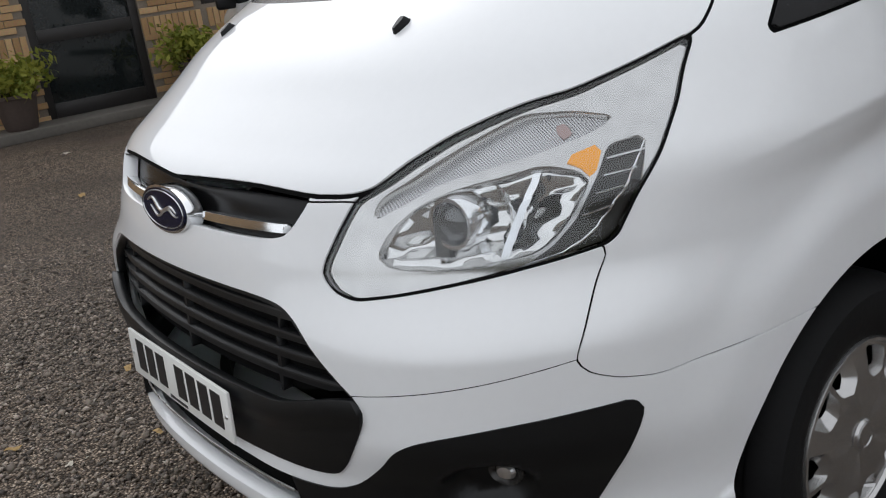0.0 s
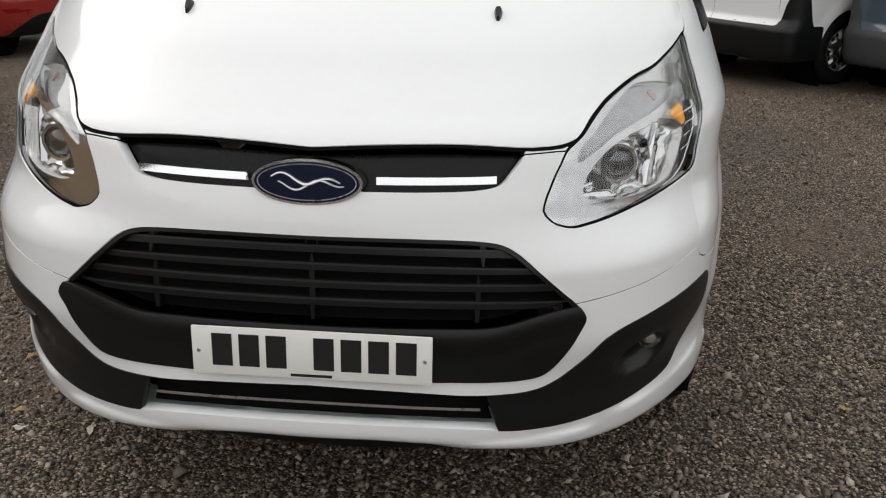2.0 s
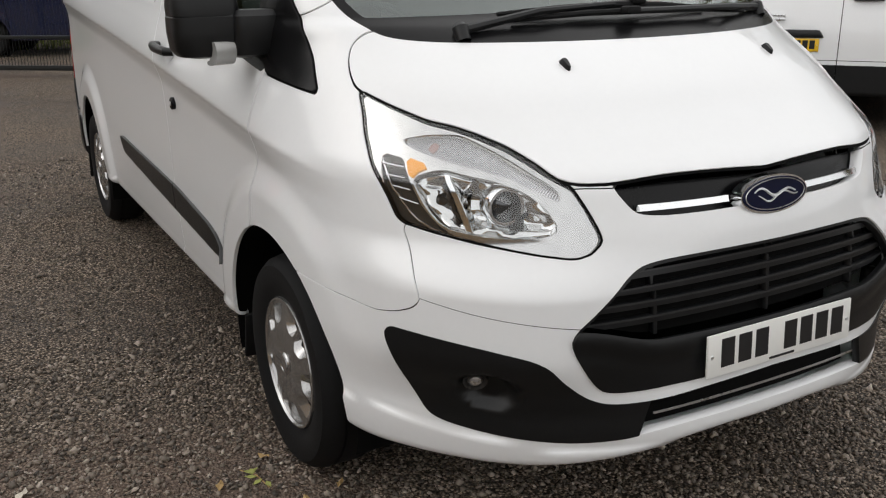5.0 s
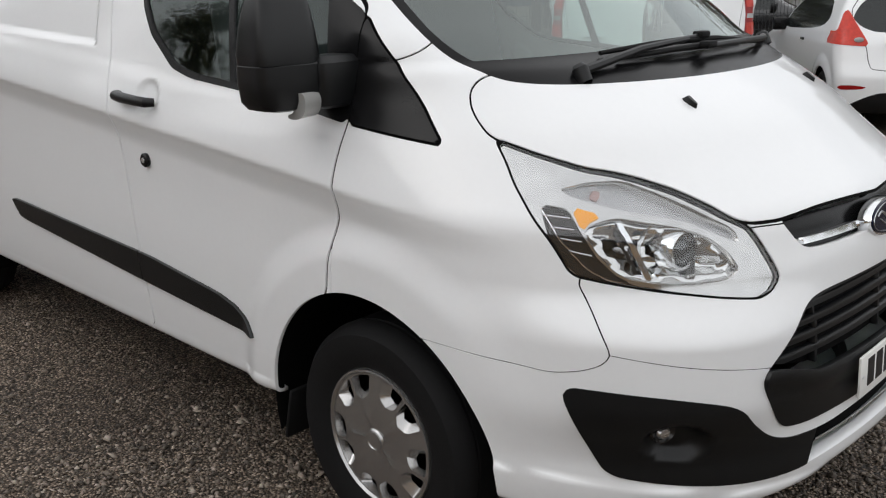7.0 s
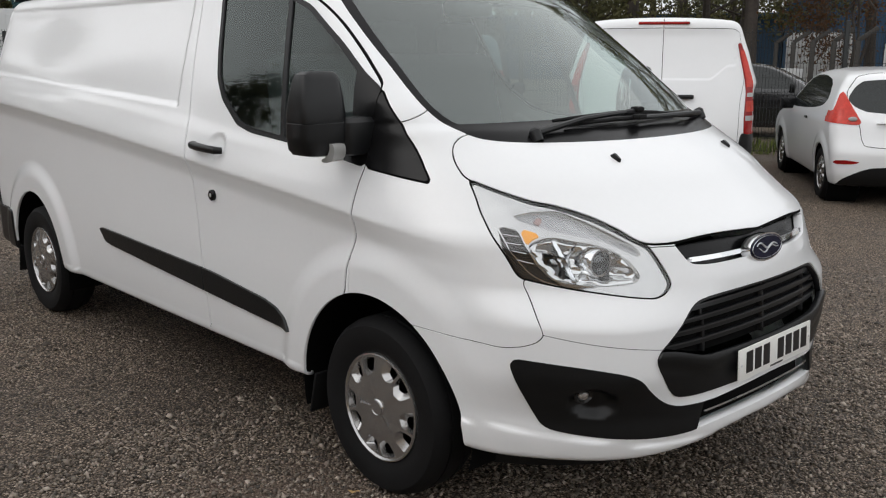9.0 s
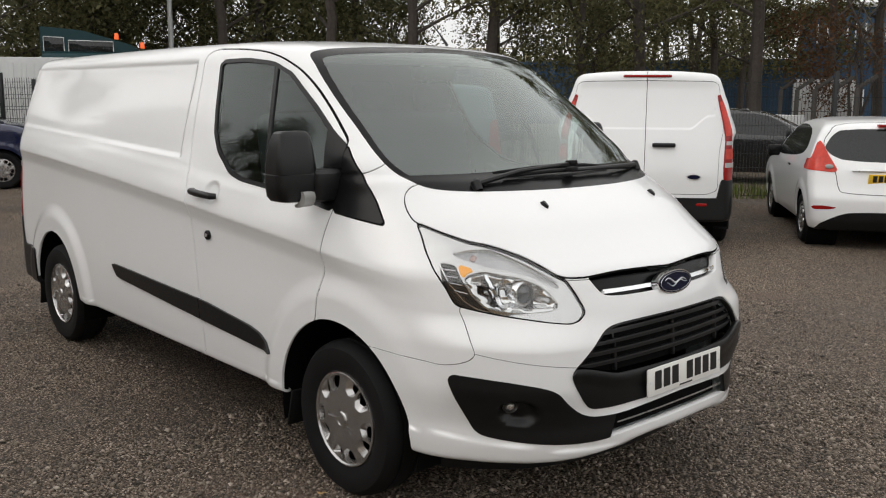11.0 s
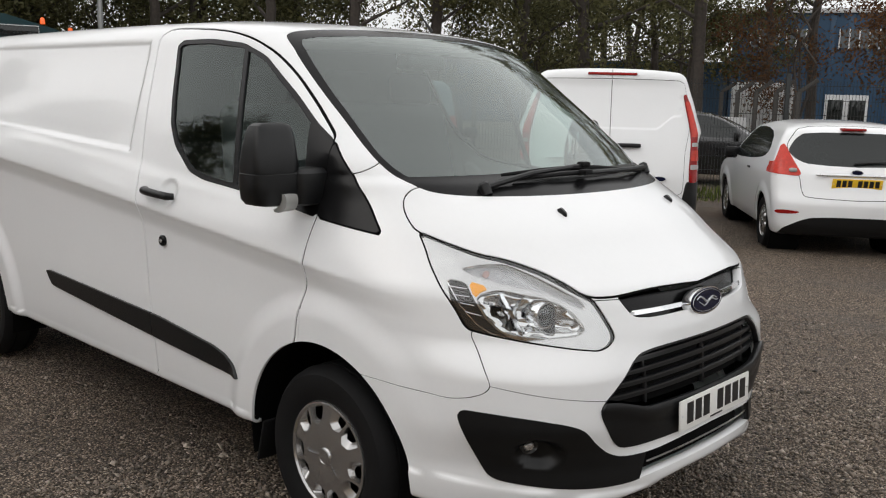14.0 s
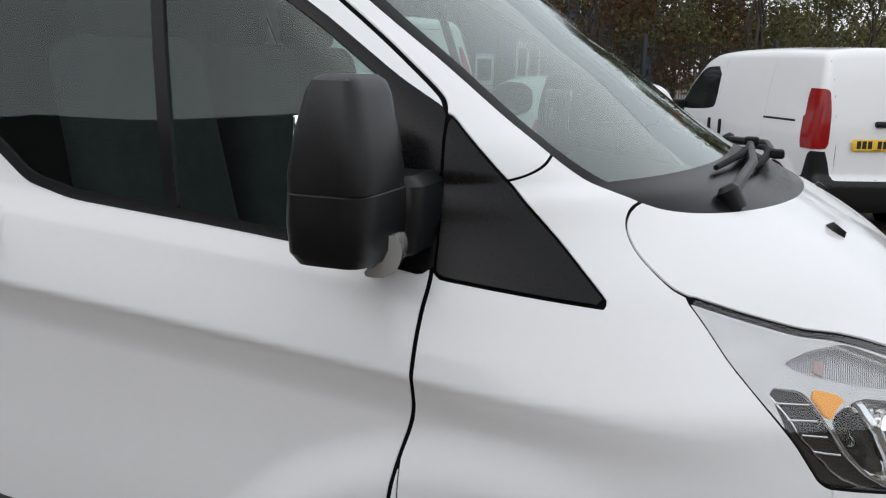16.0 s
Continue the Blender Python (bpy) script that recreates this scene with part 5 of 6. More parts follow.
        box(bm, (-2.42, sgn * 0.855, 0.86), (0.14, 0.03, 0.03), 0.012)
        part("door_handle", bm, BLACK_PLASTIC, car)
        sk.panel("reflector", glints, RED_LENS, car, lift=0.003, rim=0.01, sides=(sgn,), label="slim red bumper reflector")
    sk.panel("rear_window", rw, GLASS_DARK, car, lift=-0.003, rim=0.01, label="dark tailgate window")
    sk.panel("diffuser", skirt, BLACK_PLASTIC, car, lift=0.006, rim=0.03, label="black lower bumper")
    sk.panel("windscreen", ws2, GLASS_DARK, car, lift=-0.002, rim=0.01)
    bm = bmesh.new()
    box(bm, (-3.555, 0, 1.375), (0.12, 0.26, 0.03), 0.01)
    part("high_brake_light", bm, RED_LENS, car)
    bm = bmesh.new()
    oval(bm, 0.055, 0.023, -0.02, 0.012, pose(-3.868, 0, 0.925, 0, 0, 90) @ pose(0, 0, 0, -10, 0, 0))
    part("badge", bm, BADGE_BLUE, car, "small dark oval badge")
    bm = bmesh.new()
    tube(bm, [(-3.81, 0.02, 1.015), (-3.80, -0.14, 1.03), (-3.785, -0.40, 1.045)], [0.014, 0.011, 0.007], 8)
    part("rear_wiper", bm, BLACK_PLASTIC, car)
    mirror_pair(car, 1.48, 0.80, 0.98, BLACK_GLOSS)
    number_plate(car, pose(-3.898, 0, 0.800, 0, 0, 90) @ pose(0, 0, 0, -14, 0, 0), plate_face)
    bm = bmesh.new()
    box(bm, (-3.872, 0, 0.890), (0.03, 0.86, 0.022), 0.008)
    part("tailgate_strip", bm, SATIN, car, "satin tailgate strip")
    set_wheels(car, ax, 0.845, 0.30, 0.185, 0.22)
    return car


def park(tail, heading, length):
    """The pose of a vehicle whose tail's middle stands at tail and whose nose points to heading."""
    a = radians(heading)
    return pose(tail[0] + length * math.cos(a), tail[1] + length * math.sin(a), 0, 0, 0, heading)


GLASS_DARK = plain("parked_glass", (0.012, 0.015, 0.015), 0.05, vary=0.15, spec=0.5)
BLUE_PAINT = plain("blue_grey_paint", (0.06, 0.09, 0.12), 0.3, 0.2, vary=0.04, coat=1.0)
NAVY = plain("navy_paint", (0.010, 0.016, 0.055), 0.25, 0.1, vary=0.06, coat=1.0)
BLACK_PAINT = plain("black_paint", (0.012, 0.012, 0.014), 0.2, 0.1, vary=0.06, coat=1.0)
RED_PAINT = plain("red_paint", (0.32, 0.015, 0.012), 0.28, 0.0, vary=0.05, coat=1.0)
GREY_BUMPER = plain("grey_bumper", (0.045, 0.047, 0.05), 0.6, vary=0.15, scale=200)

# the second large van stands tail on, like the first
number_plate(van_thing, pose(-5.299, 0.42, 0.77, 0, 0, 90), PLATE_YELLOW)
other = copy_thing(van_thing, park((-3.87, 5.17), 126, 5.27))
tagged(other, "white panel van with tall red tail lamps, parked tail out", "van", "parked vehicles")
white_small = small_van(park((0.66, 7.40), 120, 4.38), WHITE, BLACK_PLASTIC, PLATE_YELLOW, "small white van with black bumper, parked tail out")
copy_thing(white_small, park((-7.13, 2.15), 127, 4.38))
copy_thing(white_small, park((-9.3, 2.5), 127, 4.38))
copy_thing(white_small, park((-3.62, -3.55), 254, 4.38))
blue_small = small_van(park((-5.95, 3.75), 131, 4.38), BLUE_PAINT, GREY_BUMPER, PLATE_YELLOW, "small blue-grey van with dark grey bumper", (90, 30, 50, 50))
white_hatch = hatch(park((-2.00, 7.15), 126, 3.9), WHITE, PLATE_YELLOW, "white hatchback with black lower bumper and red lamps")
black_hatch = hatch(pose(-5.6, 15.0, 0.0, 0, 0, 28), BLACK_PAINT, PLATE_YELLOW, "black car parked behind the wire fence", (80, 30, 40, 40))
red_hatch = hatch(park((-7.6, -4.3), 254, 3.9), RED_PAINT, PLATE_YELLOW, "red car parked beside the yard", (80, 30, 40, 40))
navy_van = small_van(pose(-15.9, 3.1, 0, 0, 0, 70) @ Matrix.Scale(1.08, 4), NAVY, NAVY, PLATE_YELLOW, "navy blue van behind the open gate", (90, 30, 50, 40))


# ---- trees and woods ----
def leafy(name, dark, light, rough=0.6):
    m, n, l, p = nodes_of(name)
    g = n.new("ShaderNodeNewGeometry")
    r = ramp(n, l, g.outputs["Random Per Island"], [(0.0, dark), (0.55, tuple((a + b) / 2 for a, b in zip(dark, light))), (1.0, light)])
    l.new(r.outputs[0], p.inputs["Base Color"])
    p.inputs["Roughness"].default_value = rough
    p.inputs["Specular IOR Level"].default_value = 0.3
    tr = n.new("ShaderNodeBsdfTranslucent")
    l.new(r.outputs[0], tr.inputs["Color"])
    mx = n.new("ShaderNodeMixShader")
    mx.inputs[0].default_value = 0.45
    l.new(p.outputs[0], mx.inputs[1])
    l.new(tr.outputs[0], mx.inputs[2])
    l.new(mx.outputs[0], n["Material Output"].inputs["Surface"])
    return m


LEAF = leafy("foliage", (0.046, 0.048, 0.021), (0.155, 0.15, 0.066))
LEAF_OLIVE = leafy("olive_foliage", (0.075, 0.074, 0.030), (0.24, 0.22, 0.095))
LEAF_RED = leafy("autumn_foliage", (0.055, 0.029, 0.014), (0.15, 0.072, 0.030))
LEAF_LIME = leafy("lime_foliage", (0.12, 0.16, 0.02), (0.42, 0.42, 0.08))
BARK = plain("bark", (0.055, 0.045, 0.038), 0.9, vary=0.4, scale=12, bump=1.0)


def leaves(rng, centres, spread, count, size):
    """Many small leaves, two triangles each, about the given centres."""
    c = centres[rng.integers(0, len(centres), count)] + rng.normal(0, 1, (count, 3)) * spread
    u = rng.normal(0, 1, (count, 3))
    u /= np.linalg.norm(u, axis=1)[:, None]
    w = np.cross(u, rng.normal(0, 1, (count, 3)))
    w /= np.linalg.norm(w, axis=1)[:, None]
    s = size * rng.uniform(0.6, 1.3, (count, 1))
    v = np.stack([c - u * s, c + w * s * 0.45, c + u * s, c - w * s * 0.45], 1).reshape(-1, 3)
    f = np.arange(count * 4).reshape(-1, 4)
    return v, f


def leaf_mesh(name, v, f, mat, parent):
    me = bpy.data.meshes.new(name)
    me.from_pydata(v.tolist(), [], f.tolist())
    me.materials.append(mat)
    ob = new(name, me)
    ob.parent = parent
    return ob


def tree(seed, height, radius, mat, label, bare=0.35, count=3200, size=0.13, lean=0.02, stems=1):
    rng = np.random.default_rng(seed)
    t = thing("tree", None, label, "tree", "trees along the yard")
    bm = bmesh.new()
    tips = []
    for s in range(stems):
        base = Vector((rng.normal(0, 0.15) * (stems > 1), rng.normal(0, 0.15) * (stems > 1), 0))
        pts = [base + Vector((rng.normal(0, lean) * k * height / 4, rng.normal(0, lean) * k * height / 4, height * 0.93 * k / 6)) for k in range(7)]
        pts[0].z = -0.1
        r0 = height * 0.014 / stems ** 0.5
        tube(bm, pts, [r0 * (1 - 0.13 * k) + 0.012 for k in range(7)], 8)
        for k in range(int(15 / stems)):
            h = bare + (0.97 - bare) * (k + rng.uniform(0, 1)) / int(15 / stems)
            i = min(5, int(h / 0.93 * 6)) if h < 0.93 else 5
            p = pts[i].lerp(pts[i + 1], min(1, max(0, h / 0.93 * 6 - i)))
            a = rng.uniform(0, 2 * math.pi)
            reach = radius * (1.15 - 0.75 * max(0, (h - bare) / (1 - bare))) * rng.uniform(0.6, 1.1)
            q = [p + Vector((math.cos(a), math.sin(a), 0.35 + 0.5 * h)) * reach * u + Vector((rng.normal(0, 0.1), rng.normal(0, 0.1), rng.normal(0, 0.1))) * u for u in (0, 0.35, 0.7, 1.0)]
            tube(bm, q, [r0 * 0.36, r0 * 0.26, r0 * 0.16, 0.008], 5, False)
            tips += [np.array(q[1].lerp(q[2], 0.5)), np.array(q[2]), np.array(q[3]), np.array(q[3]) + rng.normal(0, 0.3, 3)]
        tips.append(np.array(pts[6]))
    part("trunk", bm, BARK, t)
    v, f = leaves(rng, np.array(tips), radius * 0.135, count, size)
    leaf_mesh("crown", v, f, mat, t)
    return t


kinds = [tree(11, 12.5, 2.4, LEAF, "tall dark green tree with a slim trunk", 0.22, 7000, 0.085), tree(12, 11.0, 2.8, LEAF, "dark green broadleaf tree", 0.16, 8500, 0.085),
         tree(13, 13.5, 2.2, LEAF_OLIVE, "tall thin olive green tree", 0.24, 5600, 0.085), tree(14, 9.5, 2.6, LEAF_OLIVE, "open olive green tree", 0.18, 6200, 0.08),
         tree(15, 7.0, 2.6, LEAF_RED, "low tree turning to russet leaf", 0.12, 7000, 0.07, 0.05, 4), tree(16, 6.0, 2.6, LEAF, "bushy green thicket of thin stems", 0.08, 7000, 0.07, 0.05, 5)]
rng = np.random.default_rng(5)
spots = []
for k in range(20):
    u = -16 + 2.3 * k
    spots.append((-15.0 + 0.79 * (u - 8) + rng.normal(0, 0.9), 19.2 + 0.50 * (u - 8) + rng.normal(0, 1.3)))
for k in range(22):
    u = -18 + 2.5 * k
    spots.append((-21.0 + 0.79 * (u - 8) + rng.normal(0, 1.4), 25.0 + 0.50 * (u - 8) + rng.normal(0, 1.8)))
for k in range(12):
    spots.append((-29.0 - 0.35 * k + rng.normal(0, 1.5), 13.0 - 1.9 * k + rng.normal(0, 1.5)))
first = set()
for k, (x, y) in enumerate(spots):
    right = x > -10.5
    clear_gap = -12.5 < x < -6.5 and y > 21.5
    if clear_gap and k % 3 == 0:
        continue
    which = int(rng.choice([3, 4, 5, 5])) if right and k < 20 else int(rng.choice([0, 0, 1, 1, 2, 3]))
    m = pose(x, y, 0, 0, 0, float(rng.uniform(0, 360))) @ Matrix.Scale(float(rng.uniform(0.85, 1.15)) * (0.78 if right else 0.68 if y < 4 else 1.0), 4)
    if which in first:
        copy_thing(kinds[which], m)
    else:
        first.add(which)
        kinds[which].matrix_basis = m
for which in range(6):
    if which not in first:
        kinds[which].matrix_basis = pose(6 + 3 * which, 24, 0)
for k, (x, y, w) in enumerate([(-24, 15.5, 5), (-22.5, 17, 5), (-27, 11, 5), (-29, 7, 5), (-30, 3, 5), (-25.5, 13.3, 1), (-19.5, 19.5, 5), (-28.5, 9, 1), (-3.0, 20.5, 4), (-1.2, 19.0, 5), (1.2, 20.5, 5), (3.5, 22, 4), (-4.8, 19.5, 4), (-31, -1, 1), (-33, -6, 1), (-17.5, 21.5, 5), (-25.4, 2.0, 1), (-26.5, 4.5, 1), (-27, -0.5, 5)]):
    copy_thing(kinds[w], pose(x, y, 0, 0, 0, 47 * k) @ Matrix.Scale(0.9 + 0.05 * (k % 5), 4))

# a taller clump behind the end of the low hall
for k, (x, y) in enumerate(((-23.0, 40.5), (-25.5, 39.5), (-24.3, 42.6), (-28.0, 41.0), (-26.8, 38.2), (-24.4, 38.6))):
    copy_thing(kinds[(0, 1, 1)[k % 3]], pose(x, y, 0, 0, 0, 71 * k) @ Matrix.Scale(1.0 + 0.06 * (k % 4), 4))

# low dense trees beyond the yard's other side
for x, y, q in ((-22.5, -8.9, 0.62), (-28.0, -6.0, 0.8), (-28.6, -6.9, 0.76), (-27.2, -5.2, 0.66), (-21.8, -9.6, 0.58), (-23.2, -8.3, 0.60), (-21.0, -12.4, 0.66), (-20.4, -11.8, 0.60), (-22.6, -10.2, 0.56)):
    copy_thing(kinds[1], pose(x, y, 0, 0, 0, 30 * x) @ Matrix.Scale(q, 4))

# far woods close the view all round
rng = np.random.default_rng(9)
ang = rng.uniform(0, 2 * math.pi, 1500)
rad = rng.uniform(72, 90, 1500)
top = 3.0 + 2.5 * np.sin(ang * 3) ** 2
cen = np.stack([rad * np.cos(ang), rad * np.sin(ang), rng.uniform(0, 1, 1500) ** 0.7 * top], 1)
v, f = leaves(rng, cen, 0.9, 90000, 0.5)
woods = leaf_mesh("far_woods", v, f, LEAF, None)
tagged(woods, "distant belt of dark green woods", "woods", kind="stuff")

# ---- wire fence, gate and grass verge ----
WIRE = plain("dark_wire", (0.02, 0.022, 0.022), 0.5, 0.4)
GRASS = leafy("grass", (0.05, 0.07, 0.015), (0.16, 0.20, 0.045))


def fence_panel(name, m, wide, high, posts=True, step_w=0.05, group="fence panels"):
    t = thing(name, m, "dark wire mesh fence panel on steel posts", "fence", group)
    for x in ((0, wide) if posts else (0,)):
        bm = bmesh.new()
        box(bm, (x, 0, high / 2 + 0.05), (0.07, 0.07, high + 0.1), 0.01)
        part("post", bm, WIRE, t)
    bm = bmesh.new()
    n = int(wide / step_w)
    for k in range(n + 1):
        box(bm, (wide * k / n, 0.0, high / 2 + 0.03), (0.006, 0.006, high - 0.06))
    for k in range(9):
        box(bm, (wide / 2, 0.006, 0.08 + (high - 0.16) * k / 8), (wide, 0.008, 0.008))
    part("mesh_panel", bm, WIRE, t)
    return t


ea, eb = Vector((0.80, 0.60, 0)), Vector((-5.70, 10.60, 0))
fence0 = fence_panel("wire_fence", pose(eb.x - 1.2 * ea.x, eb.y - 1.2 * ea.y, 0, 0, 0, 36.87), 2.5, 2.0, False)
for k in list(range(-5, 0)) + list(range(1, 7)):
    copy_thing(fence0, pose(eb.x + (2.5 * k - 1.2) * ea.x, eb.y + (2.5 * k - 1.2) * ea.y, 0, 0, 0, 36.87))
gate = thing("yard_gate", pose(-11.9, 0.75, 0, 0, 0, 232), "open dark steel mesh gate on a tall post", "gate")
for x, h in ((0.0, 2.75), (2.9, 2.6)):
    bm = bmesh.new()
    box(bm, (x, 0, h / 2), (0.12, 0.12, h), 0.012)
    part("gate_post", bm, WIRE, gate)
for z, w in ((0.12, 0.07), (2.45, 0.07), (0.55, 0.05), (1.55, 0.02)):
    bm = bmesh.new()
    box(bm, (1.45, 0, z), (2.8, 0.05, w), 0.008)
    part("gate_rail", bm, WIRE, gate)
bm = bmesh.new()
for k in range(57):
    box(bm, (0.05 + 0.05 * k, 0, 1.28), (0.006, 0.006, 2.3))
part("mesh_panel", bm, WIRE, gate)
low_fence = fence_panel("wire_fence", pose(-18.6, 1.0, 0, 0, 0, 66), 2.5, 1.9, True, 0.06)
for k in (-2, -1, 1, 2):
    copy_thing(low_fence, pose(-18.6 + 1.017 * k, 1.0 + 2.284 * k, 0, 0, 0, 66))

rng = np.random.default_rng(21)
n = 9000
s = rng.uniform(-12, 16, n)
off = rng.uniform(0.1, 2.2, n)
gx, gy = eb.x + ea.x * s - ea.y * off, eb.y + ea.y * s + ea.x * off
n2 = 3000
gx, gy = np.concatenate([gx, rng.uniform(-20.8, -17.4, n2)]), np.concatenate([gy, rng.uniform(-3, 5, n2)])
n += n2
a = rng.uniform(0, 6.28, n)
h = rng.uniform(0.06, 0.20, n)
w = 0.012
base = np.stack([gx, gy, np.zeros(n)], 1)
side = np.stack([np.cos(a), np.sin(a), 0 * a], 1) * w
tip = base + np.stack([rng.normal(0, 0.04, n), rng.normal(0, 0.04, n), h], 1)
v = np.stack([base - side, base + side, tip], 1).reshape(-1, 3)
grass = leaf_mesh("verge_grass", v, np.arange(3 * n).reshape(-1, 3), GRASS, None)
tagged(grass, "strip of rough green grass", "grass", kind="stuff")

# ---- blue industrial building ----
BLUE_CLAD = plain("blue_cladding", (0.014, 0.052, 0.105), 0.5, 0.0, vary=0.08, scale=3)
WHITE_FRAME = plain("white_frame", (0.62, 0.63, 0.64), 0.5, vary=0.05)
PALE = plain("pale_panel", (0.55, 0.56, 0.56), 0.6, vary=0.08, scale=4)
PANE_GREY = plain("grey_pane", (0.10, 0.115, 0.125), 0.12, vary=0.2, scale=2)
RAIL_YELLOW = plain("yellowed_rail", (0.42, 0.38, 0.20), 0.6, vary=0.1)
yaw = math.degrees(math.atan2(0.44, 0.9))
hall = thing("industrial_building", pose(-22.8, 45.9, 0, 0, 0, yaw), "blue clad industrial building with white windows", "building")


def clad_wall(x0, x1, y0, y1, z0, z1, mat, name="wall"):
    bm = bmesh.new()
    box(bm, ((x0 + x1) / 2, (y0 + y1) / 2, (z0 + z1) / 2), (x1 - x0, y1 - y0, z1 - z0))
    w = part(name, bm, mat, hall)
    k = int((x1 - x0) / 0.9)
    bm = bmesh.new()
    for i in range(k):
        box(bm, (x0 + 0.45 + i * (x1 - x0) / k, y0 - 0.012, (z0 + z1) / 2), (0.28, 0.03, z1 - z0 - 0.1), 0.008)
    tagged(part("cladding_rib", bm, mat, w), kind="stuff")
    return w


clad_wall(0, 17, 0, 12, 0, 6.5, BLUE_CLAD)
clad_wall(-30, -0.05, 0.6, 12, 0, 3.6, BLUE_CLAD)
bm = bmesh.new()
box(bm, (8.5, 6, 6.6), (17.4, 12.4, 0.25), 0.03)
part("roof", bm, PALE, hall)
bm = bmesh.new()
box(bm, (-15, 6.3, 3.7), (30.2, 11.9, 0.22), 0.03)
part("low_roof", bm, BLUE_CLAD, hall)
for x in (1.7, 3.6, 6.3, 7.8, 10.5, 13.0):
    win = thing("window", pose(x, -0.04, 5.1))
    win.parent = hall
    bm = bmesh.new()
    box(bm, (0, -0.02, 0), (1.5, 0.06, 1.0))
    part("pane", bm, PANE_GREY, win)
    for q in (-0.75, -0.25, 0.25, 0.75):
        bm = bmesh.new()
        box(bm, (q, -0.07, 0), (0.07, 0.06, 1.06))
        part("frame_bar", bm, WHITE_FRAME, win)
for x, z, w, h in ((6.2, 1.1, 2.2, 2.0), (9.3, 1.6, 1.4, 2.6), (3.0, 1.2, 1.0, 1.8)):
    bm = bmesh.new()
    box(bm, (x, -0.06, z), (w, 0.10, h), 0.01)
    d = part("door", bm, WHITE_FRAME, hall)
    for q in (-0.25, 0.25):
        bm = bmesh.new()
        box(bm, (x + q * w, -0.13, z + 0.1), (w * 0.36, 0.04, h * 0.62), 0.01)
        part("pane", bm, GLASS_DARK, d)
for z in (4.15, 4.65):
    bm = bmesh.new()
    box(bm, (-15, 0.7, z), (29.8, 0.06, 0.06))
    part("roof_rail", bm, RAIL_YELLOW, hall)
for k in range(16):
    bm = bmesh.new()
    box(bm, (-29.8 + k * 1.98, 0.7, 4.22), (0.06, 0.06, 0.95))
    part("rail_post", bm, RAIL_YELLOW, hall)

# white containers and a box lorry behind the fence
def container(m, label, wide=5.5, high=2.5, deep=2.4):
    t = thing("storage_container", m, label, "container")
    bm = bmesh.new()
    box(bm, (0, 0, high / 2 + 0.1), (wide, deep, high), 0.03)
    shell = part("shell", bm, PALE, t)
    bm = bmesh.new()
    n = int(wide / 0.28)
    for sgn in (1, -1):
        for k in range(n):
            box(bm, (-wide / 2 + 0.2 + k * (wide - 0.4) / (n - 1), sgn * deep / 2, high / 2 + 0.1), (0.10, 0.05, high - 0.25), 0.012)
    tagged(part("rib", bm, PALE, shell), kind="stuff")
    for x in (-wide / 2 + 0.1, wide / 2 - 0.1):
        bm = bmesh.new()
        box(bm, (x, 0, 0.05), (0.15, deep, 0.1))
        part("skid", bm, WIRE, t)
    return t


container(pose(-11.9, 26.3, 0, 0, 0, 26), "white ribbed storage container behind the fence", 1.9, 2.15, 1.8)
container(pose(-22.3, 3.4, 0, 0, 0, 62), "white ribbed storage container beyond the gate", 6.0, 2.45)
lorry = thing("box_trailer", pose(-10.2, 19.8, 0, 0, 0, 150) @ Matrix.Scale(0.40, 4), "small white box trailer with red marker lamps", "trailer")
bm = bmesh.new()
box(bm, (0, 0, 1.9), (4.2, 2.2, 2.3), 0.04)
part("box_body", bm, PALE, lorry)
bm = bmesh.new()
box(bm, (3.1, 0, 1.4), (1.7, 2.1, 1.9), 0.15, None, 3, (0.75, 0.9))
part("nose_box", bm, WHITE, lorry)
bm = bmesh.new()
box(bm, (0.6, 0, 0.6), (6.2, 1.9, 0.35), 0.03)
part("chassis", bm, WIRE, lorry)
for x in (-1.3, 3.0):
    for sgn in (1, -1):
        bm = bmesh.new()
        lathe(bm, [(0, -0.1), (0.40, -0.1), (0.42, 0), (0.40, 0.1), (0, 0.1)], 24, pose(x, sgn * 0.95, 0.42))
        part("wheel", bm, RUBBER, lorry)
for z in (1.9, 2.5):
    bm = bmesh.new()
    box(bm, (-0.9, -1.12, z), (0.14, 0.05, 0.10), 0.01)
    part("marker_lamp", bm, glowing("red_marker", (1, 0.05, 0.03), 2.5), lorry)
POST_GREY = plain("weathered_post", (0.055, 0.05, 0.045), 0.9, vary=0.2, scale=12)
for k in range(5):
    t = thing("fence_post", pose(-11.3 + 0.95 * k, 22.3 - 0.9 * k, 0, 0, 0, 30), "concrete fence post with a cranked top", "fence post", "cranked fence posts")
    bm = bmesh.new()
    box(bm, (0, 0, 0.95), (0.12, 0.12, 1.9), 0.015)
    part("shaft", bm, POST_GREY, t)
    bm = bmesh.new()
    box(bm, (0.20, 0, 2.04), (0.5, 0.10, 0.10), 0.015, pose(0, 0, 0, 0, -35, 0))
    part("cranked_arm", bm, POST_GREY, t)

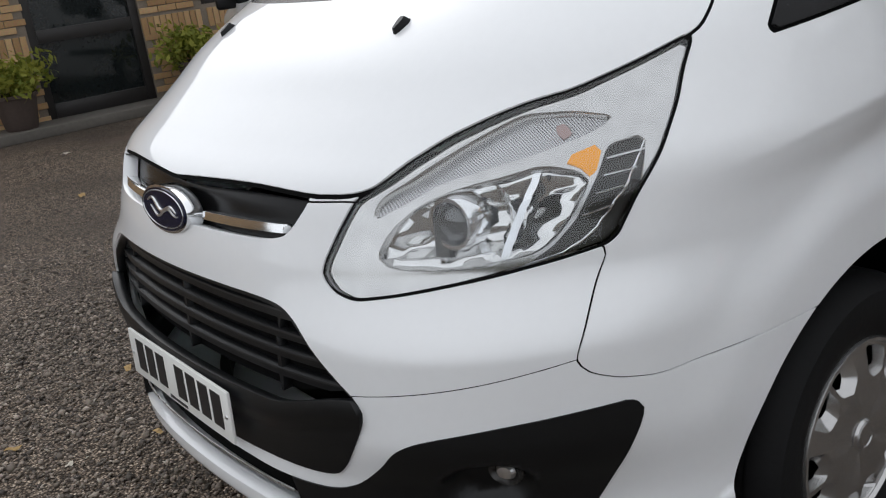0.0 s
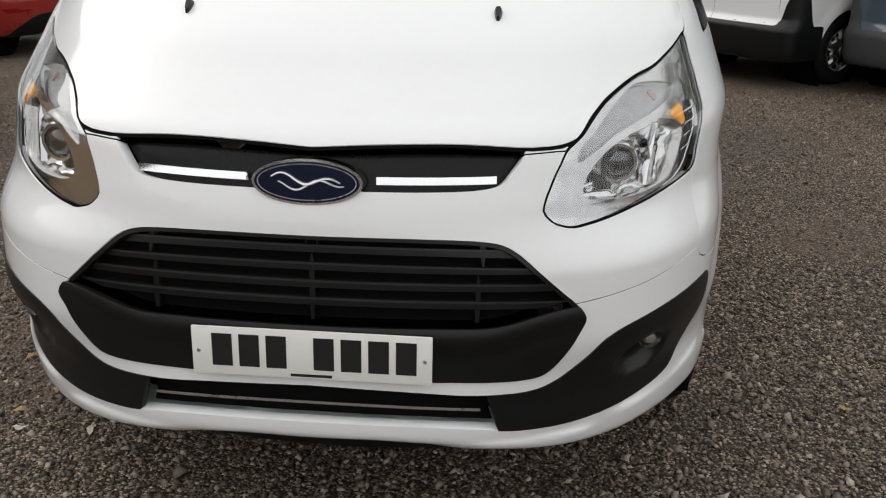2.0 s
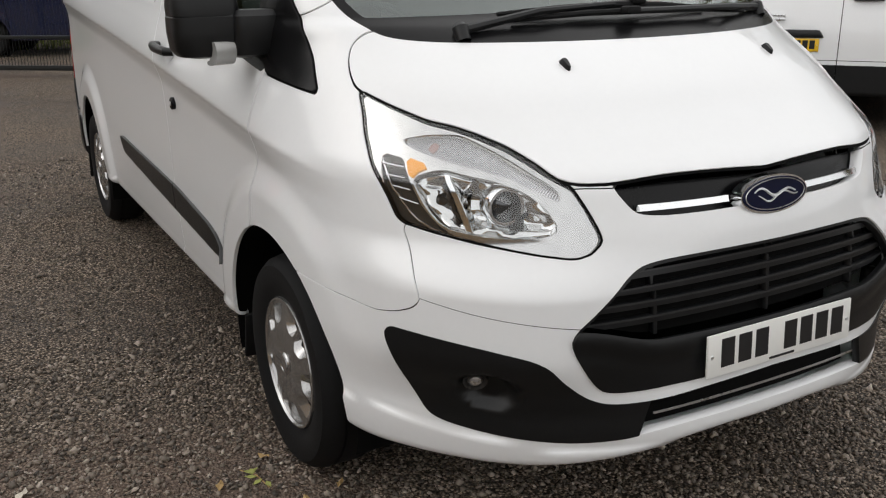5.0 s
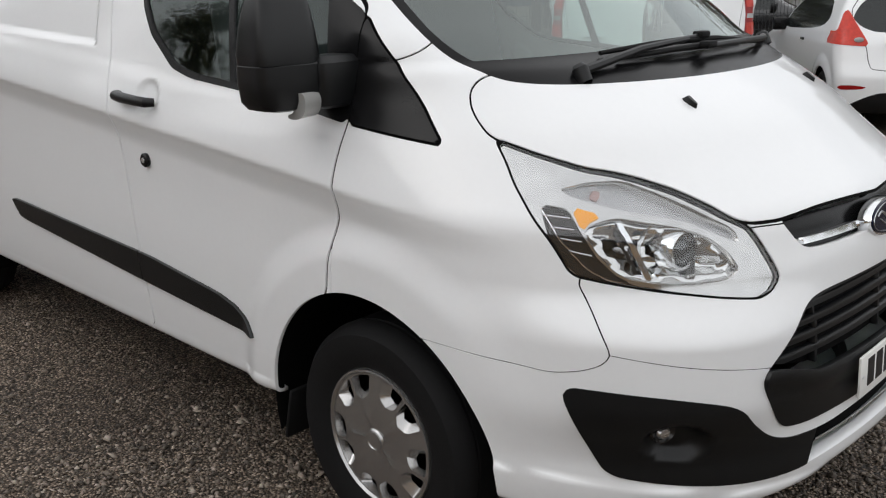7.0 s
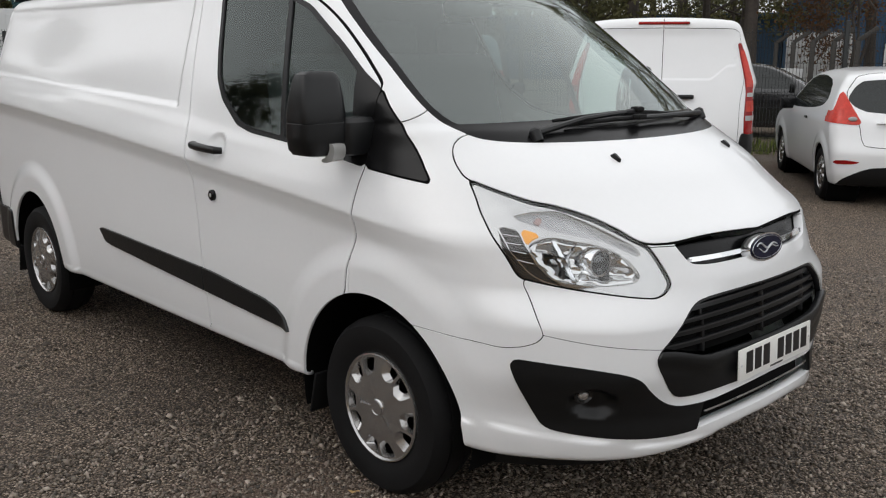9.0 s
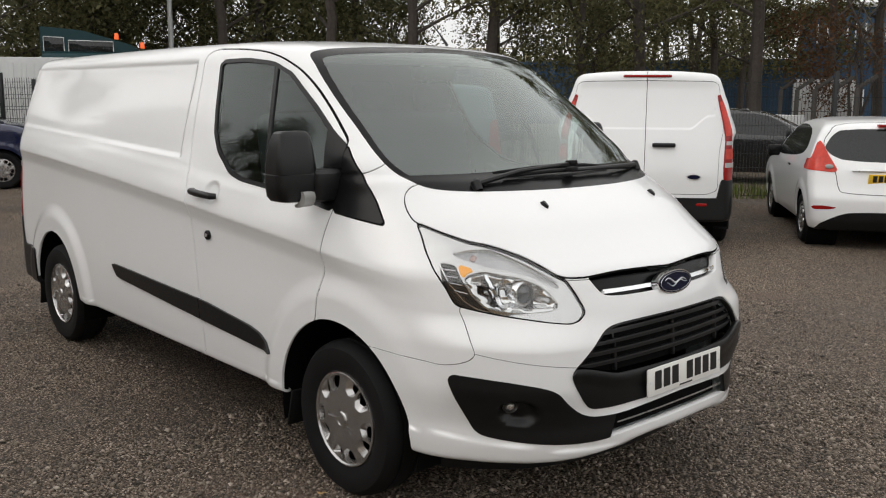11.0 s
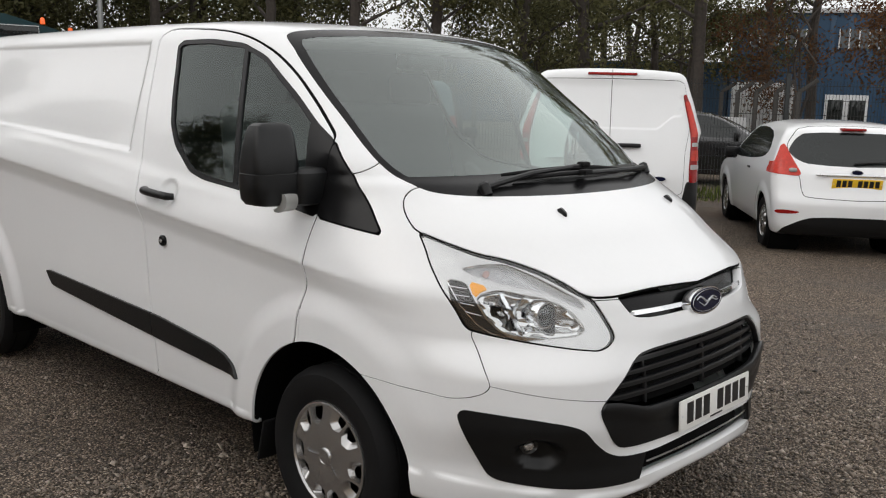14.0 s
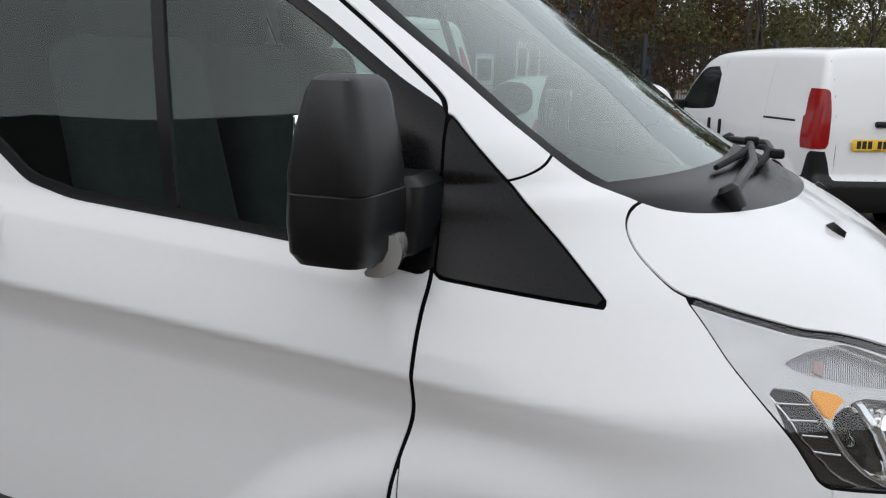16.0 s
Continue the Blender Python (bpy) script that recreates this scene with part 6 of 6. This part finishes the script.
# teal lorry cab and a lamp pole beyond the yard
TEAL = plain("teal_paint", (0.006, 0.034, 0.040), 0.45, vary=0.08, spec=0.3)
cab = thing("lorry_cab", pose(-21.3, 6.1, 0, 0, 0, 62), "teal lorry cab with orange beacons on its roof", "lorry")
bm = bmesh.new()
box(bm, (0.1, 0, 1.65), (2.5, 2.3, 2.1), 0.12, None, 3)
part("cab_body", bm, TEAL, cab)
bm = bmesh.new()
prism(bm, [(-1.15, 2.66), (1.25, 2.66), (0.9, 2.9), (-0.2, 3.22), (-1.15, 3.30)], -1.05, 1.05, pose(0, 0, 0, 90, 0, 0))
part("roof_deflector", bm, TEAL, cab)
bm = bmesh.new()
box(bm, (-0.1, 0, 2.3), (1.6, 2.34, 0.55), 0.03)
part("side_window", bm, GLASS_DARK, cab)
for x0, x1, z0, z1 in ((-1.08, -0.62, 2.72, 3.06), (-0.52, 0.50, 2.72, 2.98)):
    bm = bmesh.new()
    box(bm, ((x0 + x1) / 2, -1.055, (z0 + z1) / 2), (x1 - x0, 0.03, z1 - z0), 0.008)
    light = part("sleeper_window", bm, GLASS_DARK, cab)
    bm = bmesh.new()
    tube(bm, [(x0, -1.075, z0), (x0, -1.075, z1), (x1, -1.075, z1 - 0.02), (x1, -1.075, z0)], 0.012, 6)
    part("window_trim", bm, PALE, light)
for x, z in ((0.55, 3.16), (1.15, 2.95)):
    for y in (-0.7,):
        bm = bmesh.new()
        lathe(bm, [(0.06, -0.12), (0.052, 0.0), (0.03, 0.03), (0, 0.035)], 16, pose(x, y, z, 90, 0, 0))
        part("beacon", bm, glowing("orange_beacon", (1, 0.16, 0.03), 0.5), cab)
for x in (-0.7, 0.9):
    for sgn in (1, -1):
        bm = bmesh.new()
        lathe(bm, [(0, -0.12), (0.46, -0.12), (0.48, 0), (0.46, 0.12), (0, 0.12)], 24, pose(x, sgn * 1.0, 0.48))
        part("wheel", bm, RUBBER, cab)
bm = bmesh.new()
box(bm, (0, 0, 0.62), (2.6, 1.7, 0.3), 0.03)
part("chassis", bm, WIRE, cab)
pole = thing("lamp_pole", pose(-25.0, 9.9, 0), "slim grey steel lamp pole", "lamp post")
bm = bmesh.new()
tube(bm, [(0, 0, 0), (0, 0, 4.5), (0, 0, 9.0)], [0.10, 0.075, 0.05], 12)
part("shaft", bm, plain("galvanised", (0.42, 0.43, 0.43), 0.5, 0.5), pole)
bm = bmesh.new()
box(bm, (0.35, 0, 9.0), (0.8, 0.18, 0.12), 0.04)
part("lantern", bm, PALE, pole)

# ---- buff brick building behind the camera's side of the yard ----
def brick_wall_mat():
    m, n, l, p = nodes_of("buff_brick_wall")
    c = n.new("ShaderNodeTexCoord")
    mp = n.new("ShaderNodeMapping")
    mp.inputs["Rotation"].default_value = (radians(90), 0, 0)
    l.new(c.outputs["Object"], mp.inputs["Vector"])
    b = n.new("ShaderNodeTexBrick")
    b.inputs["Scale"].default_value = 1.0
    b.inputs["Brick Width"].default_value, b.inputs["Row Height"].default_value, b.inputs["Mortar Size"].default_value = 0.225, 0.075, 0.010
    b.inputs["Color1"].default_value, b.inputs["Color2"].default_value, b.inputs["Mortar"].default_value = (0.52, 0.34, 0.17, 1), (0.42, 0.26, 0.125, 1), (0.28, 0.23, 0.18, 1)
    l.new(mp.outputs[0], b.inputs["Vector"])
    l.new(b.outputs["Color"], p.inputs["Base Color"])
    p.inputs["Roughness"].default_value = 0.85
    bn = n.new("ShaderNodeBump")
    bn.inputs["Distance"].default_value = 0.008
    bn.invert = True
    l.new(b.outputs["Fac"], bn.inputs["Height"])
    l.new(bn.outputs[0], p.inputs["Normal"])
    return m


def brick_mat():
    m, n, l, p = nodes_of("buff_brick")
    o = n.new("ShaderNodeObjectInfo")
    r = ramp(n, l, o.outputs["Random"], [(0, (0.42, 0.25, 0.12)), (0.5, (0.56, 0.35, 0.17)), (1, (0.66, 0.44, 0.23))])
    t = tex(n, l, "ShaderNodeTexNoise", 60, Detail=5)
    mx = n.new("ShaderNodeMix")
    mx.data_type, mx.blend_type = "RGBA", "MULTIPLY"
    mx.inputs[0].default_value = 0.5
    l.new(r.outputs[0], mx.inputs[6])
    l.new(t.outputs["Color"], mx.inputs[7])
    l.new(mx.outputs[2], p.inputs["Base Color"])
    p.inputs["Roughness"].default_value = 0.9
    bn = n.new("ShaderNodeBump")
    bn.inputs["Strength"].default_value, bn.inputs["Distance"].default_value = 0.5, 0.004
    l.new(t.outputs["Fac"], bn.inputs["Height"])
    l.new(bn.outputs[0], p.inputs["Normal"])
    return m


WY = -8.75
DOOR_X, WIN_X = (-3.38, -2.12), (-5.9, -4.15)
house = thing("brick_building", pose(0, WY, 0), "low buff brick office building with a dark glazed door", "building")
WALL_BRICK = brick_wall_mat()
MORTAR = plain("mortar", (0.20, 0.165, 0.13), 0.95, vary=0.2, scale=60, bump=0.5)


def slab(name, x0, x1, z0, z1, y0, y1, mat, parent=house, bevel=0.0):
    bm = bmesh.new()
    box(bm, ((x0 + x1) / 2, (y0 + y1) / 2, (z0 + z1) / 2), (x1 - x0, y1 - y0, z1 - z0), bevel)
    return part(name, bm, mat, parent)


near_x = (-6.3, -0.6)
slab("wall", -13, near_x[0], 0, 3.0, -0.3, 0, WALL_BRICK)
slab("wall", near_x[1], 12, 0, 3.0, -0.3, 0, WALL_BRICK)
slab("wall", near_x[0], near_x[1], 2.15, 3.0, -0.3, 0, WALL_BRICK)
core_1 = slab("wall", near_x[0], WIN_X[0], 0, 2.15, -0.3, -0.012, MORTAR)
core_2 = slab("wall", WIN_X[0], WIN_X[1], 0, 1.07, -0.3, -0.012, MORTAR)
core_3 = slab("wall", WIN_X[1], DOOR_X[0], 0, 2.15, -0.3, -0.012, MORTAR)
core_4 = slab("wall", DOOR_X[1], near_x[1], 0, 2.15, -0.3, -0.012, MORTAR)
slab("inner_wall", -13, 12, 0, 3.0, -7.3, -7.0, MORTAR)
slab("side_wall", -13.3, -13, 0, 3.0, -7.3, 0, WALL_BRICK)
slab("side_wall", 12, 12.3, 0, 3.0, -7.3, 0, WALL_BRICK)
slab("fascia", -13.5, 12.5, 2.86, 3.02, 0.30, 0.36, plain("dark_fascia", (0.03, 0.03, 0.032), 0.5))
ROOF_TILE = plain("dark_roof_tile", (0.030, 0.027, 0.026), 0.8, vary=0.3, scale=9, bump=0.6)
for y0, y1 in ((0.42, -3.62), (-7.70, -3.66)):
    bm = bmesh.new()
    for k in range(17):
        u0, u1 = k / 17, (k + 1) / 17
        ya, yb, za, zb = y0 + (y1 - y0) * u0, y0 + (y1 - y0) * u1, 3.02 + 4.2 * u0, 3.02 + 4.2 * u1
        vs = [bm.verts.new(p) for p in ((-13.6, ya, za + 0.05), (-5.2, ya, za + 0.05), (-5.2, yb, zb + 0.02), (-13.6, yb, zb + 0.02), (-13.6, ya, za - 0.06), (-5.2, ya, za - 0.06), (-5.2, yb, zb - 0.06), (-13.6, yb, zb - 0.06))]
        for f in ((0, 1, 2, 3), (7, 6, 5, 4), (0, 4, 5, 1), (1, 5, 6, 2), (2, 6, 7, 3), (3, 7, 4, 0)):
            bm.faces.new([vs[i] for i in f])
    tagged(part("roof_slope", bm, ROOF_TILE, house, "dark tiled roof slope"))
slab("flat_roof", -5.15, 12.5, 3.02, 3.16, -7.6, 0.36, ROOF_TILE)
for x in (-13.15, -5.36):
    bm = bmesh.new()
    prism(bm, [(0.0, 3.0), (-7.3, 3.0), (-3.64, 7.0)], -0.14, 0.14, pose(x, 0, 0, 90, 0, 90))
    part("gable", bm, WALL_BRICK, house)
FRAME_DARK = plain("dark_frame", (0.02, 0.018, 0.017), 0.45)
door_set = thing("entrance_door", pose(0, 0, 0))
door_set.parent = house
for x0, x1, z0, z1 in ((DOOR_X[0], DOOR_X[0] + 0.10, 0.1, 2.15), (DOOR_X[1] - 0.10, DOOR_X[1], 0.1, 2.15), (DOOR_X[0] + 0.10, DOOR_X[1] - 0.10, 2.05, 2.15), (DOOR_X[0] + 0.10, DOOR_X[1] - 0.10, 0.92, 1.06), (DOOR_X[0] + 0.10, DOOR_X[1] - 0.10, 0.1, 0.26)):
    slab("door_frame", x0, x1, z0, z1, -0.14, -0.05, FRAME_DARK, door_set, 0.006)
slab("door_glass", DOOR_X[0] + 0.1, DOOR_X[1] - 0.1, 0.2, 2.1, -0.11, -0.10, GLASS_DARK, door_set)
win_set = thing("office_window", pose(0, 0, 0))
win_set.parent = house
for x0, x1, z0, z1 in ((WIN_X[0], WIN_X[0] + 0.07, 1.07, 2.15), (WIN_X[1] - 0.07, WIN_X[1], 1.07, 2.15), (WIN_X[0] + 0.07, WIN_X[1] - 0.07, 1.07, 1.14), (WIN_X[0] + 0.07, WIN_X[1] - 0.07, 2.08, 2.15)):
    slab("window_frame", x0, x1, z0, z1, -0.14, -0.05, FRAME_DARK, win_set, 0.006)
slab("pane", WIN_X[0] + 0.07, WIN_X[1] - 0.07, 1.14, 2.08, -0.11, -0.10, GLASS_DARK, win_set)
step_ob = slab("door_step", -4.2, -0.8, 0, 0.11, 0.0, 0.55, plain("concrete", (0.11, 0.10, 0.088), 0.9, vary=0.2, scale=20, bump=0.5), None, 0.015)
step_ob.matrix_basis = pose(0, WY, 0)
tagged(step_ob, "worn concrete kerb below the entrance door", "kerb", kind="structure")


def planter(x, y, seed, mat, label, grow=1.0):
    t = thing("plant_pot", pose(x, y, 0.11), label, "potted plant", "pots by the door")
    bm = bmesh.new()
    lathe(bm, [(0, 0), (0.15, 0), (0.165, 0.02), (0.215, 0.33), (0.235, 0.335), (0.235, 0.37), (0.205, 0.37), (0.20, 0.33), (0, 0.32)], 28, pose(0, 0, 0, 90, 0, 0))
    part("pot", bm, plain("pot_clay", (0.07, 0.05, 0.042), 0.8, vary=0.2), t)
    r = np.random.default_rng(seed)
    c = r.normal(0, 1, (60, 3)) * [0.17, 0.17, 0.10] * grow + [0, 0, 0.55]
    v, f = leaves(r, c, 0.05, 900, 0.05)
    leaf_mesh("shrub", v, f, mat, t)
    return t


planter(-1.75, WY + 0.30, 31, LEAF_LIME, "yellow-green shrub in a clay pot by the door", 1.15)
planter(-3.80, WY + 0.30, 32, LEAF_LIME, "small green shrub in a clay pot below the window", 0.9)


# ---- ground: a yard of loose dark chippings ----
def gravel_mat():
    m, n, l, p = nodes_of("wet_chippings")
    big = tex(n, l, "ShaderNodeTexVoronoi", 100)
    small = tex(n, l, "ShaderNodeTexVoronoi", 190)
    for q in (big, small):
        q.inputs["Randomness"].default_value = 1.0
    tone = n.new("ShaderNodeSeparateColor")
    l.new(big.outputs["Color"], tone.inputs[0])
    r = ramp(n, l, tone.outputs[0], [(0.0, (0.10, 0.077, 0.059)), (0.45, (0.29, 0.228, 0.176)), (0.8, (0.50, 0.40, 0.315)), (1.0, (0.72, 0.61, 0.51))])
    # shade in the crevices between stones, multiplied into the colour
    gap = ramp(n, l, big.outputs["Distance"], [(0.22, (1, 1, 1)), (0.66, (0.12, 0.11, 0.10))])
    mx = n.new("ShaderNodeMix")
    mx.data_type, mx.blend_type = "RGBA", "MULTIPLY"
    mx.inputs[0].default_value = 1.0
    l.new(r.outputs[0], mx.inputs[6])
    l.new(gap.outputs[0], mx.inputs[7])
    # broad damp and muddy patches
    wide = tex(n, l, "ShaderNodeTexNoise", 0.55, Detail=5, Roughness=0.6)
    damp = ramp(n, l, wide.outputs["Fac"], [(0.35, (0.62, 0.60, 0.58)), (0.62, (1.12, 1.10, 1.06))])
    mx2 = n.new("ShaderNodeMix")
    mx2.data_type, mx2.blend_type = "RGBA", "MULTIPLY"
    mx2.inputs[0].default_value = 1.0
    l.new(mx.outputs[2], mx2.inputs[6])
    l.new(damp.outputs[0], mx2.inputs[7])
    mud = tex(n, l, "ShaderNodeTexNoise", 0.9, Detail=6)
    # one worn muddy patch beside the front wheel, and smaller ones elsewhere
    place = n.new("ShaderNodeTexCoord")
    away = n.new("ShaderNodeVectorMath")
    away.operation = "DISTANCE"
    away.inputs[1].default_value = (-1.0, -1.35, 0)
    l.new(place.outputs["Object"], away.inputs[0])
    patch = n.new("ShaderNodeMapRange")
    patch.inputs["From Min"].default_value, patch.inputs["From Max"].default_value = 0.9, 0.15
    patch.inputs["To Min"].default_value, patch.inputs["To Max"].default_value = 0.0, 0.24
    l.new(away.outputs["Value"], patch.inputs["Value"])
    both = n.new("ShaderNodeMath")
    l.new(mud.outputs["Fac"], both.inputs[0])
    l.new(patch.outputs[0], both.inputs[1])
    mudmask = ramp(n, l, both.outputs[0], [(0.58, (0, 0, 0)), (0.70, (1, 1, 1))])
    fine = tex(n, l, "ShaderNodeTexNoise", 45, Detail=6)
    mudcol = ramp(n, l, fine.outputs["Fac"], [(0.3, (0.095, 0.062, 0.045)), (0.7, (0.20, 0.145, 0.115))])
    mx3 = n.new("ShaderNodeMix")
    mx3.data_type = "RGBA"
    half = n.new("ShaderNodeMath")
    half.operation = "MULTIPLY"
    half.inputs[1].default_value = 0.65
    l.new(mudmask.outputs[0], half.inputs[0])
    l.new(half.outputs[0], mx3.inputs[0])
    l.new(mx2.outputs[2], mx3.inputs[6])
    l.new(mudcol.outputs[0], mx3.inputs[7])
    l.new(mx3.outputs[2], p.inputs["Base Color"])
    rr = ramp(n, l, wide.outputs["Fac"], [(0.35, (0.45, 0.45, 0.45)), (0.6, (0.85, 0.85, 0.85))])
    l.new(rr.outputs[0], p.inputs["Roughness"])
    p.inputs["Specular IOR Level"].default_value = 0.35
    b1 = n.new("ShaderNodeBump")
    b1.invert = True
    b1.inputs["Strength"].default_value, b1.inputs["Distance"].default_value = 1.0, 0.012
    l.new(big.outputs["Distance"], b1.inputs["Height"])
    b2 = n.new("ShaderNodeBump")
    b2.invert = True
    b2.inputs["Strength"].default_value, b2.inputs["Distance"].default_value = 0.7, 0.004
    l.new(small.outputs["Distance"], b2.inputs["Height"])
    l.new(b1.outputs[0], b2.inputs["Normal"])
    l.new(b2.outputs[0], p.inputs["Normal"])
    return m


bm = bmesh.new()
bmesh.ops.create_grid(bm, x_segments=2, y_segments=2, size=600)
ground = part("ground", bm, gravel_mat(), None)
tagged(ground, "dark damp gravel yard with loose chippings", "ground", kind="structure")

# loose chippings where the camera passes nearest
def chip_mat():
    m, n, l, p = nodes_of("chippings")
    g = n.new("ShaderNodeNewGeometry")
    r = ramp(n, l, g.outputs["Random Per Island"], [(0.0, (0.055, 0.045, 0.036)), (0.5, (0.21, 0.17, 0.135)), (0.85, (0.33, 0.27, 0.217)), (1.0, (0.54, 0.465, 0.39))])
    t = tex(n, l, "ShaderNodeTexNoise", 220, Detail=3)
    mx = n.new("ShaderNodeMix")
    mx.data_type, mx.blend_type = "RGBA", "MULTIPLY"
    mx.inputs[0].default_value = 0.4
    l.new(r.outputs[0], mx.inputs[6])
    l.new(t.outputs["Color"], mx.inputs[7])
    l.new(mx.outputs[2], p.inputs["Base Color"])
    p.inputs["Roughness"].default_value = 0.62
    return m


rng = np.random.default_rng(77)
n = 85000
cx = np.concatenate([rng.uniform(-6.5, 2.2, n // 2), rng.uniform(-2.2, 1.8, n - n // 2)])
cy = np.concatenate([rng.uniform(-3.6, 4.0, n // 2), rng.uniform(-2.6, 2.2, n - n // 2)])
keep = ~((cx < -0.9) & (cx > -5.0) & (np.abs(cy) < 0.7))
cx, cy = cx[keep], cy[keep]
n = len(cx)
size = rng.gamma(4.0, 0.0014, n) + 0.002
corner_dirs = np.array([(1, 0, 0), (0, 1, 0), (-1, 0, 0), (0, -1, 0), (0, 0, 1), (0, 0, -1)], float)
turn = rng.uniform(0, 6.28, n)
jit = rng.uniform(0.6, 1.35, (n, 6, 1))
pts = corner_dirs[None] * jit * [1, 1, 0.65]
tilt = rng.normal(0, 0.35, (n, 2))
c, s = np.cos(turn)[:, None], np.sin(turn)[:, None]
x, y, z = pts[..., 0] * c - pts[..., 1] * s, pts[..., 0] * s + pts[..., 1] * c, pts[..., 2] + pts[..., 0] * tilt[:, :1] + pts[..., 1] * tilt[:, 1:]
v = np.stack([cx[:, None] + x * size[:, None], cy[:, None] + y * size[:, None], size[:, None] * (0.35 + z)], -1).reshape(-1, 3)
tri = np.array([(0, 1, 4), (1, 2, 4), (2, 3, 4), (3, 0, 4), (1, 0, 5), (2, 1, 5), (3, 2, 5), (0, 3, 5)])
f = (np.arange(n)[:, None, None] * 6 + tri[None]).reshape(-1, 3)
me = bpy.data.meshes.new("loose_chippings")
me.vertices.add(len(v))
me.vertices.foreach_set("co", v.ravel())
me.loops.add(f.size)
me.loops.foreach_set("vertex_index", f.ravel().astype(np.int32))
me.polygons.add(len(f))
me.polygons.foreach_set("loop_start", np.arange(0, f.size, 3, dtype=np.int32))
me.update(calc_edges=True)
me.materials.append(chip_mat())
chips = new("loose_chippings", me)
tagged(chips, "loose grey and brown stone chippings", "gravel", kind="stuff")

# fallen leaves and scraps
DRY = plain("dry_leaf", (0.36, 0.24, 0.10), 0.8, vary=0.3, scale=80)
PALE_LEAF = plain("pale_leaf", (0.55, 0.50, 0.42), 0.8, vary=0.2, scale=80)
GREEN_LEAF = plain("green_leaf", (0.28, 0.30, 0.08), 0.7, vary=0.3, scale=80)
for k, (x, y, r, mat) in enumerate([(-0.74, -1.02, 0.022, DRY), (-0.66, -1.20, 0.018, DRY), (-0.60, -1.07, 0.02, DRY), (-0.95, -1.22, 0.022, DRY), (-1.05, -1.05, 0.018, DRY), (-0.50, -1.02, 0.02, PALE_LEAF), (-0.78, -0.90, 0.016, DRY), (-0.52, -0.81, 0.022, PALE_LEAF), (-0.40, -1.12, 0.03, DRY), (-0.18, -0.95, 0.018, DRY), (0.20, -1.25, 0.022, DRY), (0.10, -0.98, 0.016, PALE_LEAF), (-0.75, -1.55, 0.026, DRY), (-1.2, -1.75, 0.024, PALE_LEAF),
                                     (0.3, -0.62, 0.016, DRY), (-0.30, -1.55, 0.024, DRY), (0.55, -1.35, 0.02, PALE_LEAF), (-1.6, 2.2, 0.03, PALE_LEAF), (-0.9, 1.5, 0.02, DRY), (-1.7, -6.9, 0.05, PALE_LEAF), (-2.6, -6.2, 0.05, DRY), (-2.2, -5.4, 0.045, PALE_LEAF), (-1.2, -4.9, 0.04, DRY)]):
    bm = bmesh.new()
    o = [(r * math.cos(t) * (1 + 0.35 * math.cos(2 * t)), r * 0.6 * math.sin(t) * (1 + 0.2 * math.sin(3 * t + k)), 0) for t in [2 * math.pi * q / 10 for q in range(10)]]
    ring = [bm.verts.new((px, py, 0.25 * r * math.sin(3 * px / r + k))) for px, py, _ in o]
    mid = bm.verts.new((0, 0, 0.12 * r))
    for q in range(10):
        bm.faces.new((ring[q], ring[(q + 1) % 10], mid))
    leaf = part("fallen_leaf", bm, mat, None)
    leaf.matrix_basis = pose(x, y, 0.012, 4, 5, 53 * k)
    tagged(leaf, "dry curled fallen leaf on the gravel", "leaf", "fallen leaves")
sprig = thing("leaf_sprig", pose(-0.93, -1.12, 0.012, 0, 0, 20), "green sprig of leaves fallen on the gravel", "leaf")
bm = bmesh.new()
tube(bm, [(-0.07, 0, 0.004), (0, 0.01, 0.01), (0.08, -0.005, 0.006)], 0.0018, 5)
part("stalk", bm, DRY, sprig)
for k in range(6):
    bm = bmesh.new()
    a = 0.5 + k * 1.1
    bx = -0.05 + 0.022 * k
    prism(bm, [(bx + 0.034 * (u * math.cos(a) - w * math.sin(a)), 0.034 * (u * math.sin(a) + w * math.cos(a))) for u, w in ((0, 0), (0.5, 0.28), (1.15, 0), (0.5, -0.28))], 0.008 + 0.002 * k, 0.0095 + 0.002 * k)
    part("leaf", bm, GREEN_LEAF, sprig)

# the bricks nearest to the camera
BRICK = brick_mat()


def brick_mesh(w, h):
    bm = bmesh.new()
    box(bm, (0, 0, 0), (w, 0.03, h), 0.003, None, 1)
    me = bpy.data.meshes.new("brick")
    bm.to_mesh(me)
    bm.free()
    me.materials.append(BRICK)
    return me


whole, soldier = brick_mesh(0.215, 0.065), brick_mesh(0.065, 0.215)
cores = ((near_x[0], WIN_X[0], core_1), (WIN_X[0], WIN_X[1], core_2), (WIN_X[1], DOOR_X[0], core_3), (DOOR_X[1], near_x[1], core_4))


def lay(mesh, x, z):
    for x0, x1, core in cores:
        if x0 + 0.02 <= x <= x1 - 0.02 and (core is not core_2 or z < 1.04):
            ob = new("brick", mesh)
            ob.parent = core
            ob.location = (x, -0.012 + 0.002 * ((x * 37 + z * 91) % 1), z)
            return


for row in range(28):
    z = 0.045 + 0.075 * row
    if 0.80 < z < 1.04:
        continue
    x = near_x[0] + 0.112 + (0.1125 if row % 2 else 0)
    while x < near_x[1]:
        lay(whole, x, z)
        x += 0.225
x = near_x[0] + 0.04
while x < near_x[1]:
    lay(soldier, x, 0.915)
    x += 0.075
